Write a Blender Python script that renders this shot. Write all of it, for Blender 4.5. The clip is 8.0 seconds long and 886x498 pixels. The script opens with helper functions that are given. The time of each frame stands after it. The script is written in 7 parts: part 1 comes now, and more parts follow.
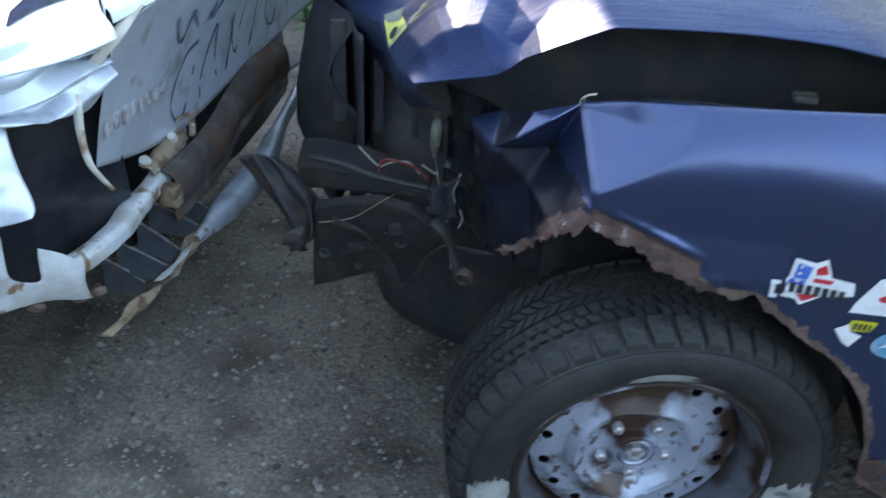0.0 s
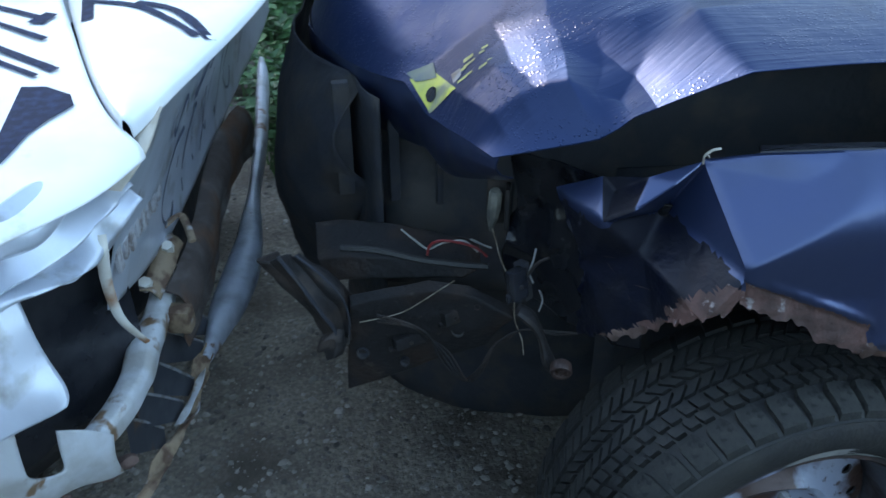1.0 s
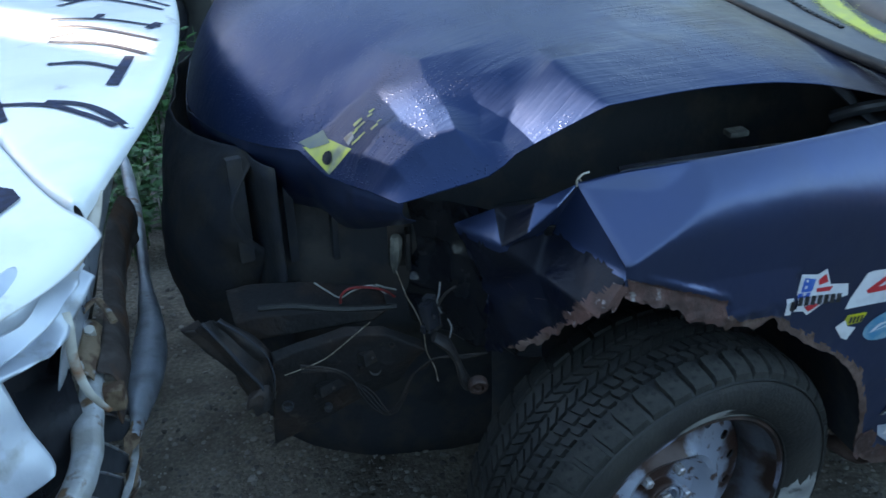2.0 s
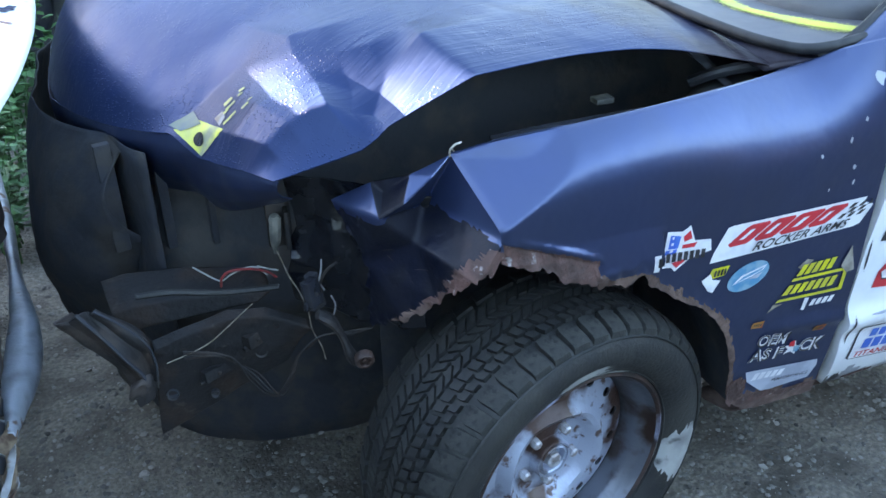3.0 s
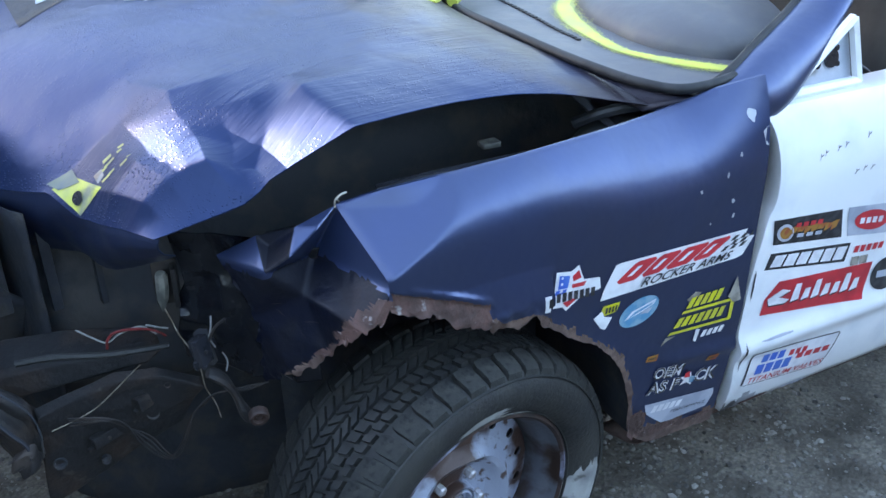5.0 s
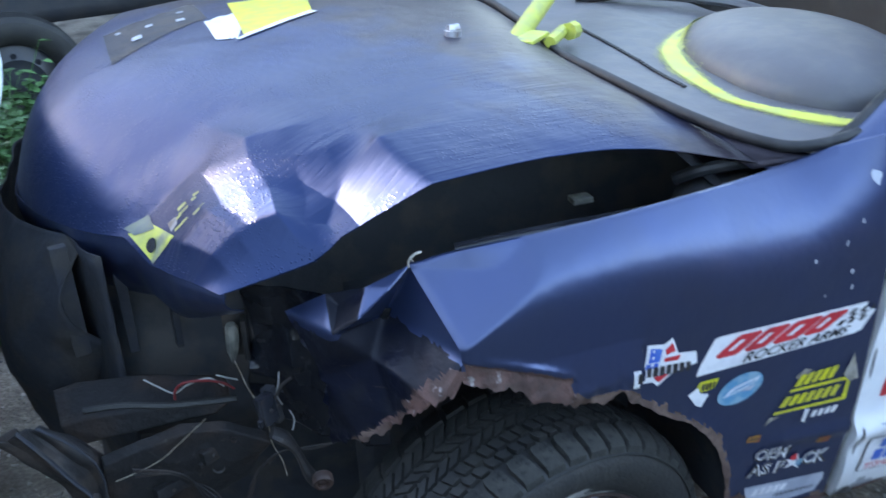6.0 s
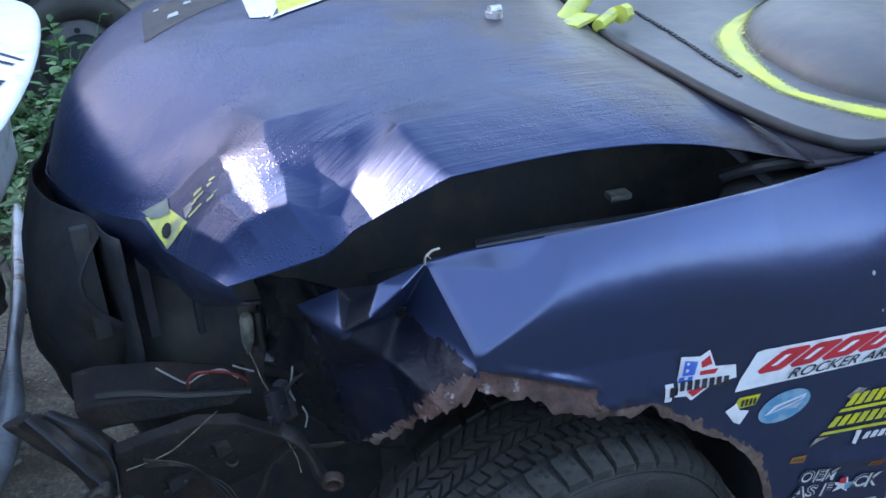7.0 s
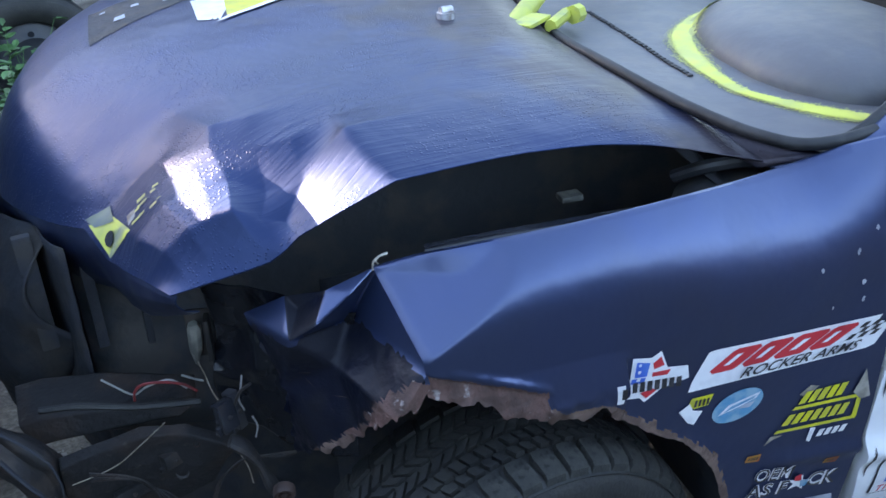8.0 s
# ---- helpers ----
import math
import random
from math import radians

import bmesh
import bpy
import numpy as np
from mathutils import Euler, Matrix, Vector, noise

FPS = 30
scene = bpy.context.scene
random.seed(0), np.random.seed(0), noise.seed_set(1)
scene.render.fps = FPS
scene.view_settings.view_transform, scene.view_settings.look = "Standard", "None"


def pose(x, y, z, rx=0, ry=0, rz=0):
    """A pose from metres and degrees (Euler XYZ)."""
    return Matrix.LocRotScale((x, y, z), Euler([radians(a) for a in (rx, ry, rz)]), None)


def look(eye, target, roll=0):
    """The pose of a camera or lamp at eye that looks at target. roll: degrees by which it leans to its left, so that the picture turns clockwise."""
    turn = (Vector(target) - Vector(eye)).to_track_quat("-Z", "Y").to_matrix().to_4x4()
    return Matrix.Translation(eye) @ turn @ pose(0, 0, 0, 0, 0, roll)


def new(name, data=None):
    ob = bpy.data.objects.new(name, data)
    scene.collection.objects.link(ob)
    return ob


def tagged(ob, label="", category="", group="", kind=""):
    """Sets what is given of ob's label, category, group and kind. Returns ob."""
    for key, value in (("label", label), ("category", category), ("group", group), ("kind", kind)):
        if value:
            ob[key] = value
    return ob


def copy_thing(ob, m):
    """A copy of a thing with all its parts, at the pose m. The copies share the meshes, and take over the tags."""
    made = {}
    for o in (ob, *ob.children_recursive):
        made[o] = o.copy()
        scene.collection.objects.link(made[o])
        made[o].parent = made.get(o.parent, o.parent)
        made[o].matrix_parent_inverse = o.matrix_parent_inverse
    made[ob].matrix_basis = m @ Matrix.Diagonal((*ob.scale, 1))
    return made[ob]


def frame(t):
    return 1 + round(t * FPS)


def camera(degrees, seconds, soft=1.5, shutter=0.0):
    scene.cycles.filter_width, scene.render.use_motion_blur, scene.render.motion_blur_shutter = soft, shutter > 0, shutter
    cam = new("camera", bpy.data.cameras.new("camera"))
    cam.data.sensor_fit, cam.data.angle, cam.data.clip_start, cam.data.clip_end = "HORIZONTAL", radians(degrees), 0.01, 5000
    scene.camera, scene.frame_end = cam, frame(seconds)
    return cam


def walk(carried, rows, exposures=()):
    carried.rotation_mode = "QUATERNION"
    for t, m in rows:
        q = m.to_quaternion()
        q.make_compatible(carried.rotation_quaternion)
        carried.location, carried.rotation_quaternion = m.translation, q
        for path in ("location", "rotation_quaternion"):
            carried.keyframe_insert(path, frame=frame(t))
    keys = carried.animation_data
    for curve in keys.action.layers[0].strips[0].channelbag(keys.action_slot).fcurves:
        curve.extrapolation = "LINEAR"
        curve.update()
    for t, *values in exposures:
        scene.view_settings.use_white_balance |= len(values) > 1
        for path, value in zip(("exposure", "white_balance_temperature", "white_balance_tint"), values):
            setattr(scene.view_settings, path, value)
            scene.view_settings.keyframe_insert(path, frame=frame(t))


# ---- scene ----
cam = camera(53.0, 8.0, soft=1.5, shutter=0.3)
PATH = [
    (0, (-0.397, -0.986, 1.453), (-0.302, 0.644, 0.298), 2.4),
    (0.1, (-0.412, -0.953, 1.443), (-0.335, 0.663, 0.268), 1.2),
    (0.5, (-0.558, -0.807, 1.425), (-0.348, 0.812, 0.269), -0.3),
    (1, (-0.661, -0.699, 1.428), (-0.287, 0.9, 0.286), -0.1),
    (1.2, (-0.71, -0.709, 1.448), (-0.211, 0.88, 0.341), -0.1),
    (2.3, (-0.811, -0.825, 1.469), (0.009, 0.7, 0.467), -1.4),
    (2.5, (-0.803, -0.831, 1.463), (0.079, 0.641, 0.436), -1.0),
    (3, (-0.793, -0.828, 1.458), (0.146, 0.598, 0.416), -0.3),
    (3.5, (-0.781, -0.828, 1.455), (0.203, 0.562, 0.407), 0.8),
    (4, (-0.771, -0.839, 1.464), (0.284, 0.53, 0.458), 1.0),
    (4.5, (-0.77, -0.85, 1.476), (0.283, 0.558, 0.523), -0.0),
    (4.7, (-0.759, -0.852, 1.47), (0.342, 0.506, 0.5), 0.0),
    (5.8, (-0.685, -0.806, 1.476), (0.323, 0.636, 0.526), -0.4),
    (6, (-0.652, -0.786, 1.481), (0.268, 0.728, 0.554), -1.4),
    (6.5, (-0.599, -0.752, 1.473), (0.211, 0.833, 0.56), -0.1),
    (7, (-0.562, -0.753, 1.465), (0.217, 0.818, 0.502), -1.8),
    (7.5, (-0.546, -0.762, 1.462), (0.253, 0.793, 0.492), -2.2),
    (8, (-0.53, -0.752, 1.46), (0.308, 0.788, 0.498), -1.6),
]
EXPOSURE = [(0.0, 5.65, 8300, 20), (1.0, 5.15, 7500, 16), (2.3, 4.8, 7200, 13), (2.6, 5.25, 7250, 15), (3.0, 5.95, 7500, 19), (3.5, 6.06, 7550, 21), (4.5, 5.82, 7600, 22), (6.0, 5.7, 7550, 23), (6.5, 5.55, 7500, 24), (8.0, 5.52, 7500, 25)]
walk(cam, [(t, look(eye, target, roll)) for t, eye, target, roll in PATH], EXPOSURE)
from mathutils.bvhtree import BVHTree


# ---------------------------------------------------------------- light
SUN_FROM = Vector((-0.60, 0.79, 0.10)).normalized()
world = bpy.data.worlds.new("sky")
scene.world = world
world.use_nodes = True
wn = world.node_tree
sky = wn.nodes.new("ShaderNodeTexSky")
sky.sky_type = 'NISHITA'
sky.sun_disc = False
sky.sun_elevation = math.asin(SUN_FROM.z)
sky.sun_rotation = math.atan2(SUN_FROM.x, SUN_FROM.y)
sky.air_density, sky.dust_density, sky.ozone_density = 1.0, 1.0, 2.0
wn.links.new(sky.outputs[0], wn.nodes["Background"].inputs[0])
wn.nodes["Background"].inputs[1].default_value = 0.052
sun_data = bpy.data.lights.new("sun", 'SUN')
sun_data.energy, sun_data.angle, sun_data.color = 5.0, radians(0.4), (1.0, 0.88, 0.74)
sun = new("sun", sun_data)
sun.rotation_euler = SUN_FROM.to_track_quat("Z", "Y").to_euler()


# ---------------------------------------------------------------- materials
def mat(name, color, rough=0.5, metal=0.0, coat=0.0, second=None, scale=8.0, spread=(0.45, 0.6), bump=0.0, bump_scale=60.0,
        third=None, third_scale=2.5, third_spread=(0.55, 0.65), rough2=None, seed=0.0, detail=6.0, coat_rough=0.08, piece=0.0):
    """Base colour with two further tones in noise patches, roughness that follows them, and fine relief."""
    m = bpy.data.materials.new(name)
    m.use_nodes = True
    nt = m.node_tree
    n, l = nt.nodes, nt.links
    b = n["Principled BSDF"]
    b.inputs["Base Color"].default_value = (*color, 1)
    b.inputs["Roughness"].default_value = rough
    b.inputs["Metallic"].default_value = metal
    b.inputs["Coat Weight"].default_value = coat
    b.inputs["Coat Roughness"].default_value = coat_rough
    co = n.new("ShaderNodeTexCoord")
    mp = n.new("ShaderNodeMapping")
    mp.inputs["Location"].default_value = (seed, seed * 1.7, seed * 0.6)
    l.new(co.outputs["Object"], mp.inputs[0])

    def noise_ramp(s, lo, hi, det=detail):
        t = n.new("ShaderNodeTexNoise")
        t.inputs["Scale"].default_value, t.inputs["Detail"].default_value = s, det
        l.new(mp.outputs[0], t.inputs[0])
        r = n.new("ShaderNodeValToRGB")
        r.color_ramp.elements[0].position, r.color_ramp.elements[1].position = lo, hi
        l.new(t.outputs[0], r.inputs[0])
        return r.outputs[0]

    def mix(fac, a, c):
        x = n.new("ShaderNodeMix")
        x.data_type = 'RGBA'
        l.new(fac, x.inputs[0])
        if isinstance(a, tuple):
            x.inputs[6].default_value = (*a, 1)
        else:
            l.new(a, x.inputs[6])
        x.inputs[7].default_value = (*c, 1)
        return x.outputs[2]

    out = None
    if second:
        f = noise_ramp(scale, *spread)
        out = mix(f, color, second)
        if rough2 is not None:
            rr = n.new("ShaderNodeMapRange")
            rr.inputs[3].default_value, rr.inputs[4].default_value = rough, rough2
            l.new(f, rr.inputs[0])
            l.new(rr.outputs[0], b.inputs["Roughness"])
    if third:
        f = noise_ramp(third_scale, *third_spread)
        out = mix(f, out if out is not None else color, third)
    if piece:
        oi = n.new("ShaderNodeNewGeometry")
        hs = n.new("ShaderNodeHueSaturation")
        mr = n.new("ShaderNodeMapRange")
        mr.inputs[3].default_value, mr.inputs[4].default_value = 1 - piece, 1 + piece
        l.new(oi.outputs["Random Per Island"], mr.inputs[0])
        l.new(mr.outputs[0], hs.inputs["Value"])
        if out is not None:
            l.new(out, hs.inputs["Color"])
        else:
            hs.inputs["Color"].default_value = (*color, 1)
        out = hs.outputs[0]
    if out is not None:
        l.new(out, b.inputs["Base Color"])
    if bump:
        t = n.new("ShaderNodeTexNoise")
        t.inputs["Scale"].default_value, t.inputs["Detail"].default_value = bump_scale, 5.0
        l.new(mp.outputs[0], t.inputs[0])
        bp = n.new("ShaderNodeBump")
        bp.inputs["Strength"].default_value, bp.inputs["Distance"].default_value = 1.0, bump
        l.new(t.outputs[0], bp.inputs["Height"])
        l.new(bp.outputs[0], b.inputs["Normal"])
    return m


def blue_paint(name, drops):
    """Dark blue car paint under an old clear coat, with dust and, on the hood, dried and fresh water drops."""
    m = mat(name, (0.012, 0.034, 0.120) if drops else (0.037, 0.062, 0.152), 0.36 if drops else 0.42, 0.5 if drops else 0.8, 0.05 if drops else 0.8, second=(0.012, 0.034, 0.112) if drops else (0.042, 0.066, 0.145), scale=9.0, spread=(0.4, 0.7),
            third=(0.014, 0.031, 0.090) if drops else (0.044, 0.056, 0.105), third_scale=3.2, third_spread=(0.20, 0.56) if drops else (0.5, 0.78), rough2=0.38 if drops else 0.42, coat_rough=0.35 if drops else 0.26)
    n, l = m.node_tree.nodes, m.node_tree.links
    b = n["Principled BSDF"]
    co = n.new("ShaderNodeTexCoord")
    fine = n.new("ShaderNodeTexNoise")
    fine.inputs["Scale"].default_value = 26.0
    l.new(co.outputs["Object"], fine.inputs[0])
    bump = n.new("ShaderNodeBump")
    bump.inputs["Distance"].default_value = 0.0012
    l.new(fine.outputs[0], bump.inputs["Height"])
    last = bump
    if drops:
        stretch = n.new("ShaderNodeMapping")
        stretch.inputs["Scale"].default_value = (4.0, 62.0, 8.0)
        stretch.inputs["Rotation"].default_value = (0, 0, radians(24))
        l.new(co.outputs["Object"], stretch.inputs[0])
        runs = n.new("ShaderNodeTexNoise")
        runs.inputs["Scale"].default_value, runs.inputs["Detail"].default_value, runs.inputs["Distortion"].default_value = 1.6, 3.0, 0.6
        l.new(stretch.outputs[0], runs.inputs[0])
        rb = n.new("ShaderNodeBump")
        rb.inputs["Distance"].default_value = 0.0010
        where = n.new("ShaderNodeTexNoise")
        where.inputs["Scale"].default_value = 3.4
        l.new(co.outputs["Object"], where.inputs[0])
        wr = n.new("ShaderNodeMapRange")
        wr.inputs[1].default_value, wr.inputs[2].default_value = 0.40, 0.56
        l.new(where.outputs[0], wr.inputs[0])
        wm = n.new("ShaderNodeMath")
        wm.operation = 'MULTIPLY'
        l.new(runs.outputs[0], wm.inputs[0])
        l.new(wr.outputs[0], wm.inputs[1])
        l.new(wm.outputs[0], rb.inputs["Height"])
        l.new(bump.outputs[0], rb.inputs["Normal"])
        bump = rb
        v = n.new("ShaderNodeTexVoronoi")
        v.inputs["Scale"].default_value, v.inputs["Randomness"].default_value = 190.0, 1.0
        l.new(co.outputs["Object"], v.inputs[0])
        r = n.new("ShaderNodeMapRange")
        r.inputs[1].default_value, r.inputs[2].default_value = 0.34, 0.0
        l.new(v.outputs["Distance"], r.inputs[0])
        big = n.new("ShaderNodeTexNoise")
        big.inputs["Scale"].default_value = 7.0
        l.new(co.outputs["Object"], big.inputs[0])
        mask = n.new("ShaderNodeMapRange")
        mask.inputs[1].default_value, mask.inputs[2].default_value = 0.40, 0.58
        l.new(big.outputs[0], mask.inputs[0])
        mul = n.new("ShaderNodeMath")
        mul.operation = 'MULTIPLY'
        l.new(r.outputs[0], mul.inputs[0])
        l.new(mask.outputs[0], mul.inputs[1])
        b2 = n.new("ShaderNodeBump")
        b2.inputs["Distance"].default_value = 0.0011
        l.new(mul.outputs[0], b2.inputs["Height"])
        l.new(bump.outputs[0], b2.inputs["Normal"])
        last = b2
    l.new(last.outputs[0], b.inputs["Normal"])
    l.new(last.outputs[0], b.inputs["Coat Normal"])
    if drops:
        b.inputs["Specular IOR Level"].default_value = 0.34
    return m


def muddy(m):
    """Dried brown dirt that has gathered towards the windscreen end of a panel, in ragged patches."""
    n, l = m.node_tree.nodes, m.node_tree.links
    bs = n["Principled BSDF"]
    co = n.new("ShaderNodeTexCoord")
    along = n.new("ShaderNodeVectorMath")
    along.operation = 'DOT_PRODUCT'
    along.inputs[1].default_value = (1.0, 0.30, 0.0)
    l.new(co.outputs["Object"], along.inputs[0])
    rag = n.new("ShaderNodeTexNoise")
    rag.inputs["Scale"].default_value, rag.inputs["Detail"].default_value = 9.0, 8.0
    l.new(co.outputs["Object"], rag.inputs[0])
    add = n.new("ShaderNodeMath")
    add.operation = 'MULTIPLY_ADD'
    add.inputs[1].default_value = 0.75
    l.new(rag.outputs[0], add.inputs[0])
    l.new(along.outputs["Value"], add.inputs[2])
    edge = n.new("ShaderNodeMapRange")
    edge.inputs[1].default_value, edge.inputs[2].default_value, edge.inputs[4].default_value = 0.58, 0.80, 0.85
    l.new(add.outputs[0], edge.inputs[0])
    spot = n.new("ShaderNodeTexNoise")
    spot.inputs["Scale"].default_value, spot.inputs["Detail"].default_value = 60.0, 6.0
    l.new(co.outputs["Object"], spot.inputs[0])
    tone = n.new("ShaderNodeMix")
    tone.data_type = 'RGBA'
    tone.inputs[6].default_value, tone.inputs[7].default_value = (0.018, 0.014, 0.018, 1), (0.085, 0.064, 0.060, 1)
    l.new(spot.outputs[0], tone.inputs[0])
    mx = n.new("ShaderNodeMix")
    mx.data_type = 'RGBA'
    l.new(edge.outputs[0], mx.inputs[0])
    src = bs.inputs["Base Color"].links[0].from_socket
    l.new(src, mx.inputs[6])
    l.new(tone.outputs[2], mx.inputs[7])
    l.new(mx.outputs[2], bs.inputs["Base Color"])
    return m


def sprayed(m, lo, hi):
    """Sprayed paint whose dots grow sparse towards the rim of the stroke."""
    n, l = m.node_tree.nodes, m.node_tree.links
    at = n.new("ShaderNodeAttribute")
    at.attribute_name = "thin"
    co = n.new("ShaderNodeTexCoord")
    dots = n.new("ShaderNodeTexNoise")
    dots.inputs["Scale"].default_value, dots.inputs["Detail"].default_value = 260.0, 3.0
    l.new(co.outputs["Object"], dots.inputs[0])
    far = n.new("ShaderNodeMapRange")
    far.inputs[1].default_value, far.inputs[2].default_value, far.inputs[3].default_value, far.inputs[4].default_value = lo, hi, 0.15, 0.80
    l.new(at.outputs["Fac"], far.inputs[0])
    less = n.new("ShaderNodeMath")
    less.operation = 'GREATER_THAN'
    l.new(dots.outputs[0], less.inputs[0])
    l.new(far.outputs[0], less.inputs[1])
    l.new(less.outputs[0], n["Principled BSDF"].inputs["Alpha"])
    return m


BLUE = blue_paint("blue_paint", False)
BLUE_WET = muddy(blue_paint("blue_paint_wet", True))
# near-black copy of the blue: shade painted into the crushed corner, with grime
SHADED_CORNER = mat("shaded_corner_paint", (0.0055, 0.0075, 0.017), 0.30, 0.1, 0.0, second=(0.009, 0.010, 0.016), scale=14, third=(0.035, 0.038, 0.05), third_scale=42, third_spread=(0.68, 0.74), rough2=0.5, bump=0.004, bump_scale=26)
SHADED_CORNER.node_tree.nodes["Principled BSDF"].inputs["Specular IOR Level"].default_value = 0.22
RUST = mat("rust", (0.10, 0.060, 0.050), 0.85, 0.0, second=(0.16, 0.10, 0.08), scale=30, third=(0.07, 0.035, 0.025), third_scale=12, bump=0.003, bump_scale=90)
RUST_SCALE = mat("rust_scale", (0.125, 0.064, 0.054), 0.75, 0.1, second=(0.072, 0.040, 0.034), scale=24, third=(0.30, 0.26, 0.25), third_scale=60, third_spread=(0.62, 0.70), bump=0.004, bump_scale=70)
BLACK_METAL = mat("black_metal", (0.020, 0.023, 0.029), 0.5, 0.0, 0.1, second=(0.030, 0.030, 0.033), scale=14, third=(0.038, 0.032, 0.029), third_scale=5, bump=0.001, bump_scale=50)
GRIME = mat("grimy_steel", (0.022, 0.020, 0.020), 0.65, 0.2, second=(0.060, 0.045, 0.038), scale=18, third=(0.016, 0.015, 0.015), third_scale=6, bump=0.003, bump_scale=70)
OILY = mat("oily_steel", (0.011, 0.010, 0.0105), 0.75, 0.0, second=(0.030, 0.018, 0.013), scale=13, spread=(0.46, 0.62), third=(0.045, 0.034, 0.028), third_scale=48, third_spread=(0.64, 0.72), bump=0.006, bump_scale=42, detail=10)
SOOT = mat("sooty_steel", (0.030, 0.033, 0.041), 0.8, 0.0, second=(0.050, 0.045, 0.042), scale=16, third=(0.020, 0.022, 0.027), third_scale=6, bump=0.003, bump_scale=48)
# bay steel lightened so that its colour carries the haze over the gap
HAZED = mat("hazed_bay_steel", (0.060, 0.063, 0.072), 0.8, 0.0, second=(0.095, 0.086, 0.080), scale=12, third=(0.038, 0.038, 0.042), third_scale=5, bump=0.003, bump_scale=40)
BLACK_PLASTIC = mat("black_plastic", (0.014, 0.016, 0.021), 0.24, 0.0, 0.0, second=(0.028, 0.029, 0.034), scale=10, bump=0.0015, bump_scale=28)
LINER = mat("shiny_liner", (0.007, 0.008, 0.011), 0.16, second=(0.012, 0.013, 0.016), scale=14, rough2=0.3, bump=0.002, bump_scale=30)
LINER.node_tree.nodes["Principled BSDF"].inputs["Specular IOR Level"].default_value = 0.3
RUBBER = mat("tyre_rubber", (0.016, 0.0165, 0.0165), 0.62, second=(0.028, 0.027, 0.024), scale=26, spread=(0.42, 0.72), third=(0.034, 0.033, 0.029), third_scale=6, third_spread=(0.5, 0.7), bump=0.0016, bump_scale=150)
RUBBER_BLOCK = mat("worn_tread", (0.018, 0.0185, 0.017), 0.84, second=(0.042, 0.040, 0.034), scale=34, spread=(0.40, 0.70), third=(0.008, 0.008, 0.008), third_scale=90, third_spread=(0.55, 0.62), bump=0.0022, bump_scale=120)
SEAL = mat("seal_rubber", (0.008, 0.009, 0.011), 0.6, second=(0.020, 0.020, 0.022), scale=30)
RIM_PAINT = mat("rim_paint", (0.37, 0.41, 0.50), 0.40, 0.3, 0.15, second=(0.13, 0.085, 0.075), scale=48, spread=(0.57, 0.64), third=(0.068, 0.035, 0.026), third_scale=7.5, third_spread=(0.52, 0.60), rough2=0.6, bump=0.0010, bump_scale=130, detail=12, seed=0.47)
RIM_RUST = mat("rim_rust", (0.055, 0.030, 0.024), 0.65, 0.15, second=(0.026, 0.017, 0.015), scale=30, third=(0.30, 0.31, 0.40), third_scale=15, third_spread=(0.58, 0.70), bump=0.0014, bump_scale=120, detail=10)
RIM_BARREL = mat("worn_rim_well", (0.15, 0.16, 0.185), 0.34, 0.55, second=(0.085, 0.065, 0.06), scale=16, spread=(0.48, 0.62), third=(0.05, 0.028, 0.022), third_scale=7, third_spread=(0.55, 0.63), bump=0.0008, bump_scale=90)
CHROME = mat("lug_steel", (0.55, 0.55, 0.58), 0.45, 0.4, second=(0.30, 0.26, 0.25), scale=70)
WHITE = mat("white_paint", (0.8, 0.81, 0.82), 0.4, 0.0, 0.4, second=(0.72, 0.74, 0.76), scale=9, third=(0.5, 0.48, 0.44), third_scale=14, third_spread=(0.66, 0.75), bump=0.0004, bump_scale=40)
SILVER = mat("silver_paint", (0.52, 0.57, 0.65), 0.36, 0.3, 0.3, second=(0.44, 0.49, 0.56), scale=7, third=(0.28, 0.28, 0.28), third_scale=17, third_spread=(0.58, 0.72), bump=0.0008, bump_scale=60)
SILVER_RUSTY = mat("rusty_silver", (0.34, 0.36, 0.40), 0.5, 0.25, second=(0.20, 0.20, 0.20), scale=12, third=(0.16, 0.08, 0.045), third_scale=8, third_spread=(0.53, 0.62), bump=0.0012, bump_scale=60)
SLAT = mat("dull_slat", (0.035, 0.040, 0.050), 0.5, 0.2, second=(0.055, 0.06, 0.07), scale=20, third=(0.10, 0.055, 0.035), third_scale=15, third_spread=(0.6, 0.68))
PALE_RUSTY = mat("weathered_silver", (0.42, 0.46, 0.52), 0.42, 0.35, second=(0.25, 0.26, 0.28), scale=16, spread=(0.44, 0.66), third=(0.16, 0.075, 0.04), third_scale=20, third_spread=(0.64, 0.70), bump=0.0016, bump_scale=60, detail=10)
BROWN_RUSTY = mat("rusty_panel", (0.060, 0.044, 0.038), 0.85, second=(0.12, 0.105, 0.095), scale=14, spread=(0.50, 0.68), third=(0.10, 0.048, 0.026), third_scale=9, third_spread=(0.52, 0.64), bump=0.005, bump_scale=45)
PALE_STEEL = mat("pale_steel", (0.62, 0.6, 0.55), 0.55, 0.2, second=(0.48, 0.44, 0.38), scale=15, third=(0.3, 0.15, 0.08), third_scale=14, third_spread=(0.62, 0.7))
SCUFF = mat("scuffed_rubber", (0.36, 0.36, 0.34), 0.7, second=(0.20, 0.20, 0.195), scale=16, spread=(0.42, 0.66), third=(0.05, 0.05, 0.047), third_scale=34, third_spread=(0.60, 0.74), detail=10)
MARKER = mat("marker_ink", (0.010, 0.016, 0.042), 0.9, second=(0.024, 0.040, 0.10), scale=90, spread=(0.45, 0.75))
FADED_INK = mat("faded_ink", (0.05, 0.065, 0.10), 0.5, second=(0.16, 0.18, 0.22), scale=60, spread=(0.5, 0.75))
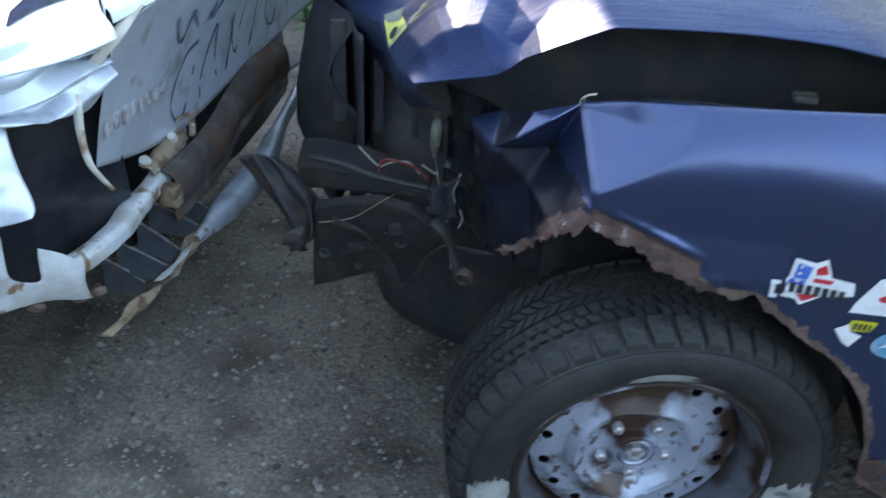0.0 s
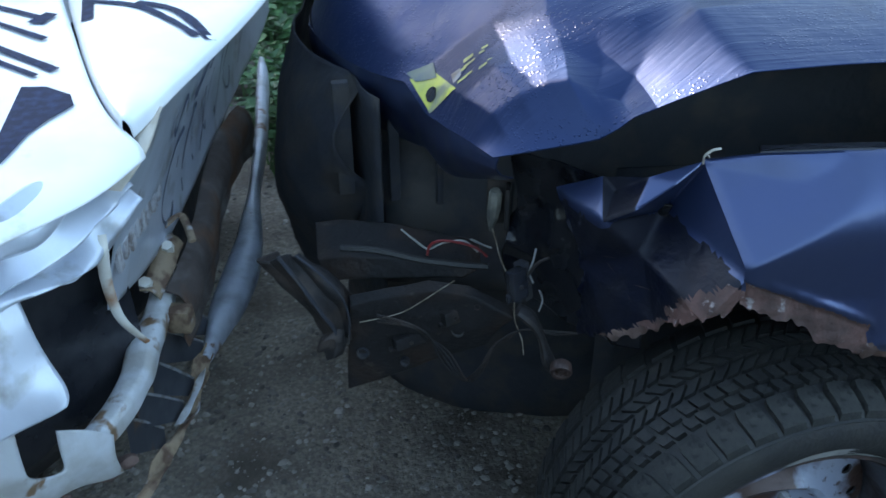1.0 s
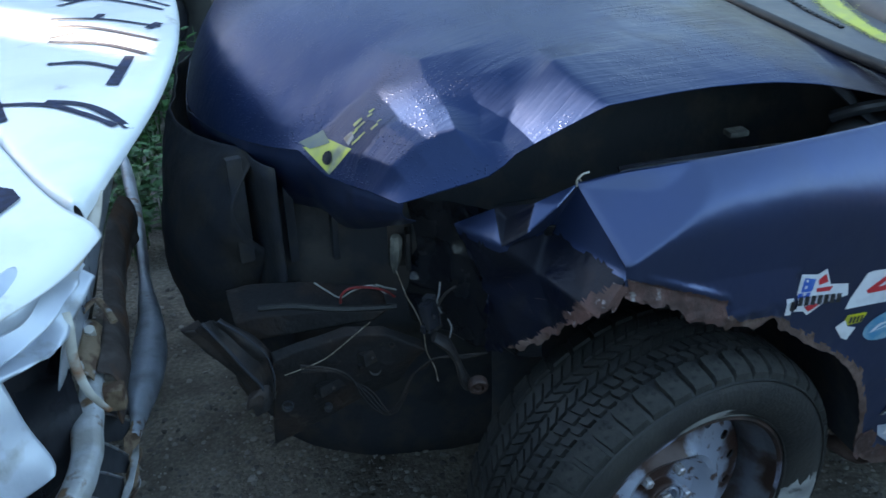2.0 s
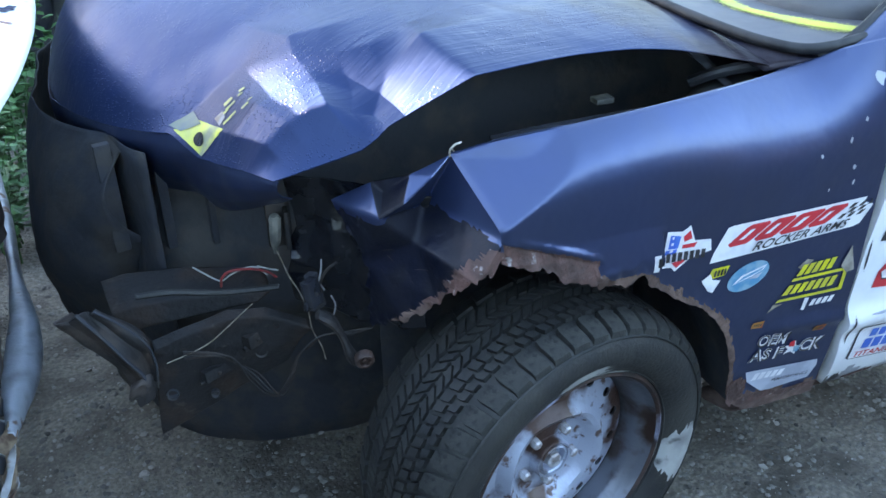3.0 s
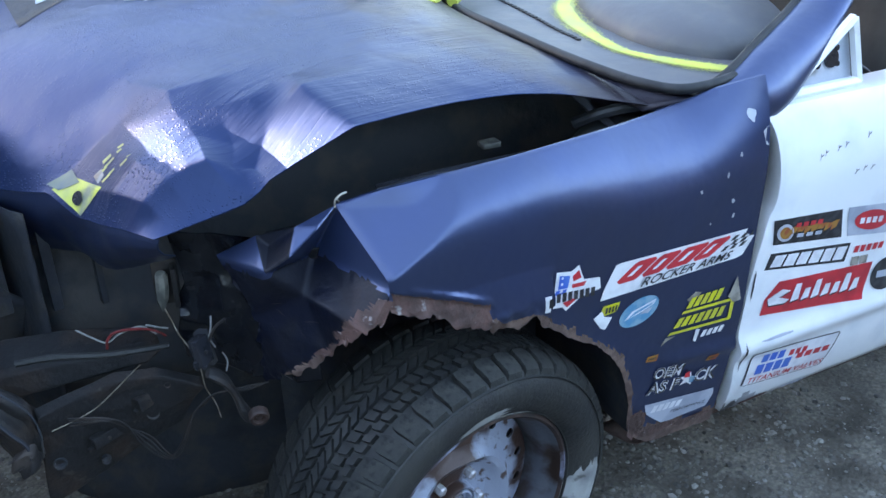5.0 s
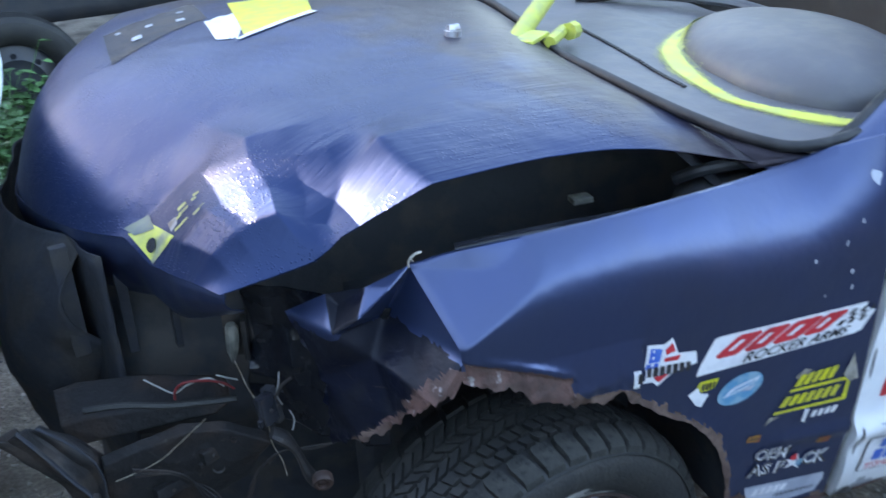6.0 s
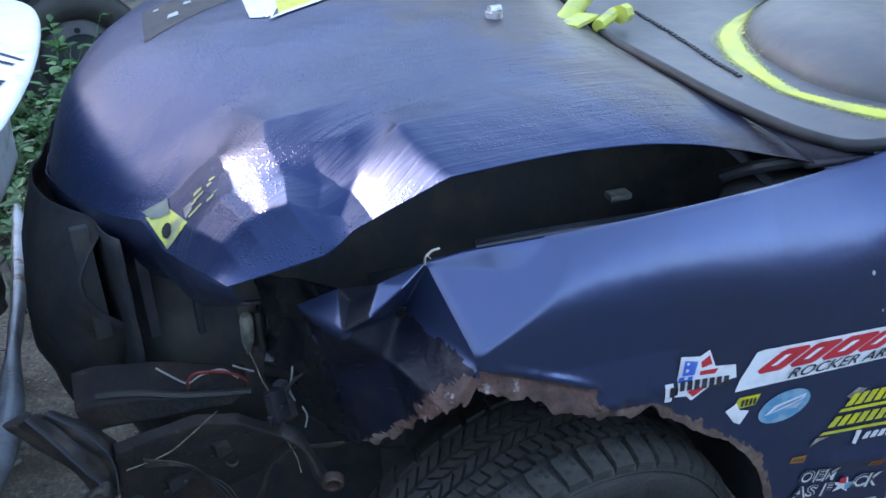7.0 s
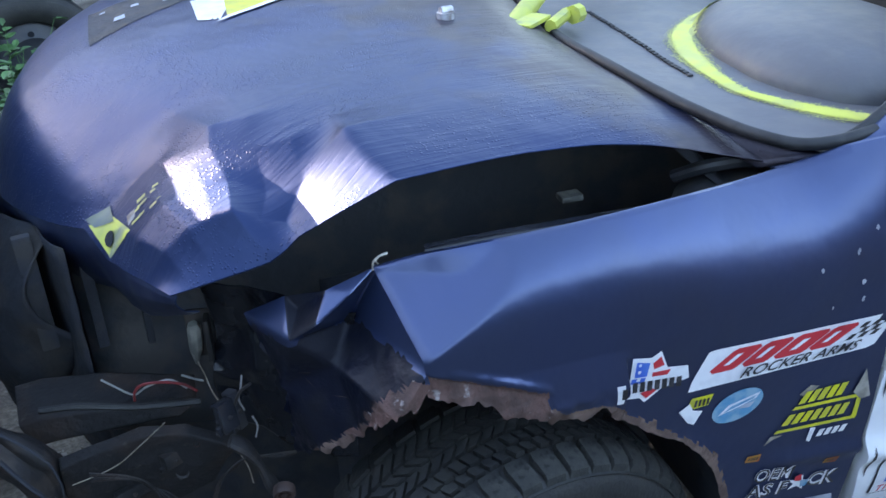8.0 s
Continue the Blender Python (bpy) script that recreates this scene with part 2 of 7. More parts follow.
TAN_RUST = mat("tan_rust", (0.24, 0.17, 0.11), 0.75, 0.0, second=(0.10, 0.055, 0.035), scale=34, spread=(0.45, 0.58), third=(0.42, 0.42, 0.44), third_scale=22, third_spread=(0.58, 0.66), bump=0.003, bump_scale=70)
FLAKED = mat("flaked_silver", (0.50, 0.52, 0.54), 0.5, 0.1, second=(0.36, 0.35, 0.33), scale=14, spread=(0.45, 0.6), third=(0.20, 0.12, 0.07), third_scale=26, third_spread=(0.56, 0.63), bump=0.002, bump_scale=60, detail=12)
TAN_TRIM = mat("tan_trim", (0.50, 0.45, 0.39), 0.6, second=(0.38, 0.33, 0.27), scale=30, bump=0.001, bump_scale=60)
WORN_EDGE = mat("worn_slat_edge", (0.28, 0.30, 0.32), 0.45, 0.3, second=(0.16, 0.15, 0.14), scale=40)
OVERSPRAY = sprayed(mat("yellow_overspray", (0.42, 0.44, 0.14), 0.6, second=(0.34, 0.36, 0.14), scale=30), 0.0, 1.0)
YELLOW = mat("yellow_paint", (0.52, 0.54, 0.09), 0.5, second=(0.40, 0.42, 0.12), scale=24, spread=(0.42, 0.66), third=(0.20, 0.22, 0.16), third_scale=16, third_spread=(0.58, 0.70), bump=0.0006)
PALE_YELLOW = mat("dusty_yellow", (0.40, 0.41, 0.15), 0.5, second=(0.30, 0.31, 0.16), scale=60)
THIN_YELLOW = mat("thin_yellow_spray", (0.115, 0.155, 0.12), 0.5, second=(0.07, 0.11, 0.14), scale=26, spread=(0.42, 0.66), third=(0.40, 0.42, 0.12), third_scale=14, third_spread=(0.55, 0.68))
RING = sprayed(mat("yellow_spray", (0.56, 0.58, 0.09), 0.5, second=(0.46, 0.48, 0.12), scale=20), 0.45, 1.15)
DASH = mat("grey_dash", (0.105, 0.108, 0.118), 0.5, second=(0.130, 0.128, 0.126), scale=24, third=(0.082, 0.082, 0.090), third_scale=5, third_spread=(0.40, 0.70), bump=0.0012, bump_scale=45)
DARK_IN = mat("dark_trim", (0.04, 0.037, 0.034), 0.8, second=(0.06, 0.055, 0.05), scale=6, bump=0.002, bump_scale=30)
SOIL = mat("packed_soil", (0.145, 0.124, 0.100), 0.95, second=(0.24, 0.21, 0.17), scale=95, spread=(0.42, 0.66), third=(0.066, 0.055, 0.043), third_scale=5.5, third_spread=(0.42, 0.66), bump=0.014, bump_scale=55, detail=10)
STONE = mat("gravel", (0.135, 0.122, 0.105), 0.92, second=(0.215, 0.198, 0.175), scale=22, piece=0.6, bump=0.002, bump_scale=90)
BLOCK_DARK = mat("light_block_boards", (0.05, 0.042, 0.034), 0.9, second=(0.075, 0.066, 0.055), scale=3, third=(0.03, 0.027, 0.024), third_scale=0.8, bump=0.006, bump_scale=12)
LEAF = mat("leaf", (0.045, 0.125, 0.04), 0.5, second=(0.065, 0.165, 0.05), scale=25, piece=0.4)
RED_WIRE = mat("red_wire", (0.20, 0.014, 0.014), 0.5, second=(0.10, 0.02, 0.02), scale=60)
BARE_WIRE = mat("bare_wire", (0.34, 0.29, 0.23), 0.4, 0.4, second=(0.22, 0.17, 0.12), scale=80)
WHITE_WIRE = mat("white_wire", (0.28, 0.27, 0.25), 0.5, second=(0.2, 0.19, 0.18), scale=50)
OLD_CLEAR = mat("dull_lens", (0.085, 0.085, 0.075), 0.35, second=(0.2, 0.19, 0.16), scale=30)
S_WHITE = mat("sticker_white", (0.74, 0.74, 0.76), 0.35, second=(0.62, 0.62, 0.65), scale=25)
S_RED = mat("sticker_red", (0.62, 0.035, 0.045), 0.35, second=(0.5, 0.03, 0.04), scale=25)
S_BLACK = mat("sticker_black", (0.02, 0.02, 0.024), 0.35, second=(0.05, 0.05, 0.055), scale=60)
S_BLUE = mat("sticker_blue", (0.03, 0.12, 0.5), 0.35, second=(0.05, 0.16, 0.5), scale=30)
S_TEAL = mat("sticker_teal", (0.06, 0.26, 0.42), 0.35, second=(0.2, 0.36, 0.46), scale=40)
S_YELLOW = mat("sticker_yellow", (0.6, 0.55, 0.03), 0.4, second=(0.5, 0.46, 0.05), scale=30)
S_GREY = mat("sticker_grey", (0.42, 0.45, 0.52), 0.4, second=(0.3, 0.33, 0.4), scale=18)
S_ORANGE = mat("sticker_orange", (0.36, 0.17, 0.035), 0.4, second=(0.35, 0.08, 0.03), scale=60)
S_TAN = mat("torn_paper", (0.32, 0.29, 0.25), 0.7, second=(0.2, 0.18, 0.15), scale=40)


# ---------------------------------------------------------------- mesh helpers
def finish(name, bm, materials, parent=None, label="", smooth=35):
    me = bpy.data.meshes.new(name)
    bm.normal_update()
    bm.to_mesh(me)
    bm.free()
    for m in (materials if isinstance(materials, (list, tuple)) else [materials]):
        me.materials.append(m)
    if smooth:
        me.polygons.foreach_set("use_smooth", [True] * len(me.polygons))
        me.set_sharp_from_angle(angle=radians(smooth))
    ob = new(name, me)
    if parent is not None:
        ob.parent = parent
    if label:
        ob["label"] = label
    return ob


def part(name, bm, materials, parent, label="", smooth=35):
    return finish(name, bm, materials, parent, label, smooth)


def thing(name, at, label, category, group="", kind=""):
    e = new(name)
    e.empty_display_size = 0.1
    return tagged(e, label, category, group, kind)


def box(bm, lo, hi, bevel=0.0, m=None, mi=0):
    vs = [bm.verts.new((x, y, z)) for x in (lo[0], hi[0]) for y in (lo[1], hi[1]) for z in (lo[2], hi[2])]
    fs = [bm.faces.new([vs[i] for i in q]) for q in ((0, 1, 3, 2), (4, 6, 7, 5), (0, 4, 5, 1), (2, 3, 7, 6), (0, 2, 6, 4), (1, 5, 7, 3))]
    for f in fs:
        f.material_index = mi
    if bevel:
        es = list({e for f in fs for e in f.edges})
        r = bmesh.ops.bevel(bm, geom=es, offset=bevel, segments=2, affect='EDGES', profile=0.6)
        vs = list({v for v in vs if v.is_valid} | {v for f in r["faces"] for v in f.verts})
    if m is not None:
        bmesh.ops.transform(bm, matrix=m, verts=vs)
    return vs


def tube(bm, pts, radius, sides=8, mi=0, caps=True, flat=1.0):
    """A round bar along points; radius may be a list; flat squashes it."""
    pts = [Vector(p) for p in pts]
    rads = radius if isinstance(radius, (list, tuple)) else [radius] * len(pts)
    rings, up = [], None
    for i, p in enumerate(pts):
        d = (pts[min(i + 1, len(pts) - 1)] - pts[max(i - 1, 0)]).normalized()
        if up is None:
            up = Vector((0, 0, 1)) if abs(d.z) < 0.9 else Vector((1, 0, 0))
        side = d.cross(up).normalized()
        up = side.cross(d).normalized()
        rings.append([bm.verts.new(p + side * math.cos(a) * rads[i] + up * math.sin(a) * rads[i] * flat) for a in (2 * math.pi * k / sides for k in range(sides))])
    for a, b in zip(rings, rings[1:]):
        for k in range(sides):
            bm.faces.new((a[k], a[(k + 1) % sides], b[(k + 1) % sides], b[k])).material_index = mi
    if caps:
        bm.faces.new(rings[0][::-1]).material_index = mi
        bm.faces.new(rings[-1]).material_index = mi


def spline(pts, steps=8):
    """Catmull-Rom curve through points."""
    p = [Vector(q) for q in pts]
    p = [p[0] * 2 - p[1]] + p + [p[-1] * 2 - p[-2]]
    out = []
    for i in range(1, len(p) - 2):
        a, b, c, d = p[i - 1:i + 3]
        for k in range(steps):
            t = k / steps
            out.append(0.5 * ((2 * b) + (c - a) * t + (2 * a - 5 * b + 4 * c - d) * t * t + (3 * b - a - 3 * c + d) * t ** 3))
    out.append(p[-2])
    return out


def lathe(bm, profile, steps, mi=0, axis_y=True):
    """Turns (radius, y) pairs round the y axis."""
    rings = []
    for k in range(steps):
        a = 2 * math.pi * k / steps
        rings.append([bm.verts.new((r * math.cos(a), y, r * math.sin(a))) for r, y in profile])
    for k in range(steps):
        a, b = rings[k], rings[(k + 1) % steps]
        for i in range(len(profile) - 1):
            bm.faces.new((a[i], a[i + 1], b[i + 1], b[i])).material_index = mi
    return rings


def sheet(name, rows, materials, parent, label="", thick=0.0012, subdiv=2, creases=(), rough=0.0, seed=0, smooth=60, holes=(), folded=None):
    """Bent sheet metal: a grid of points given row by row, smoothed by subdivision, with creases between named grid places
    ((row, column), (row, column), sharpness), slight waviness and a thickness."""
    bm = bmesh.new()
    cl = bm.edges.layers.float.new("crease_edge")
    g = [[bm.verts.new(p) for p in r] for r in rows]
    for i in range(len(g) - 1):
        for j in range(len(g[0]) - 1):
            if (i, j) not in holes:
                bm.faces.new((g[i][j], g[i][j + 1], g[i + 1][j + 1], g[i + 1][j]))
    for e in bm.edges:
        if e.is_boundary:
            e[cl] = 1.0
    for v in bm.verts:
        if not v.link_faces:
            bm.verts.remove(v)
    for (a, b, s) in creases:
        e = bm.edges.get((g[a[0]][a[1]], g[b[0]][b[1]]))
        if e is not None:
            e[cl] = s
    ob = finish(name, bm, materials, parent, label, smooth=0)
    ss = ob.modifiers.new("smooth", 'SUBSURF')
    ss.levels = ss.render_levels = subdiv
    ss.boundary_smooth = 'PRESERVE_CORNERS'
    baked = bake(ob)
    bm = bmesh.new()
    bm.from_mesh(baked)
    if folded is not None:
        # where the sheet is folded the flat facets stay, with only their edges rounded
        ss.subdivision_type = 'SIMPLE'
        hard = bake(ob)
        b2 = bmesh.new()
        b2.from_mesh(hard)
        for k in range(9):
            bmesh.ops.smooth_vert(b2, verts=[v for v in b2.verts if not v.is_boundary], factor=0.5, use_axis_x=True, use_axis_y=True, use_axis_z=True)
        for v, w in zip(bm.verts, b2.verts):
            v.co = v.co.lerp(w.co, folded(w.co))
        b2.free()
        bpy.data.meshes.remove(hard)
    bm.normal_update()
    if rough:
        for v in bm.verts:
            v.co += v.normal * rough * (noise.noise(v.co * 9 + Vector((seed, 0, 0))) + 0.5 * noise.noise(v.co * 21 + Vector((0, seed, 0))))
    ob.modifiers.clear()
    old = ob.data
    bm.to_mesh(baked)
    bm.free()
    ob.data = baked
    bpy.data.meshes.remove(old)
    baked.polygons.foreach_set("use_smooth", [True] * len(baked.polygons))
    baked.set_sharp_from_angle(angle=radians(smooth))
    if thick:
        so = ob.modifiers.new("thickness", 'SOLIDIFY')
        so.thickness, so.offset = thick, 0.0
    return ob


def bake(ob):
    bpy.context.view_layer.update()
    dg = bpy.context.evaluated_depsgraph_get()
    return bpy.data.meshes.new_from_object(ob.evaluated_get(dg))


def text_bm(body, size=1.0, shear=0.0, bold=0.0, sx=1.0):
    """Lettering as a flat mesh in the x-y plane, starting at the origin, baseline on y = 0."""
    cu = bpy.data.curves.new("letters", 'FONT')
    cu.body, cu.size, cu.shear, cu.offset = body, size, shear, bold
    cu.resolution_u = 3
    ob = new("letters", cu)
    me = bake(ob)
    bm = bmesh.new()
    bm.from_mesh(me)
    bpy.data.objects.remove(ob)
    bpy.data.curves.remove(cu)
    bpy.data.meshes.remove(me)
    if sx != 1:
        bmesh.ops.scale(bm, vec=(sx, 1, 1), verts=bm.verts)
    return bm


def flat_poly(bm, pts, mi=0, lift=0.0):
    vs = [bm.verts.new((p[0], p[1], lift)) for p in pts]
    f = bm.faces.new(vs)
    f.material_index = mi
    if len(pts) > 4:
        bmesh.ops.triangulate(bm, faces=[f])


def add_bm(bm, other, m, mi):
    """Adds the mesh other, moved by m, to bm with material index mi."""
    bmesh.ops.transform(other, matrix=m, verts=other.verts)
    for f in other.faces:
        f.material_index = mi
    me = bpy.data.meshes.new("tmp")
    other.to_mesh(me)
    bm.from_mesh(me)
    bpy.data.meshes.remove(me)
    other.free()


# ---------------------------------------------------------------- ground
def build_ground():
    bm = bmesh.new()
    n, half = 120, 3.0
    g = []
    for i in range(n + 1):
        row = []
        for j in range(n + 1):
            x, y = -half + 2 * half * i / n, -2.2 + 2 * half * j / n
            z = 0.012 * noise.noise(Vector((x * 2.1, y * 2.1, 0))) + 0.006 * noise.noise(Vector((x * 7, y * 7, 3))) - 0.01
            edge = min(i, j, n - i, n - j) / 8
            row.append(bm.verts.new((x, y, z if edge >= 1 else z * edge)))
        g.append(row)
    for i in range(n):
        for j in range(n):
            bm.faces.new((g[i][j], g[i + 1][j], g[i + 1][j + 1], g[i][j + 1]))
    far = [bm.verts.new((sx * 900, sy * 900, 0)) for sx, sy in ((-1, -1), (1, -1), (1, 1), (-1, 1))]
    c = [g[0][0], g[n][0], g[n][n], g[0][n]]
    sides = [[g[i][0] for i in range(n + 1)], [g[n][j] for j in range(n + 1)], [g[i][n] for i in range(n, -1, -1)], [g[0][j] for j in range(n, -1, -1)]]
    for k in range(4):
        bm.faces.new([far[k], far[(k + 1) % 4]] + sides[k][::-1])
    ob = finish("ground", bm, SOIL, smooth=80)
    tagged(ob, "packed grey-brown dirt and gravel yard under both cars", "ground", kind="structure")

    rng = random.Random(4)
    bm = bmesh.new()
    shapes = []
    for k in range(6):
        b2 = bmesh.new()
        bmesh.ops.create_icosphere(b2, subdivisions=1, radius=1.0)
        pts = [(v.co.normalized() * (0.75 + 0.5 * rng.random())) for v in b2.verts]
        shapes.append((pts, [[v.index for v in f.verts] for f in b2.faces]))
        b2.free()
    verts, faces = [], []
    for k in range(24000):
        x, y = rng.uniform(-1.9, 2.0), rng.uniform(-0.75, 1.9)
        if k > 15000:
            x, y = rng.uniform(-1.2, 1.2), rng.uniform(-0.2, 1.1)
        r = 0.0018 + 0.0075 * rng.random() ** 4 + (0.009 * rng.random() if rng.random() < 0.03 else 0)
        pts, fs = shapes[rng.randrange(6)]
        z = 0.012 * noise.noise(Vector((x * 2.1, y * 2.1, 0))) + 0.006 * noise.noise(Vector((x * 7, y * 7, 3))) - 0.01
        m = Matrix.Translation((x, y, z - r * 0.05)) @ Euler((rng.uniform(-0.4, 0.4), rng.uniform(-0.4, 0.4), rng.uniform(0, 6.3))).to_matrix().to_4x4() @ Matrix.Diagonal((r * rng.uniform(0.8, 1.5), r, r * rng.uniform(0.45, 0.8), 1))
        o = len(verts)
        verts += [m @ p for p in pts]
        faces += [[o + i for i in f] for f in fs]
    me = bpy.data.meshes.new("gravel")
    me.from_pydata(verts, [], faces)
    me.materials.append(STONE)
    tagged(new("gravel", me), "loose grey pebbles and gravel lying on the dirt", "gravel", kind="stuff")


build_ground()


def light_block(name, x0, y0, x1, y1, high=2.6):
    """A plain dark board wall, added out of view to block sun and sky light."""
    bm = bmesh.new()
    a, e = Vector((x0, y0, 0)), Vector((x1, y1, 0))
    n = max(1, int((e - a).length / 0.25))
    turn = math.atan2(e.y - a.y, e.x - a.x)
    for k in range(n):
        q = a.lerp(e, (k + 0.5) / n)
        w = (e - a).length / n
        box(bm, (-w * 0.5, -0.03 - 0.01 * (k % 2), -0.05), (w * 0.5, 0.03, high + 0.05 * noise.noise(q * 3)), 0, Matrix.Translation(q) @ Matrix.Rotation(turn, 4, 'Z'))
    tagged(finish(name, bm, BLOCK_DARK, smooth=0), "unseen dark board wall added to block sun and sky light", "wall", kind="structure")


# unseen blockers; the slot in the west side lets sun onto the hood only
light_block("sky_block_south", -8, -4.6, 9, -4.6, 2.4)
light_block("sun_block_west", -8, -4.6, -8, 10.33, 5.0)
light_block("sun_block_low", -8, 10.33, -8, 10.54, 2.15)
light_block("sun_block_far", -8, 10.54, -8, 12, 5.0)
light_block("sky_block_east", 9, -4.6, 9, 12)
light_block("sky_block_north", -8, 12, 9, 12, 5.2)


# ---------------------------------------------------------------- the blue car
CAR = thing("race_car", (0, 0, 0), "smashed dark blue race car with stickers and rusty wheel arch", "car")
AXIS = Vector((0.98, -0.196, 0)).normalized()      # along the car, towards its rear
INWARD = Vector((0.196, 0.98, 0)).normalized()     # across the car, away from the near side


def side_y(x):
    return -0.062 - 0.2 * (x - 0.2)


def crushed_corner(seam):
    """The fender's front end, pushed in: flat facets that meet in crisp folds, with a ragged rusty lower lip."""
    tuck = Vector((0.005, 0.0012, 0))
    pts = {"tip": (-0.292, 0.233, 0.836), "peak": (-0.247, 0.190, 0.870), "valley": (-0.265, 0.137, 0.838), "notch": (-0.237, 0.116, 0.863), "rim": (-0.210, 0.142, 0.891),
           "strip": (-0.188, 0.116, 0.893), "clip": seam[0] + tuck, "apex": min(seam, key=lambda q: abs(q.z - 0.825)) + tuck, "under": seam[-1] + tuck, "lip_a": (-0.186, 0.008, 0.772),
           "lip_b": (-0.196, 0.046, 0.738), "lip_c": (-0.204, 0.078, 0.706), "lip_d": (-0.240, 0.119, 0.659), "lip_e": (-0.258, 0.193, 0.616), "fold": (-0.268, 0.178, 0.745),
            "dent": (-0.238, 0.172, 0.858), "mid": (-0.173, 0.163, 0.828), "waist": (-0.212, 0.128, 0.785)}
    tris = [("tip", "peak", "valley"), ("peak", "rim", "dent"), ("rim", "notch", "dent"), ("notch", "valley", "dent"), ("valley", "peak", "dent"), ("rim", "clip", "strip"), ("rim", "strip", "notch"), ("strip", "clip", "mid"), ("clip", "apex", "mid"),
            ("strip", "mid", "notch"), ("notch", "mid", "valley"), ("mid", "apex", "lip_a"), ("apex", "under", "lip_a"), ("mid", "lip_a", "waist"), ("valley", "mid", "waist"), ("waist", "lip_a", "lip_b"),
            ("waist", "lip_b", "lip_c"), ("valley", "waist", "fold"), ("fold", "waist", "lip_c"), ("fold", "lip_c", "lip_d"), ("fold", "lip_d", "lip_e"), ("tip", "valley", "fold")]
    bm = bmesh.new()
    vs = {k: bm.verts.new(q) for k, q in pts.items()}
    for t in tris:
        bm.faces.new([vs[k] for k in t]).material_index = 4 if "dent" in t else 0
    bmesh.ops.subdivide_edges(bm, edges=bm.edges[:], cuts=13, use_grid_fill=True)
    soft = [v for v in bm.verts if not v.is_boundary]
    for k in range(2):
        bmesh.ops.smooth_vert(bm, verts=soft, factor=0.5, use_axis_x=True, use_axis_y=True, use_axis_z=True)
    lip = [Vector(pts[k]) for k in ("under", "lip_a", "lip_b", "lip_c", "lip_d", "lip_e")]

    def from_lip(q):
        best = 9.0
        for a, e in zip(lip, lip[1:]):
            f = max(0.0, min(1.0, (q - a).dot(e - a) / (e - a).length_squared))
            best = min(best, (q - a.lerp(e, f)).length)
        return best
    bm.normal_update()
    for v in bm.verts:
        if v.is_boundary and v.co.x < -0.235 and v.co.z < 0.825:
            v.co += Vector((0.014 * noise.noise(v.co * 60), 0.010 * noise.noise(v.co * 35 + Vector((3, 0, 0))), 0.006 * noise.noise(v.co * 80)))
        near = math.exp(-(from_lip(v.co) / 0.012) ** 2)
        v.co += v.normal * (0.0012 * noise.noise(v.co * 14) + 0.004 * near * noise.noise(v.co * 60))
        v.co.z += near * (0.010 * noise.noise(v.co * 45) + 0.008 * noise.noise(v.co * 110))
        v.co.x += near * 0.006 * noise.noise(v.co * 70 + Vector((5, 0, 0)))
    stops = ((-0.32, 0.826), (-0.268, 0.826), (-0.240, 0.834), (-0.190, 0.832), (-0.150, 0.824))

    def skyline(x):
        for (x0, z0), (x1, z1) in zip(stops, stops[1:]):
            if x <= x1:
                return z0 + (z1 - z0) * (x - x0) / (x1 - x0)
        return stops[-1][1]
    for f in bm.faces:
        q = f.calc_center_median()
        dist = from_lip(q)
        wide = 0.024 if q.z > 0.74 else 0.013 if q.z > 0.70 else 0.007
        # dent facets get the near-black paint, their shade put in by colour
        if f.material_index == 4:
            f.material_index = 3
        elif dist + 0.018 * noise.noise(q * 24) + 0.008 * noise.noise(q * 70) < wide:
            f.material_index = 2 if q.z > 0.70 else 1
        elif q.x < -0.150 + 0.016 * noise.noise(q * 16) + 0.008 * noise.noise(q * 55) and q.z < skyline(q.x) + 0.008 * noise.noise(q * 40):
            # black backing and shade below the fold, painted as one dark colour
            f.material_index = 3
    return bm


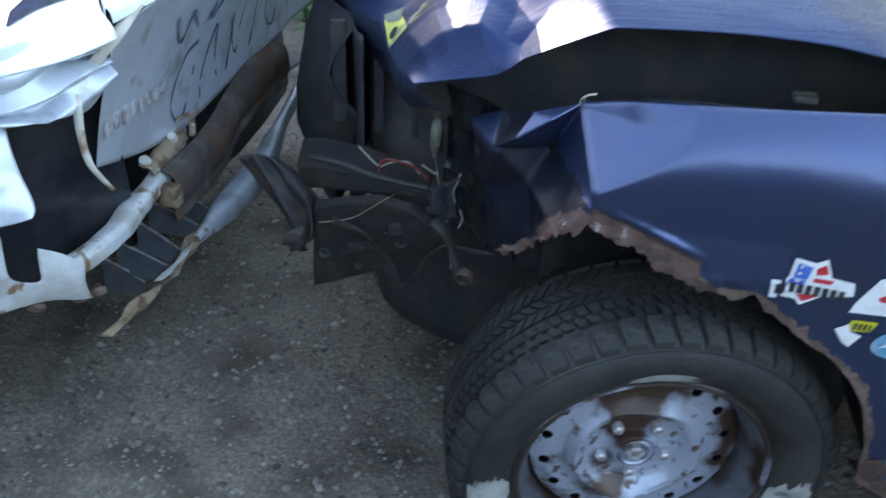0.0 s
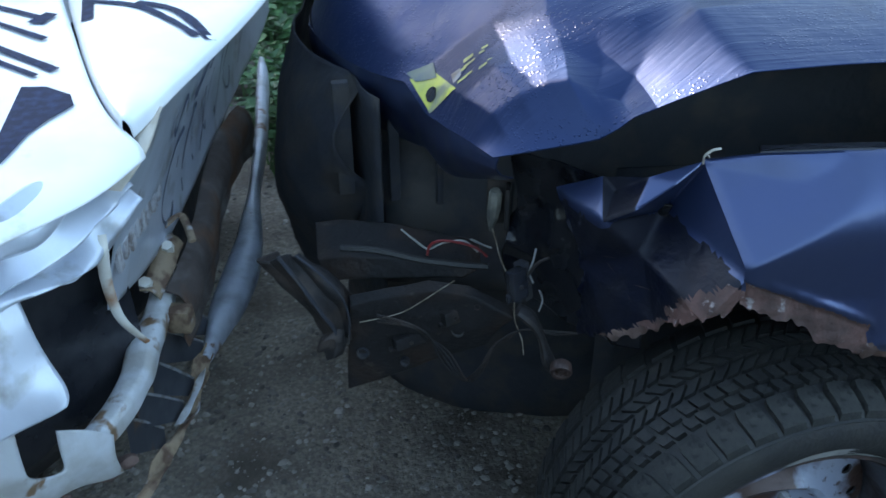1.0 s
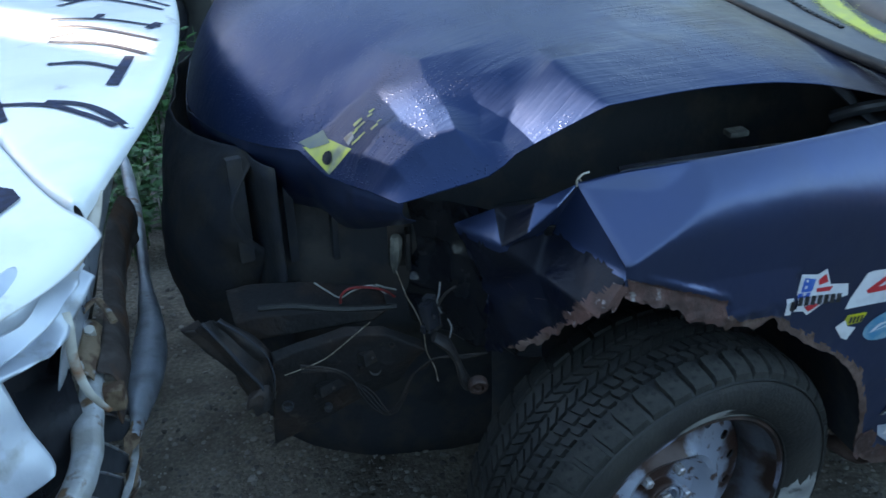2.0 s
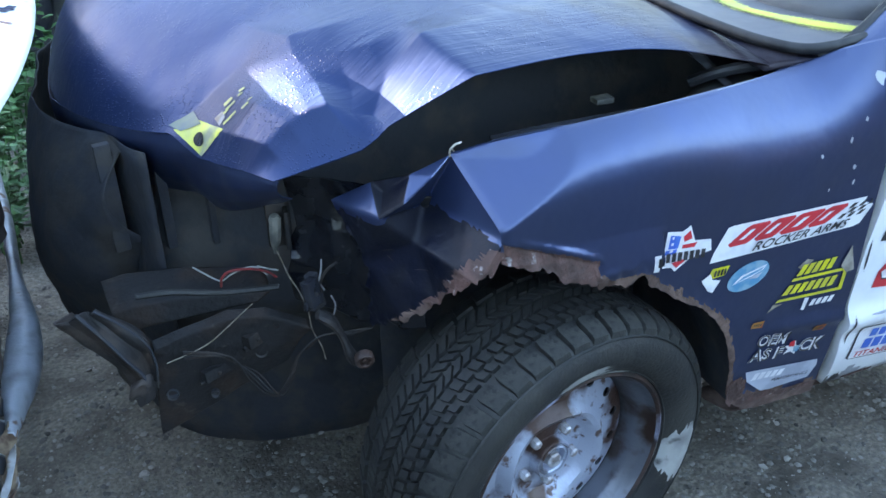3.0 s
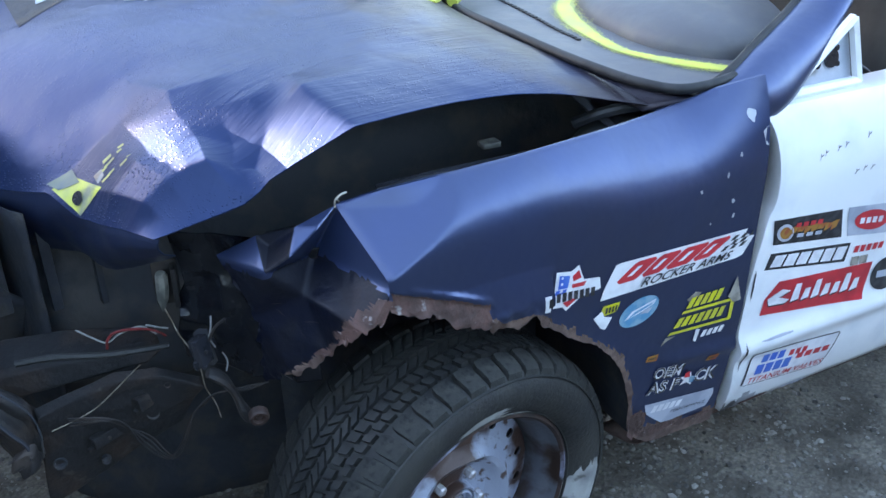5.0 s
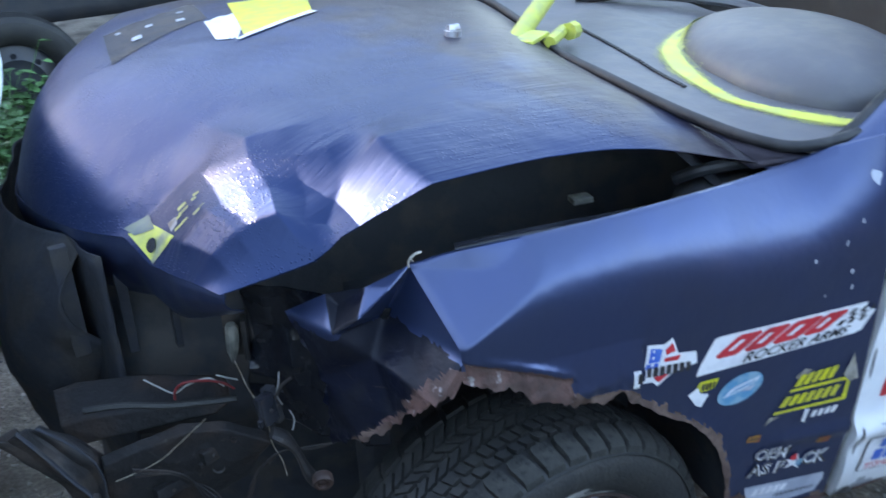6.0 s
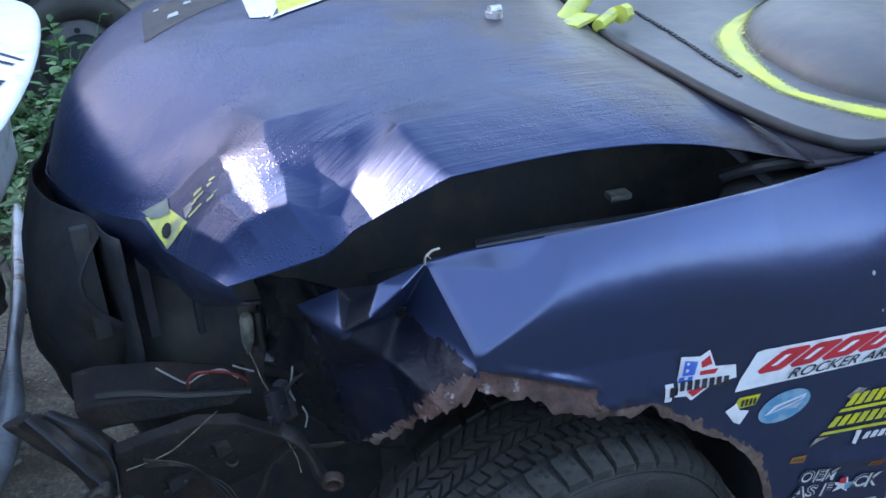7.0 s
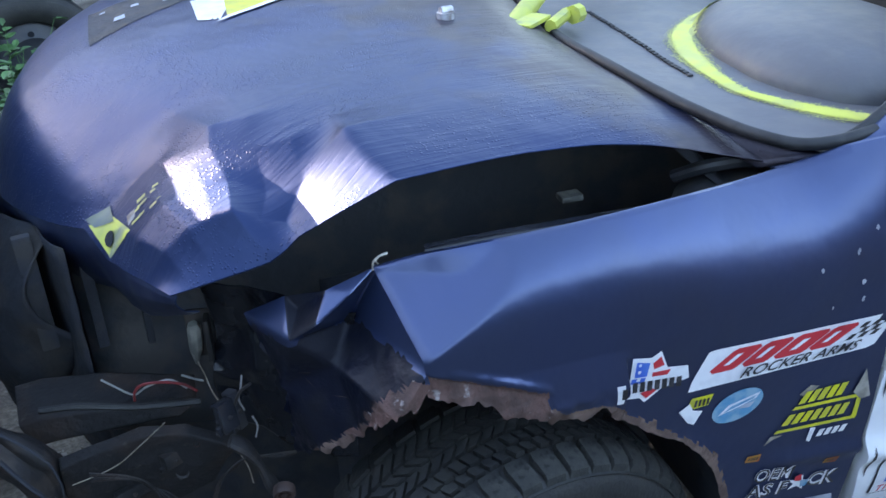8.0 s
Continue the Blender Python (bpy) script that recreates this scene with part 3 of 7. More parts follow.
def build_fender():
    top = spline([(-0.150, 0.124, 0.913), (-0.105, 0.094, 0.931), (-0.059, 0.062, 0.945), (0.03, 0.033, 0.954),
                  (0.12, 0.012, 0.960), (0.30, -0.008, 0.966), (0.41, -0.02, 0.975), (0.48, -0.050, 0.998), (0.535, -0.095, 1.02)], 20)
    low = [(x, side_y(x) - 0.012 + 0.03 * max(0.0, (0.6 - z) / 0.3), z) for x, z in ((-0.140, 0.780), (-0.10, 0.770), (-0.06, 0.748), (0.014, 0.716), (0.06, 0.704), (0.093, 0.708), (0.135, 0.668), (0.214, 0.614), (0.268, 0.556),
            (0.309, 0.463), (0.33, 0.37), (0.40, 0.318), (0.542, 0.312))]
    low = spline(low, 16)
    nu, nv = 170, 64

    def at(curve, u):
        f = u * (len(curve) - 1)
        i = min(int(f), len(curve) - 2)
        return curve[i].lerp(curve[i + 1], f - i)

    bm = bmesh.new()
    g = []
    for i in range(nu + 1):
        u = i / nu
        t, b = at(top, u), at(low, u)
        jag = 0.014 * noise.noise(Vector((b.x * 30, 0.5, b.z * 30))) + 0.009 * noise.noise(Vector((b.x * 85, 2, b.z * 85)))
        if b.x > 0.12:
            jag *= 0.35
        b = b + Vector((0, 0, jag))
        row = []
        for j in range(nv + 1):
            v = j / nv
            p = t.lerp(b, v)
            # side panel: flat below, rolling in to the upper edge
            base = side_y(p.x) + 0.028 * max(0.0, (0.6 - p.z) / 0.3) ** 1.5
            roll = (t.y - side_y(t.x)) * max(0.0, (p.z - 0.82) / (t.z - 0.82)) ** (4.0 - 1.6 * max(0.0, min(1.0, (p.x - 0.02) / 0.25)))
            panel = base + roll - 0.012 * max(0.0, 1 - abs(p.z - 0.735) / 0.06) * (1 if p.x < 0.12 else 0)
            # facet over the front of the arch, pushed in towards the upper edge
            facet = min(-0.002 - 1.02 * (p.x + 0.152) + 1.5 * (p.z - 0.826), t.y - 0.85 * (t.z - p.z)) - panel
            fade = max(0.0, min(1.0, (0.05 - p.x) / 0.09))
            p.y = panel + 0.5 * (facet + math.sqrt(facet * facet + 0.000006)) * fade * fade * (3 - 2 * fade)
            # swage line along the lower rear of the panel
            sw = math.exp(-((p.z - 0.525 + 0.12 * (p.x - 0.38)) / 0.012) ** 2) * max(0.0, min(1.0, (p.x - 0.36) / 0.04))
            p.y -= 0.007 * sw
            p.y += 0.0007 * noise.noise(p * 6)
            # the front edge of the facet rolls back towards the crushed corner
            p.y += 0.005 * max(0.0, 1 - u * 1.02 / 0.030) ** 2 * min(1.0, max(0.0, (0.93 - p.z) / 0.03))
            # the paint's edge lifts above the bare rusty plate
            if p.x < 0.012:
                step = p.z - (0.826 - 0.415 * (p.x + 0.153))
                p.y -= 0.0045 * math.exp(-((step - 0.006) / 0.006) ** 2) * max(0.0, 1 - ((p.x + 0.05) / 0.07) ** 2)
                p.y += 0.003 * max(0.0, min(1.0, -step / 0.004)) if p.x > -0.148 else 0.0
            # curled, flaking metal along the lip
            lipped = math.exp(-((v - 1) * (t.z - b.z) / 0.03) ** 2) * (1 if p.x < 0.1 else 0.3)
            p.y += lipped * (0.007 * noise.noise(p * 26) + 0.004 * noise.noise(p * 70))
            row.append(bm.verts.new(p))
        g.append(row)
    for i in range(nu):
        for j in range(nv):
            q = (g[i][j], g[i][j + 1], g[i + 1][j + 1], g[i + 1][j])
            f = bm.faces.new(q)
            c = f.calc_center_median()
            # rust along the arch lip: a deep band over the front of the tyre, thin at the rear
            lowz = at(low, (i + 0.5) / nu).z
            band = 0.014
            plate = c.x < 0.010 + 0.006 * noise.noise(c * 60) and c.z < 0.826 - 0.415 * (c.x + 0.153) + 0.004 * noise.noise(c * 40)
            if c.x > 0.24:
                band = 0.02 + 0.02 * max(0, (0.48 - c.z) / 0.15)
            wob = 0.011 * noise.noise(c * 18) + 0.010 * noise.noise(c * 50)
            d = (c - Vector((at(low, (i + 0.5) / nu).x, c.y, lowz))).length
            if plate or d + wob < band:
                f.material_index = 2 if plate else 1
            elif c.z < 0.37 + wob and c.x < 0.46:
                f.material_index = 1
    # turned-in flange along the upper edge
    prev = None
    for i in range(nu + 1):
        v = g[i][0].co
        w = bm.verts.new(v + Vector((0.0, 0.005, 0.0)))
        w2 = bm.verts.new(v + Vector((0.0, 0.008, -0.03)))
        if prev:
            bm.faces.new((g[i - 1][0], g[i][0], w, prev[0]))
            bm.faces.new((prev[0], w, w2, prev[1]))
        prev = (w, w2)
    corner = crushed_corner([v.co.copy() for v in g[0]])
    me = bpy.data.meshes.new("corner")
    corner.to_mesh(me)
    corner.free()
    bm.from_mesh(me)
    bpy.data.meshes.remove(me)
    bmesh.ops.recalc_face_normals(bm, faces=bm.faces)
    ob = part("fender", bm, [BLUE, RUST, RUST_SCALE, SHADED_CORNER], CAR, "dented dark blue front fender with a rusted-out wheel arch", smooth=40)
    so = ob.modifiers.new("thickness", 'SOLIDIFY')
    so.thickness, so.offset, so.use_rim = 0.0016, 0.0, False
    return ob


FENDER = build_fender()


def build_hood():
    """The hood: a crowned sheet whose near front corner is folded down and crumpled."""
    rows = [
        # near edge, front to rear; then row by row across the car
        [(-0.379, 0.233, 0.890), (-0.350, 0.219, 0.899), (-0.320, 0.205, 0.909), (-0.290, 0.191, 0.919), (-0.262, 0.179, 0.929), (-0.243, 0.171, 0.945), (-0.228, 0.166, 0.961), (-0.120, 0.112, 1.029), (0.075, 0.118, 1.022), (0.227, 0.098, 1.008), (0.32, 0.062, 0.985), (0.405, 0.03, 0.962)],
        [(-0.396, 0.290, 0.886), (-0.368, 0.276, 0.929), (-0.336, 0.262, 0.960), (-0.308, 0.248, 0.977), (-0.287, 0.234, 0.985), (-0.256, 0.222, 0.968), (-0.228, 0.209, 0.962), (-0.128, 0.168, 1.042), (0.085, 0.18, 1.034), (0.237, 0.15, 1.026), (0.32, 0.13, 1.004), (0.388, 0.10, 0.988)],
        [(-0.408, 0.345, 0.876), (-0.388, 0.342, 0.924), (-0.348, 0.335, 0.964), (-0.298, 0.316, 0.988), (-0.270, 0.300, 0.994), (-0.232, 0.262, 0.984), (-0.190, 0.236, 1.000), (-0.127, 0.237, 1.058), (0.09, 0.27, 1.046), (0.24, 0.26, 1.036), (0.32, 0.235, 1.022), (0.370, 0.215, 1.006)],
        [(-0.422, 0.425, 0.862), (-0.396, 0.425, 0.902), (-0.350, 0.414, 0.951), (-0.296, 0.394, 0.994), (-0.268, 0.376, 1.014), (-0.222, 0.325, 1.020), (-0.180, 0.295, 1.034), (-0.115, 0.300, 1.052), (0.10, 0.36, 1.054), (0.25, 0.34, 1.045), (0.33, 0.33, 1.034), (0.378, 0.30, 1.012)],
        [(-0.436, 0.515, 0.874), (-0.400, 0.505, 0.900), (-0.352, 0.488, 0.944), (-0.303, 0.462, 0.990), (-0.257, 0.415, 1.029), (-0.210, 0.390, 1.041), (-0.155, 0.380, 1.049), (-0.105, 0.385, 1.056), (0.10, 0.44, 1.061), (0.26, 0.42, 1.053), (0.34, 0.42, 1.042), (0.388, 0.41, 1.016)],
        [(-0.495, 0.64, 0.850), (-0.460, 0.62, 0.890), (-0.405, 0.595, 0.928), (-0.345, 0.570, 0.966), (-0.275, 0.550, 1.012), (-0.21, 0.55, 1.042), (-0.15, 0.54, 1.055), (-0.08, 0.54, 1.060), (0.12, 0.54, 1.068), (0.27, 0.53, 1.060), (0.36, 0.53, 1.046), (0.404, 0.52, 1.019)],
        [(-0.560, 0.88, 0.83), (-0.535, 0.87, 0.905), (-0.490, 0.86, 0.958), (-0.435, 0.855, 0.994), (-0.36, 0.85, 1.024), (-0.25, 0.84, 1.053), (-0.15, 0.83, 1.062), (-0.06, 0.82, 1.067), (0.16, 0.80, 1.078), (0.32, 0.79, 1.070), (0.43, 0.78, 1.055), (0.49, 0.77, 1.022)],
        [(-0.475, 1.18, 0.84), (-0.448, 1.17, 0.94), (-0.40, 1.16, 1.002), (-0.345, 1.15, 1.026), (-0.28, 1.14, 1.041), (-0.18, 1.13, 1.052), (-0.10, 1.12, 1.058), (-0.02, 1.11, 1.063), (0.20, 1.08, 1.074), (0.37, 1.05, 1.066), (0.50, 1.03, 1.05), (0.565, 1.02, 1.018)],
        [(-0.27, 1.50, 0.84), (-0.24, 1.49, 0.955), (-0.19, 1.48, 1.003), (-0.15, 1.47, 1.010), (-0.11, 1.46, 1.015), (-0.05, 1.45, 1.022), (0.0, 1.44, 1.026), (0.07, 1.43, 1.03), (0.27, 1.39, 1.036), (0.43, 1.36, 1.03), (0.57, 1.33, 1.015), (0.645, 1.31, 0.985)],
    ]
    # the rolled front lip, bent down and back under the folded corner
    lip = [Vector(r[0]).lerp(Vector(r[1]), 0.10) + Vector((0.004, 0.003, -0.004)) for r in rows[:8]]
    drop = [0.045, 0.075, 0.098, 0.115, 0.125, 0.125, 0.12, 0.11]
    bent = []
    for f, out in ((0.0, 0.0), (0.15, 0.003), (0.4, 0.002), (0.75, -0.010), (1.0, -0.030)):
        bent.append([(x - out, y - 0.4 * out + 0.012 * f, z - d * f) for (x, y, z), d in zip(lip, drop)])
    sheet("hood_lip", bent, [BLUE], CAR, "dark blue rolled front lip of the hood", thick=0.0016, subdiv=4, rough=0.006, seed=15, folded=lambda p: 0.6)
    return sheet("hood", rows, [BLUE_WET], CAR, "dark blue crumpled hood wet with drops, near corner folded down", thick=0.0016, subdiv=5, creases=[],
                 rough=0.0012, smooth=50, folded=lambda p: max(0.0, min(1.0, (0.62 - p.y) / 0.10)) * max(0.0, min(1.0, (0.14 - p.x) / 0.14)))


HOOD = build_hood()


def build_wheel():
    wheel = new("front_wheel")
    wheel.parent = CAR
    wheel["label"] = "front wheel with worn black tyre on a rusty steel rim"
    wheel.location = (0, 0, 0.32)
    R, W = 0.32, 0.205
    # tyre carcass: outer face towards -y
    prof = [(0.200, 0.000), (0.209, -0.022), (0.228, -0.040), (0.254, -0.050), (0.280, -0.046), (0.297, -0.034), (0.306, -0.016),
            (0.3105, 0.006), (0.3135, 0.045), (0.316, 0.085), (0.3155, 0.125), (0.312, 0.155), (0.300, 0.176), (0.27, 0.19), (0.22, 0.185), (0.2, 0.17)]
    bm = bmesh.new()
    lathe(bm, prof, 96)
    # raised rings on the sidewall
    for r0, y0 in ((0.2145, -0.0285), (0.289, -0.0415)):
        lathe(bm, [(r0 - 0.0022, y0 + 0.002), (r0 - 0.001, y0 - 0.0022), (r0 + 0.001, y0 - 0.0026), (r0 + 0.0022, y0 + 0.001)], 96)
    rng = random.Random(3)

    def surf(y):
        for (r0, y0), (r1, y1) in zip(prof[3:], prof[4:]):
            if y0 <= y <= y1:
                return r0 + (r1 - r0) * (y - y0) / (y1 - y0)
        return 0.305

    tread = bmesh.new()

    def block(a0, a1, y0, y1, skew, h, cuts=1, taper=0.0, bm=tread):
        """One tread block, bent round the tyre, with chamfered top; taper narrows its inner end."""
        lo, hi = [], []
        for ins, lift, store in ((0, -0.004, lo), (0.05, h, hi)):
            for k in range(cuts + 1):
                f = k / cuts
                ya = y0 + (y1 - y0) * (ins + f * (1 - 2 * ins))
                cut = ins * 1.3 + taper * (max(0.0, f - 0.62) / 0.38) ** 2
                r = surf(ya) + lift
                pair = []
                for fa in (cut, 1 - cut):
                    a = a0 + (a1 - a0) * fa + skew * (ya - y0)
                    pair.append(bm.verts.new((r * math.cos(a), ya, r * math.sin(a))))
                store.append(pair)
        for k in range(cuts):
            bm.faces.new((hi[k][0], hi[k][1], hi[k + 1][1], hi[k + 1][0]))
            bm.faces.new((lo[k][0], hi[k][0], hi[k + 1][0], lo[k + 1][0]))
            bm.faces.new((hi[k][1], lo[k][1], lo[k + 1][1], hi[k + 1][1]))
        bm.faces.new((lo[0][1], hi[0][1], hi[0][0], lo[0][0]))
        bm.faces.new((lo[-1][0], hi[-1][0], hi[-1][1], lo[-1][1]))

    n = 48
    st = 2 * math.pi / n
    for k in range(n):
        a = k * st
        w = 0.84 + 0.05 * rng.random()
        off = 0.35
        for q in (0.0, 0.46):
            block(a + st * (off + 0.12 + q), a + st * (off + 0.50 + q), 0.009, 0.026, 1.6, 0.0085, 2, 0.12)
            block(a + st * (off + q), a + st * (off + 0.40 + q), 0.030, 0.050, 1.2, 0.0075)
        for y0, y1, sk, off in ((0.055, 0.074, -3.2, 0.1), (0.079, 0.098, 3.2, 0.6), (0.103, 0.128, -2.4, 0.4)):
            for hfrac in (0.0, 0.5):
                block(a + st * (off + hfrac), a + st * (off + hfrac + 0.40), y0, y1, sk, 0.0062)
        block(a + st * 0.4, a + st * (0.4 + w), 0.137, 0.178, -0.8, 0.0065)
    bmesh.ops.recalc_face_normals(bm, faces=bm.faces)
    tyre = part("tyre", bm, RUBBER, wheel, "worn black winter tyre with blocky tread", smooth=30)
    bmesh.ops.recalc_face_normals(tread, faces=tread.faces)
    tagged(part("tread", tread, RUBBER, tyre, smooth=30), "small inner tread blocks", kind="stuff")
    # the wide shoulder blocks, one by one
    lug = bmesh.new()
    block(0, st * 0.86, -0.040, 0.004, 0.6, 0.0098, 8, 0.15, bm=lug)
    bmesh.ops.recalc_face_normals(lug, faces=lug.faces)
    first = part("tread_block", lug, RUBBER_BLOCK, tyre, smooth=30)
    for k in range(1, n):
        o = new("tread_block", first.data)
        o.parent = tyre
        o.rotation_euler = (0, -k * st, 0)

    # pale scuffs that the sidewall carries, one part each, smeared along the tyre
    def y_of(r):
        for (ra, ya), (rb, yb) in zip(prof, prof[1:]):
            if ra <= r <= rb:
                return ya + (yb - ya) * (r - ra) / (rb - ra) - 0.0012
        return -0.03
    for a0, a1, r0, r1 in ((80, 103, 0.225, 0.247), (66, 152, 0.2135, 0.220), (-26, 0, 0.212, 0.304), (176, 194, 0.218, 0.290)):
        bm = bmesh.new()
        grid = []
        for q in range(25):
            r = r0 + (r1 - r0) * q / 24
            bulge = math.sin(math.pi * (q + 1) / 26) ** 0.5
            mid, half = (a0 + a1) / 2, (a1 - a0) / 2 * bulge
            lo = mid - half * (1 + 0.5 * noise.noise(Vector((q * 0.73, a0 + 0.3, 0.2))))
            hi = mid + half * (1 + 0.5 * noise.noise(Vector((q * 0.73, a0 + 0.3, 9.2))))
            grid.append([bm.verts.new((r * math.cos(radians(a)), y_of(r), r * math.sin(radians(a)))) for a in (lo + (hi - lo) * k / 12 for k in range(13))])
        for q in range(24):
            for k in range(12):
                bm.faces.new((grid[q][k], grid[q + 1][k], grid[q + 1][k + 1], grid[q][k + 1]))
        part("scuff", bm, SCUFF, wheel, "pale worn scuff mark on the tyre sidewall")

    # rim: barrel with lip, ring of round holes, raised centre
    bm = bmesh.new()
    lathe(bm, [(0.209, 0.004), (0.213, -0.012), (0.212, -0.026), (0.206, -0.029), (0.201, -0.024)], 72, 1)
    lathe(bm, [(0.201, -0.024), (0.198, -0.010), (0.194, -0.004), (0.186, 0.004), (0.183, 0.014), (0.181, 0.034), (0.180, 0.052), (0.176, 0.054)], 72, 2)
    lathe(bm, [(0.176, 0.054), (0.176, 0.08), (0.18, 0.14), (0.19, 0.16)], 72, 1)
    # pierced ring
    nh = 16
    ring_in, ring_out, hr = 0.132, 0.176, 0.0094

    def disc_y(r):
        return 0.036 + 0.008 * ((r - 0.132) / 0.044) ** 2 if r > 0.132 else 0.036
    for k in range(nh):
        ac = 2 * math.pi * (k + 0.5) / nh
        aw = math.pi / nh
        rc = 0.153
        outer = []
        for s in range(16):
            th = 2 * math.pi * s / 16
            cx, cy = math.cos(th), math.sin(th)
            f = 1 / max(abs(cx), abs(cy))
            r = rc + cy * f * (ring_out - ring_in) / 2 + ((ring_in + ring_out) / 2 - rc)
            a = ac + cx * f * aw
            outer.append(bm.verts.new((r * math.cos(a), disc_y(r), r * math.sin(a))))
        inner, deep = [], []
        for s in range(16):
            th = 2 * math.pi * s / 16
            r = rc + math.sin(th) * hr
            a = ac + math.cos(th) * hr / rc
            inner.append(bm.verts.new((r * math.cos(a), disc_y(r), r * math.sin(a))))
            deep.append(bm.verts.new((r * math.cos(a), disc_y(r) + 0.004, r * math.sin(a))))
        mi = 0
        for s in range(16):
            s2 = (s + 1) % 16
            bm.faces.new((outer[s], outer[s2], inner[s2], inner[s])).material_index = mi
            bm.faces.new((inner[s], inner[s2], deep[s2], deep[s])).material_index = 2
    bmesh.ops.remove_doubles(bm, verts=bm.verts, dist=0.0004)
    rim = part("rim", bm, [RIM_PAINT, RIM_RUST, RIM_BARREL], wheel, "steel rim, silver paint flaking to rust", smooth=40)
    # the dished centre, lobed between the holes
    bm = bmesh.new()
    steps = 80
    prof_c = [(0.1325, 0.036), (0.122, 0.034), (0.112, 0.026), (0.104, 0.020), (0.094, 0.022), (0.084, 0.034), (0.075, 0.042), (0.06, 0.044), (0.040, 0.043), (0.036, 0.036)]
    rings = []
    for k in range(steps):
        a = 2 * math.pi * k / steps
        lobe = 0.5 + 0.5 * math.cos(4 * a + 0.6)
        rings.append([bm.verts.new((r * math.cos(a), y - (0.010 * lobe * math.exp(-((r - 0.104) / 0.012) ** 2)), r * math.sin(a))) for r, y in prof_c])
    for k in range(steps):
        for i in range(len(prof_c) - 1):
            bm.faces.new((rings[k][i], rings[k][i + 1], rings[(k + 1) % steps][i + 1], rings[(k + 1) % steps][i]))
    bmesh.ops.recalc_face_normals(bm, faces=bm.faces)
    part("centre", bm, RIM_PAINT, rim, "dished silver centre stained with rust")
    bm = bmesh.new()
    lathe(bm, [(0.039, 0.012), (0.039, -0.006), (0.0365, -0.010), (0.033, -0.009), (0.0325, -0.002), (0.0295, -0.001), (0.029, -0.008), (0.0265, -0.010), (0.024, -0.007), (0.0235, 0.004), (0.0165, 0.005), (0.016, 0.0)], 40)
    bm.transform(Matrix.Translation((0, 0.032, 0)))
    part("hub_ring", bm, RIM_PAINT, rim, "rusty centre bore ring")
    bm = bmesh.new()
    lathe(bm, [(0.016, 0.006), (0.016, -0.010), (0.013, -0.013), (0.008, -0.0135), (0.0075, -0.018), (0.0001, -0.0185)], 6)
    bm.transform(Matrix.Translation((0, 0.032, 0)))
    part("hub_nut", bm, CHROME, rim, "steel hub nut", smooth=25)
    bm = bmesh.new()
    lathe(bm, [(0.0105, 0.014), (0.0105, 0.002), (0.0095, -0.003), (0.006, -0.0055), (0.0001, -0.006)], 6)
    first = None
    for k in range(5):
        a = radians(-90 + 72 * k)
        if first is None:
            first = part("lug_nut", bm, CHROME, rim, "bright hexagonal lug nut", smooth=25)
            o = first
        else:
            o = new("lug_nut", first.data)
            o.parent = rim
        o.location = (0.0572 * math.cos(a), 0.032, 0.0572 * math.sin(a))
    # brake drum, and a dark ring added to blacken the rim holes
    bm = bmesh.new()
    lathe(bm, [(0.126, 0.074), (0.150, 0.072), (0.172, 0.074)], 48)
    part("hole_backing", bm, SOOT, wheel)
    bm = bmesh.new()
    lathe(bm, [(0.0001, 0.066), (0.12, 0.066), (0.125, 0.075), (0.125, 0.12)], 40)
    part("brake_drum", bm, GRIME, wheel)
    return wheel


build_wheel()


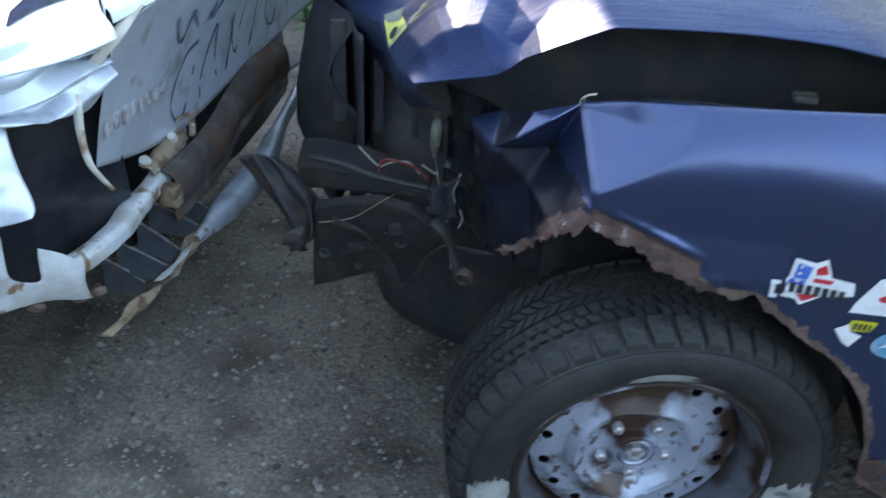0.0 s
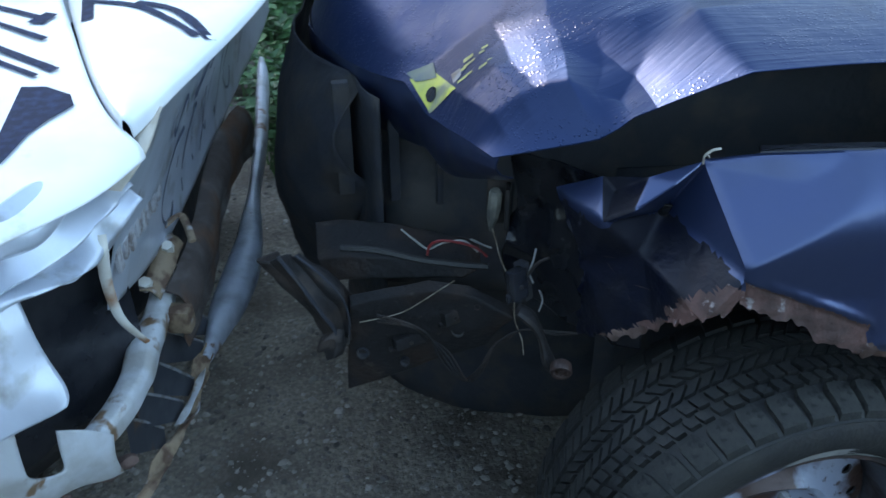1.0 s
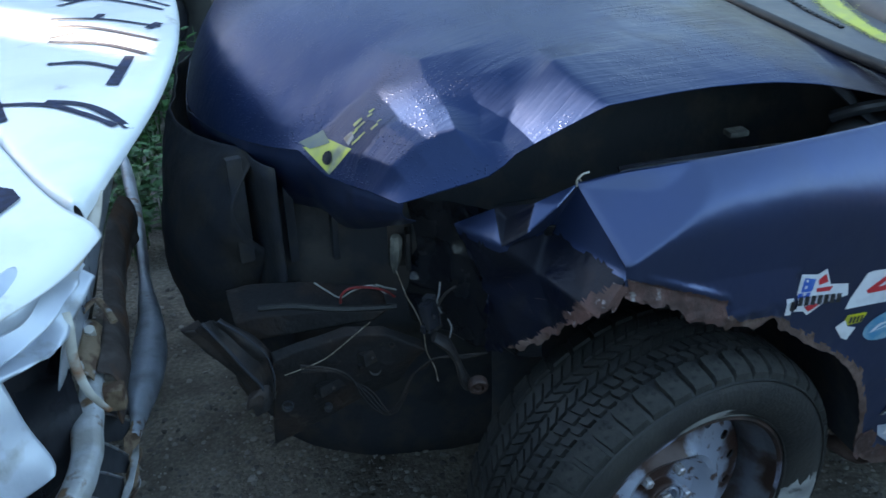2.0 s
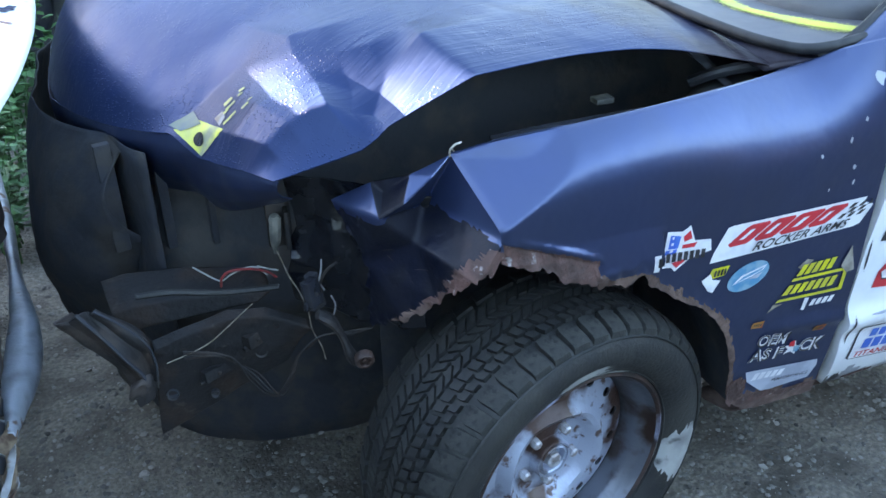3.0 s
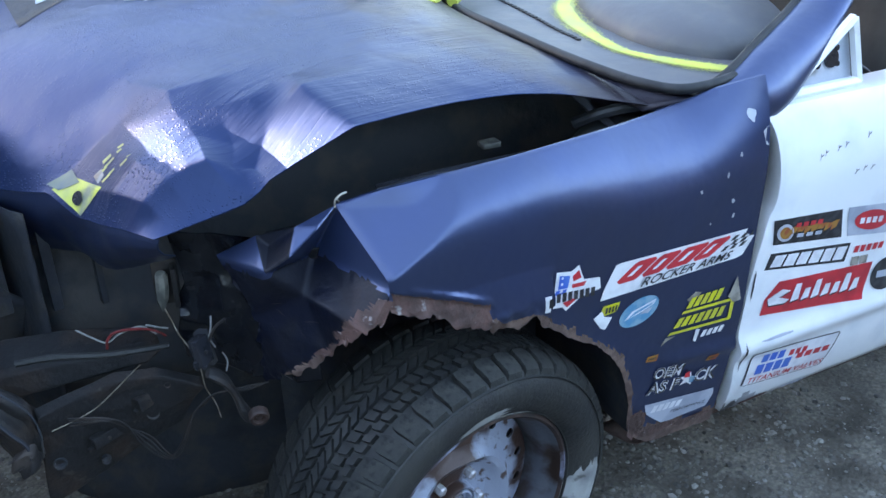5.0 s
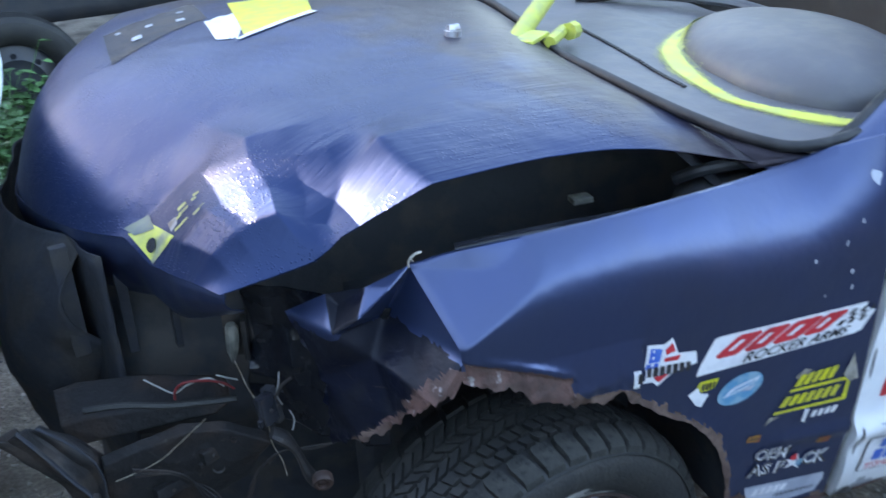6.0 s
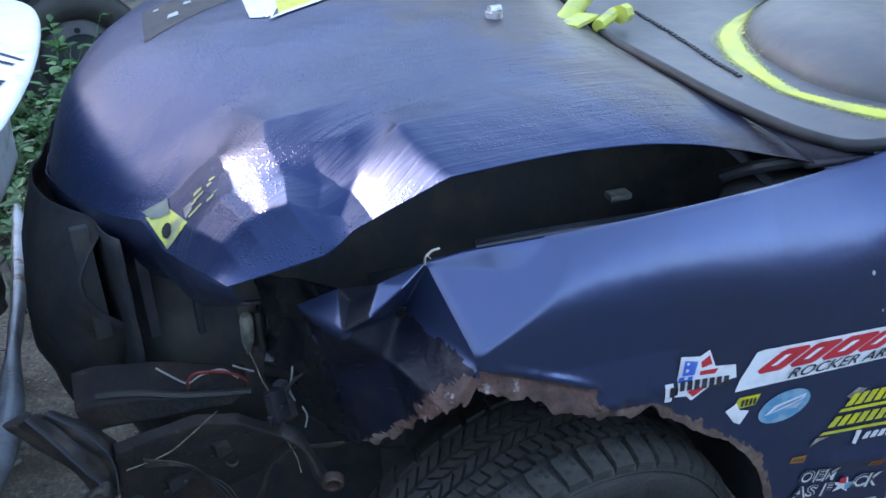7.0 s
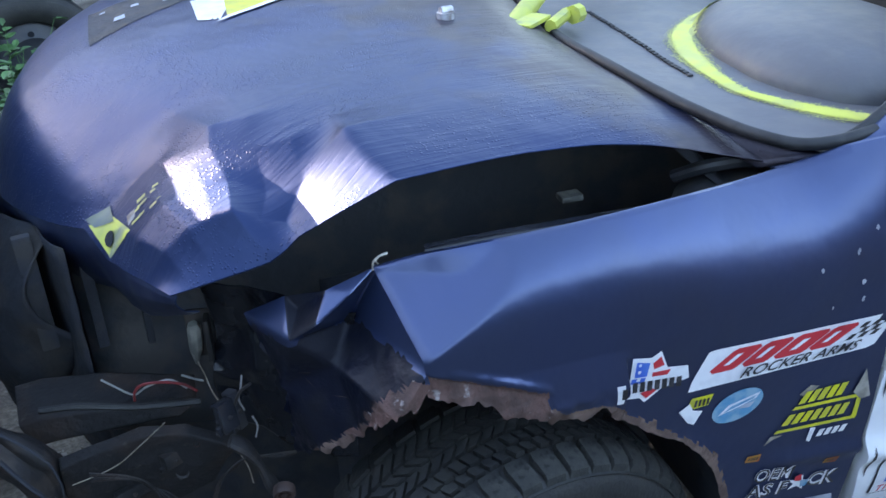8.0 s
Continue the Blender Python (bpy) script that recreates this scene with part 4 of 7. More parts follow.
def build_inner():
    """Dark structure round the wheel and in the gap under the hood."""
    c1, inn = AXIS, INWARD
    o = Vector((0.0, 0.0, 0.0))

    def P(a, b, z):
        return o + c1 * a + inn * b + Vector((0, 0, z))
    # wheel-house liner: half barrel over the tyre
    rows = []
    for k in range(19):
        a = radians(-8 + 128 * k / 18)
        near = 0.10 if a > 0.9 else 0.045
        r = 0.385 + 0.05 * max(0.0, -math.sin(a))
        rows.append([P(r * math.cos(a), b, 0.36 + r * math.sin(a)) for b in (near, 0.20, 0.32, 0.40)])
    rows = [[Vector((p.x, p.y, min(p.z, 0.735))) for p in r] for r in rows]
    sheet("wheel_house", rows, [SOOT], CAR, "black wheel-house liner caked with dirt", thick=0.002, subdiv=1, rough=0.004)
    rows = [[P(a, 0.385, z) for a in (-0.20, 0.0, 0.2, 0.44)] for z in (0.74, 0.55, 0.35, 0.12)]
    sheet("inner_wall", rows, [SOOT], CAR, "sooty inner wall of the wheel-house", thick=0.003, subdiv=2, rough=0.006)
    # apron along the bay, below the hood edge
    rows = [[P(a, b, z) for a in (-0.07, -0.04, 0.0, 0.2, 0.4, 0.52)] for b, z in ((0.175, 0.70), (0.155, 0.80), (0.15, 0.86), (0.165, 0.872), (0.185, 0.855), (0.26, 0.83), (0.33, 0.78), (0.36, 0.70))]
    sheet("apron", rows, [HAZED], CAR, "black inner fender apron in the gap under the hood", thick=0.002, subdiv=2, rough=0.006)
    bm = bmesh.new()
    tube(bm, spline([P(-0.10, 0.115, 0.915), P(0.0, 0.095, 0.928), P(0.2, 0.090, 0.93), P(0.4, 0.10, 0.925)], 6), 0.011, 8, flat=0.45)
    part("rail", bm, BLACK_PLASTIC, CAR, "black seam rail beside the fender")
    bm = bmesh.new()
    box(bm, (-0.017, -0.012, -0.005), (0.017, 0.012, 0.005), 0.003, Matrix.Translation((0.193, 0.186, 0.90)) @ Matrix.Rotation(radians(-10), 4, 'Z'))
    part("fuse_cover", bm, OLD_CLEAR, CAR, "small pale grey plastic cap in the bay")
    bm = bmesh.new()
    tube(bm, [P(0.28, 0.26, 1.0), P(0.33, 0.20, 0.95), P(0.38, 0.17, 0.90)], [0.016, 0.018, 0.012], 6, flat=0.4)
    part("hood_hinge", bm, HAZED, CAR, "grimy steel hood hinge arm")
    bm = bmesh.new()
    bmesh.ops.create_uvsphere(bm, u_segments=20, v_segments=10, radius=0.075, matrix=Matrix.Translation(P(0.40, 0.19, 0.86)) @ Matrix.Diagonal((1.2, 1, 0.7, 1)))
    part("strut_tower", bm, HAZED, CAR, "rounded black strut tower dome")
    bm = bmesh.new()
    tube(bm, spline([P(0.31, 0.20, 0.915), P(0.34, 0.165, 0.94), P(0.40, 0.14, 0.952), P(0.47, 0.115, 0.955)], 6), 0.010, 10)
    part("hose", bm, BLACK_METAL, CAR, "black rubber drain hose")
    # bent clip at the front of the fender edge
    bm = bmesh.new()
    tube(bm, spline([(-0.151, 0.128, 0.909), (-0.150, 0.130, 0.915), (-0.147, 0.132, 0.919), (-0.143, 0.130, 0.916), (-0.143, 0.127, 0.911)], 5), 0.0026, 6, flat=0.35)
    tube(bm, spline([(-0.147, 0.132, 0.919), (-0.138, 0.134, 0.923), (-0.128, 0.132, 0.925)], 4), 0.0022, 6, flat=0.5)
    part("clip", bm, TAN_TRIM, CAR, "bent pale metal clip on the fender edge")
    # crossmember: a folded flat beam with a lip, and the angular plate below it
    rows = [[(-0.585, 0.545, 0.625), (-0.550, 0.535, 0.632), (-0.462, 0.50, 0.634), (-0.335, 0.44, 0.620)],
            [(-0.590, 0.486, 0.612), (-0.562, 0.474, 0.622), (-0.475, 0.441, 0.624), (-0.346, 0.391, 0.612)],
            [(-0.592, 0.466, 0.608), (-0.564, 0.454, 0.619), (-0.474, 0.420, 0.623), (-0.352, 0.372, 0.617)],
            [(-0.578, 0.452, 0.574), (-0.555, 0.442, 0.580), (-0.476, 0.413, 0.590), (-0.375, 0.374, 0.604)],
            [(-0.576, 0.478, 0.566), (-0.553, 0.468, 0.571), (-0.474, 0.440, 0.582), (-0.370, 0.400, 0.598)]]
    sheet("crossmember", rows, [OILY], CAR, "grimy brown front crossmember", thick=0.004, subdiv=4, rough=0.003, seed=2, folded=lambda p: 1.0)
    rows = [[(-0.554, 0.398, 0.580), (-0.496, 0.377, 0.602), (-0.437, 0.354, 0.622), (-0.379, 0.332, 0.618), (-0.318, 0.308, 0.582)],
            [(-0.556, 0.381, 0.572), (-0.496, 0.360, 0.595), (-0.437, 0.337, 0.614), (-0.379, 0.315, 0.610), (-0.320, 0.293, 0.573)],
            [(-0.560, 0.392, 0.500), (-0.506, 0.372, 0.510), (-0.447, 0.350, 0.525), (-0.392, 0.330, 0.540), (-0.334, 0.312, 0.545)],
            [(-0.564, 0.405, 0.430), (-0.520, 0.388, 0.440), (-0.462, 0.368, 0.465), (-0.408, 0.347, 0.495), (-0.345, 0.324, 0.520)],
            [(-0.565, 0.415, 0.374), (-0.526, 0.400, 0.396), (-0.473, 0.380, 0.426), (-0.418, 0.359, 0.465), (-0.351, 0.333, 0.501)]]
    plate = sheet("skid_plate", rows, [OILY], CAR, "grimy angular splash plate with bolt holes", thick=0.004, subdiv=4, rough=0.005, seed=7, folded=lambda p: 1.0)
    for x, y, z, r, m in ((-0.541, 0.388, 0.471, 0.010, SOOT), (-0.477, 0.363, 0.460, 0.007, SOOT), (-0.397, 0.333, 0.535, 0.010, SOOT), (-0.371, 0.318, 0.590, 0.005, RIM_RUST)):
        bm = bmesh.new()
        lathe(bm, [(0.0001, 0.004), (r * 0.75, 0.003), (r * 0.8, -0.002), (r, -0.003), (r * 1.15, 0.006)], 12)
        bm.transform(Matrix.Translation((x, y - 0.004, z)) @ Matrix.Rotation(radians(-20), 4, 'Z') @ Matrix.Rotation(radians(-10), 4, 'X'))
        part("bolt_ring", bm, m, plate)
    # crushed frame rail end: a bent open channel with worn ribs and a torn tip
    up = ((-0.629, 0.399, 0.668), (-0.598, 0.387, 0.637), (-0.567, 0.376, 0.597), (-0.561, 0.373, 0.550), (-0.562, 0.374, 0.508))
    mid = ((-0.655, 0.389, 0.677), (-0.624, 0.377, 0.620), (-0.598, 0.367, 0.575), (-0.585, 0.362, 0.541), (-0.582, 0.361, 0.503))
    low = ((-0.675, 0.407, 0.670), (-0.656, 0.399, 0.620), (-0.632, 0.390, 0.566), (-0.610, 0.382, 0.530), (-0.586, 0.373, 0.482))
    U, M, B = ([Vector(p) for p in q] for q in (up, mid, low))
    back = Vector((0.02, 0.05, -0.03))
    rows = [[p + back for p in U], U, [p.lerp(q, 0.30) + Vector((0, 0.012, -0.006)) for p, q in zip(U, M)], [p.lerp(q, 0.62) + Vector((0, 0.010, -0.006)) for p, q in zip(U, M)], M,
            [p.lerp(q, 0.35) + Vector((0, 0.008, -0.008)) for p, q in zip(M, B)], B, [p + back * 0.7 for p in B]]
    horn = sheet("frame_horn", rows, [GRIME], CAR, "crushed grimy frame rail end", thick=0.003, subdiv=4, rough=0.020, smooth=30, seed=5, folded=lambda v: 0.7)
    for q, r in ((M, 0.0045), (U, 0.003)):
        bm = bmesh.new()
        tube(bm, spline([p + Vector((0.0, -0.003, 0.002)) + Vector((0.004, 0.002, 0.004)) * math.sin(3 * k) for k, p in enumerate(q)], 5), r, 7, flat=0.6)
        part("worn_rib", bm, SOOT, horn, "worn edge of the rail")
    bm = bmesh.new()
    bmesh.ops.create_icosphere(bm, subdivisions=3, radius=0.022, matrix=Matrix.Translation((-0.588, 0.362, 0.520)) @ Matrix.Diagonal((1.0, 0.5, 1.2, 1)))
    for v in bm.verts:
        v.co += Vector((0.012, 0.008, 0.012)) * noise.noise(v.co * 60)
    part("torn_tip", bm, GRIME, horn, "torn dirty tip of the rail")
    # tow bracket, relay and small plates bolted round the plate
    for x, y, z, w, h, turn, m, name, text in ((-0.339, 0.228, 0.690, 0.013, 0.022, 24, BLACK_PLASTIC, "relay", "small black relay box with a bright screw"), (-0.318, 0.262, 0.668, 0.008, 0.030, 30, SOOT, "bracket", "narrow grimy bracket"),
                                               (-0.470, 0.352, 0.512, 0.026, 0.010, 14, OILY, "bracket", "oily folded bracket"), (-0.405, 0.330, 0.566, 0.018, 0.012, 20, GRIME, "bracket", "grimy bent bracket")):
        bm = bmesh.new()
        box(bm, (-w, -0.008, -h), (w, 0.010, h), 0.003, Matrix.Translation((x, y, z)) @ Matrix.Rotation(radians(turn), 4, 'Z') @ Matrix.Rotation(radians(-12), 4, 'X'))
        box(bm, (-w * 1.3, -0.002, -h * 1.25), (w * 0.4, 0.006, -h * 0.6), 0.002, Matrix.Translation((x, y, z)) @ Matrix.Rotation(radians(turn), 4, 'Z'))
        holder = part(name, bm, m, CAR, text)
        bm = bmesh.new()
        lathe(bm, [(0.0001, -0.011), (0.0025, -0.011), (0.0035, -0.0095), (0.004, 0.0)], 8)
        bm.transform(Matrix.Translation((x, y, z)) @ Matrix.Rotation(radians(turn), 4, 'Z'))
        part("screw", bm, GRIME, holder)
    # a glint on the plate, modelled as a small blue dab
    bm = bmesh.new()
    bmesh.ops.create_icosphere(bm, subdivisions=2, radius=0.008, matrix=Matrix.Translation((-0.392, 0.331, 0.541)) @ Matrix.Diagonal((1.3, 0.3, 0.7, 1)))
    part("blue_glint", bm, BLUE, plate, "blue dab standing for a glint on the plate")
    # radiator support posts and panel
    for x, y, w in ((-0.442, 0.60, 0.009), (-0.52, 0.64, 0.014), (-0.37, 0.57, 0.006)):
        bm = bmesh.new()
        box(bm, (x - w, y - 0.008, 0.62), (x + w, y + 0.008, 0.83), 0.003)
        part("support_post", bm, SOOT, CAR, "black radiator support post")
    rows = [[(-0.47, 0.56, z), (-0.50, 0.66, z), (-0.52, 0.9, z), (-0.45, 1.2, z), (-0.25, 1.5, z)] for z in (0.83, 0.7, 0.5, 0.36)]
    sheet("front_panel", rows, [SOOT], CAR, "crushed black front panel below the hood", thick=0.003, subdiv=2, rough=0.012)
    rows = []
    for f in (0.0, 0.12, 0.35, 0.65, 1.0):
        out = 0.075 * math.sin(math.pi * f)
        rows.append([(x - out, y - 0.3 * out, z0 + (z1 - z0) * f) for x, y, z0, z1 in ((-0.470, 0.640, 0.828, 0.62), (-0.510, 0.70, 0.828, 0.50), (-0.555, 0.78, 0.825, 0.34), (-0.575, 0.92, 0.815, 0.22), (-0.53, 1.10, 0.82, 0.2), (-0.47, 1.30, 0.82, 0.2), (-0.28, 1.52, 0.82, 0.2))])
    sheet("nose_panel", rows, [SOOT], CAR, "dark dented nose panel hanging below the hood", thick=0.003, subdiv=3, rough=0.010, seed=6)
    # dark sheet added behind the wheel and the splash plate, standing for the shade there
    rows = [[(-0.48, 1.15, z), (-0.46, 0.88, z), (-0.38, 0.74, z), (-0.22, 0.65, z), (0.0, 0.60, z), (0.3, 0.52, z), (0.56, 0.45, z)] for z in (0.66, 0.5, 0.3, -0.03)]
    sheet("shade_sheet", rows, [SOOT], CAR, "black sheet added to stand for the shade under the car", thick=0.003, subdiv=2, rough=0.012, seed=12)
    rows = [[(-0.46, 0.66, min(z, 0.84)), (-0.3, 0.60, z), (-0.1, 0.54, z), (0.2, 0.47, z), (0.5, 0.41, z), (0.62, 0.35, z), (0.58, 0.08, z)] for z in (0.95, 0.8, 0.6, 0.4)]
    sheet("bay_wall", rows, [HAZED], CAR, "black engine bay side panel", thick=0.003, subdiv=2, rough=0.01)


build_inner()


def surface(ob):
    me = ob.data
    return BVHTree.FromPolygons([v.co.copy() for v in me.vertices], [list(p.vertices) for p in me.polygons])


def build_cowl():
    """Cowl, seal, dash with the sprayed ring, cage bar, pillar."""
    rows = [[(0.40, 0.035, 0.952), (0.383, 0.10, 0.972), (0.365, 0.215, 0.99), (0.373, 0.30, 0.998), (0.383, 0.41, 1.002), (0.398, 0.52, 1.006), (0.484, 0.77, 1.01), (0.56, 1.02, 1.006), (0.64, 1.31, 0.97)],
            [(0.47, -0.03, 0.98), (0.42, 0.09, 0.982), (0.41, 0.21, 0.988), (0.415, 0.30, 0.993), (0.425, 0.41, 0.996), (0.445, 0.52, 1.0), (0.53, 0.76, 1.004), (0.61, 1.01, 1.0), (0.69, 1.30, 0.966)]]
    sheet("cowl", rows, [BLUE_WET], CAR, "dusty blue cowl panel below the missing windscreen", thick=0.002, subdiv=2, rough=0.002)
    seal = spline([(0.535, -0.04, 1.004), (0.475, -0.03, 0.998), (0.425, -0.005, 0.996), (0.398, 0.05, 0.999), (0.386, 0.12, 1.004), (0.382, 0.22, 1.011), (0.394, 0.37, 1.018), (0.416, 0.53, 1.022), (0.50, 0.77, 1.024), (0.575, 1.02, 1.02), (0.655, 1.3, 0.985)], 6)
    bm = bmesh.new()
    tube(bm, seal, 0.009, 14)
    part("windscreen_seal", bm, SEAL, CAR, "black rubber windscreen seal", smooth=70)
    rows = [[(0.455, -0.035, 0.986), (0.412, 0.08, 0.991), (0.396, 0.22, 0.998), (0.406, 0.34, 1.004), (0.440, 0.57, 1.008), (0.525, 0.81, 1.01), (0.66, 1.3, 0.98)]]
    for d, z in ((0.0, 0.985), (0.06, 0.988), (0.14, 0.988), (0.26, 0.98), (0.42, 0.97), (0.62, 0.90), (0.64, 0.70)):
        rows.append([(0.47 + d, -0.04, z), (0.47 + d, 0.08, z), (0.50 + d, 0.22, z + 0.006), (0.52 + d, 0.34, z + 0.012), (0.57 + d, 0.6, z + 0.02), (0.63 + d, 0.85, z + 0.02), (0.74 + d, 1.3, z)])
    dash = sheet("dash", rows, [DASH], CAR, "grey dash top dusted with paint", thick=0.004, subdiv=3, rough=0.003)

    # instrument hump: flattened dome, and the yellow ring sprayed round its foot
    c = Vector((0.815, 0.305, 0.985))
    bm = bmesh.new()
    rx, ry, h = 0.30, 0.205, 0.075
    turn = Matrix.Translation(c) @ Matrix.Rotation(radians(61), 4, 'Z')
    rings = []
    for i in range(13):
        f = i / 12
        r = math.cos(f * math.pi / 2) ** 0.75
        rings.append([bm.verts.new(turn @ Vector((rx * r * math.cos(a), ry * r * math.sin(a), h * math.sin(f * math.pi / 2) ** 0.8))) for a in (2 * math.pi * k / 48 for k in range(48))])
    for a, b in zip(rings, rings[1:]):
        for k in range(48):
            bm.faces.new((a[k], a[(k + 1) % 48], b[(k + 1) % 48], b[k]))
    bmesh.ops.remove_doubles(bm, verts=bm.verts, dist=0.0005)
    hump = part("instrument_hump", bm, DASH, dash, "rounded grey instrument hood")
    # the sprayed ring, laid on dash and hood
    path = spline([(0.99, 0.585, 0), (0.93, 0.602, 0), (0.80, 0.560, 0), (0.64, 0.455, 0), (0.556, 0.318, 0), (0.526, 0.205, 0), (0.535, 0.140, 0), (0.560, 0.078, 0), (0.610, 0.005, 0)], 12)
    below = [surface(dash), surface(hump)]

    def on_dash(q, lift):
        z = 0.985
        for tree in below:
            hit = tree.ray_cast(Vector((q.x, q.y, 1.5)), Vector((0, 0, -1)))
            if hit[0] is not None:
                z = max(z, hit[0].z)
        return Vector((q.x, q.y, z + lift))
    for name, wide, m, lift, text in (("overspray", 2.1, OVERSPRAY, 0.0035, "thin speckled yellow overspray"), ("paint_ring", 1.05, RING, 0.0048, "fluorescent yellow sprayed ring on the dash")):
        bm = bmesh.new()
        prev = None
        for k, q in enumerate(path):
            t = (path[min(k + 1, len(path) - 1)] - path[max(k - 1, 0)]).normalized()
            side = Vector((t.y, -t.x, 0))
            f = k / (len(path) - 1)
            w = (0.012 + 0.010 * math.exp(-((f - 0.42) / 0.12) ** 2) + 0.012 * math.exp(-((f - 0.9) / 0.1) ** 2)) * min(1.0, 0.3 + f * 6) * wide
            w *= 1 + 0.15 * noise.noise(q * 14) + 0.10 * noise.noise(q * 60)
            cur = [bm.verts.new(on_dash(q + side * w * e, lift)) for e in (-1, -0.6, -0.2, 0.2, 0.6, 1)]
            if prev:
                for e in range(5):
                    bm.faces.new((prev[e], prev[e + 1], cur[e + 1], cur[e]))
            prev = cur
        bmesh.ops.recalc_face_normals(bm, faces=bm.faces)
        ob = part(name, bm, m, dash, text)
        thin = ob.data.attributes.new("thin", 'FLOAT', 'POINT')
        thin.data.foreach_set("value", [abs((-1, -0.6, -0.2, 0.2, 0.6, 1)[k % 6]) for k in range(len(ob.data.vertices))])
    # far part of the dash, a raised lip catching light
    bm = bmesh.new()
    tube(bm, spline([(0.78, 0.92, 1.015), (0.92, 0.80, 1.02), (1.02, 0.66, 1.015), (1.06, 0.56, 1.0)], 6), 0.022, 10, flat=0.5)
    part("dash_lip", bm, DASH, dash, "grey padded dash edge")
    # row of short defroster slots
    line = spline([(0.600, 0.68, 0), (0.548, 0.47, 0), (0.502, 0.285, 0)], 14)
    first = None
    for k, q in enumerate(line):
        t = line[min(k + 1, len(line) - 1)] - line[max(k - 1, 0)]
        if first is None:
            bm = bmesh.new()
            box(bm, (-0.0052, -0.0042, -0.002), (0.0052, 0.0042, 0.0015), 0.001)
            o = first = part("vent_slot", bm, SEAL, dash, "short dark defroster slot")
        else:
            o = new("vent_slot", first.data)
            o.parent = dash
        o.location = on_dash(q, 0.004)
        o.rotation_euler = (0, 0, math.atan2(t.y, t.x))
    # cage bar through the screen opening
    bar = new("cage_bar")
    bar.parent = CAR
    bar["label"] = "yellow painted steel roll cage bar"
    bm = bmesh.new()
    tube(bm, [(0.34, 0.585, 1.025), (0.56, 0.735, 1.09), (0.80, 0.90, 1.16), (1.15, 1.14, 1.26)], 0.019, 14)
    part("tube", bm, YELLOW, bar)
    bm = bmesh.new()
    box(bm, (-0.045, -0.02, -0.004), (0.045, 0.02, 0.004), 0.002, Matrix.Translation((0.385, 0.575, 1.045)) @ Matrix.Rotation(radians(30), 4, 'Z'))
    part("foot_plate", bm, YELLOW, bar, "welded yellow foot plate")
    bm = bmesh.new()
    tube(bm, [(0.415, 0.555, 1.035), (0.485, 0.60, 1.04)], 0.012, 8)
    tube(bm, [(0.485, 0.583, 1.04), (0.505, 0.59, 1.04)], 0.018, 8)
    part("stub", bm, YELLOW, bar, "short yellow bar stub")
    # hood pin
    bm = bmesh.new()
    tube(bm, [(0.229, 0.61, 1.060), (0.229, 0.61, 1.076)], 0.016, 12)
    tube(bm, [(0.219, 0.61, 1.079), (0.241, 0.61, 1.079)], 0.008, 8)
    part("hood_pin", bm, CHROME, CAR, "bright round hood pin")

    # pillar: blue outer band with a dark screen channel along it
    inner = spline([(0.41, 0.03, 0.955), (0.490, -0.052, 0.996), (0.62, -0.045, 1.045), (0.80, -0.02, 1.112), (0.98, 0.01, 1.24), (1.12, 0.04, 1.40)], 5)
    outer = spline([(0.52, -0.04, 0.880), (0.592, -0.108, 0.938), (0.68, -0.105, 0.996), (0.775, -0.088, 1.066), (1.0, -0.05, 1.23), (1.17, -0.01, 1.40)], 5)
    rows = []
    for q, r in zip(inner, outer):
        m = (q + r) / 2 + Vector((-0.006, -0.016, 0.010))
        rows.append([q + Vector((0.012, 0.035, -0.004)), q, m, r, r + Vector((0.01, 0.03, 0))])
    sheet("pillar", rows, [BLUE], CAR, "dark blue windscreen pillar with chipped paint", thick=0.003, subdiv=2, rough=0.002)
    bm = bmesh.new()
    tube(bm, [q + Vector((0.006, 0.030, -0.004)) for q in inner[4:]], 0.008, 8)
    part("screen_channel", bm, SEAL, CAR, "black windscreen channel")
    # cabin backing: dark lining on the far side
    rows = [[(0.75, 1.42, z), (1.3, 1.3, z), (2.2, 1.1, z)] for z in (0.4, 0.8, 1.15)]
    sheet("far_door_lining", rows, [DARK_IN], CAR, "dark brown far door lining", thick=0.02, subdiv=1)
    rows = [[(1.25, 0.0, z), (1.4, 0.5, z), (1.5, 1.2, z)] for z in (0.35, 0.6, 1.15)]
    sheet("seat_back", rows, [DARK_IN], CAR, "dark brown seat back in the cabin", thick=0.08, subdiv=2)
    rows = [[(1.3, -0.2, 0.32), (1.4, 0.6, 0.32), (1.5, 1.3, 0.32)], [(0.6, -0.05, 0.32), (0.7, 0.6, 0.32), (0.8, 1.3, 0.32)]]
    sheet("cabin_floor", rows, [DARK_IN], CAR, "dark cabin floor", thick=0.01, subdiv=1)


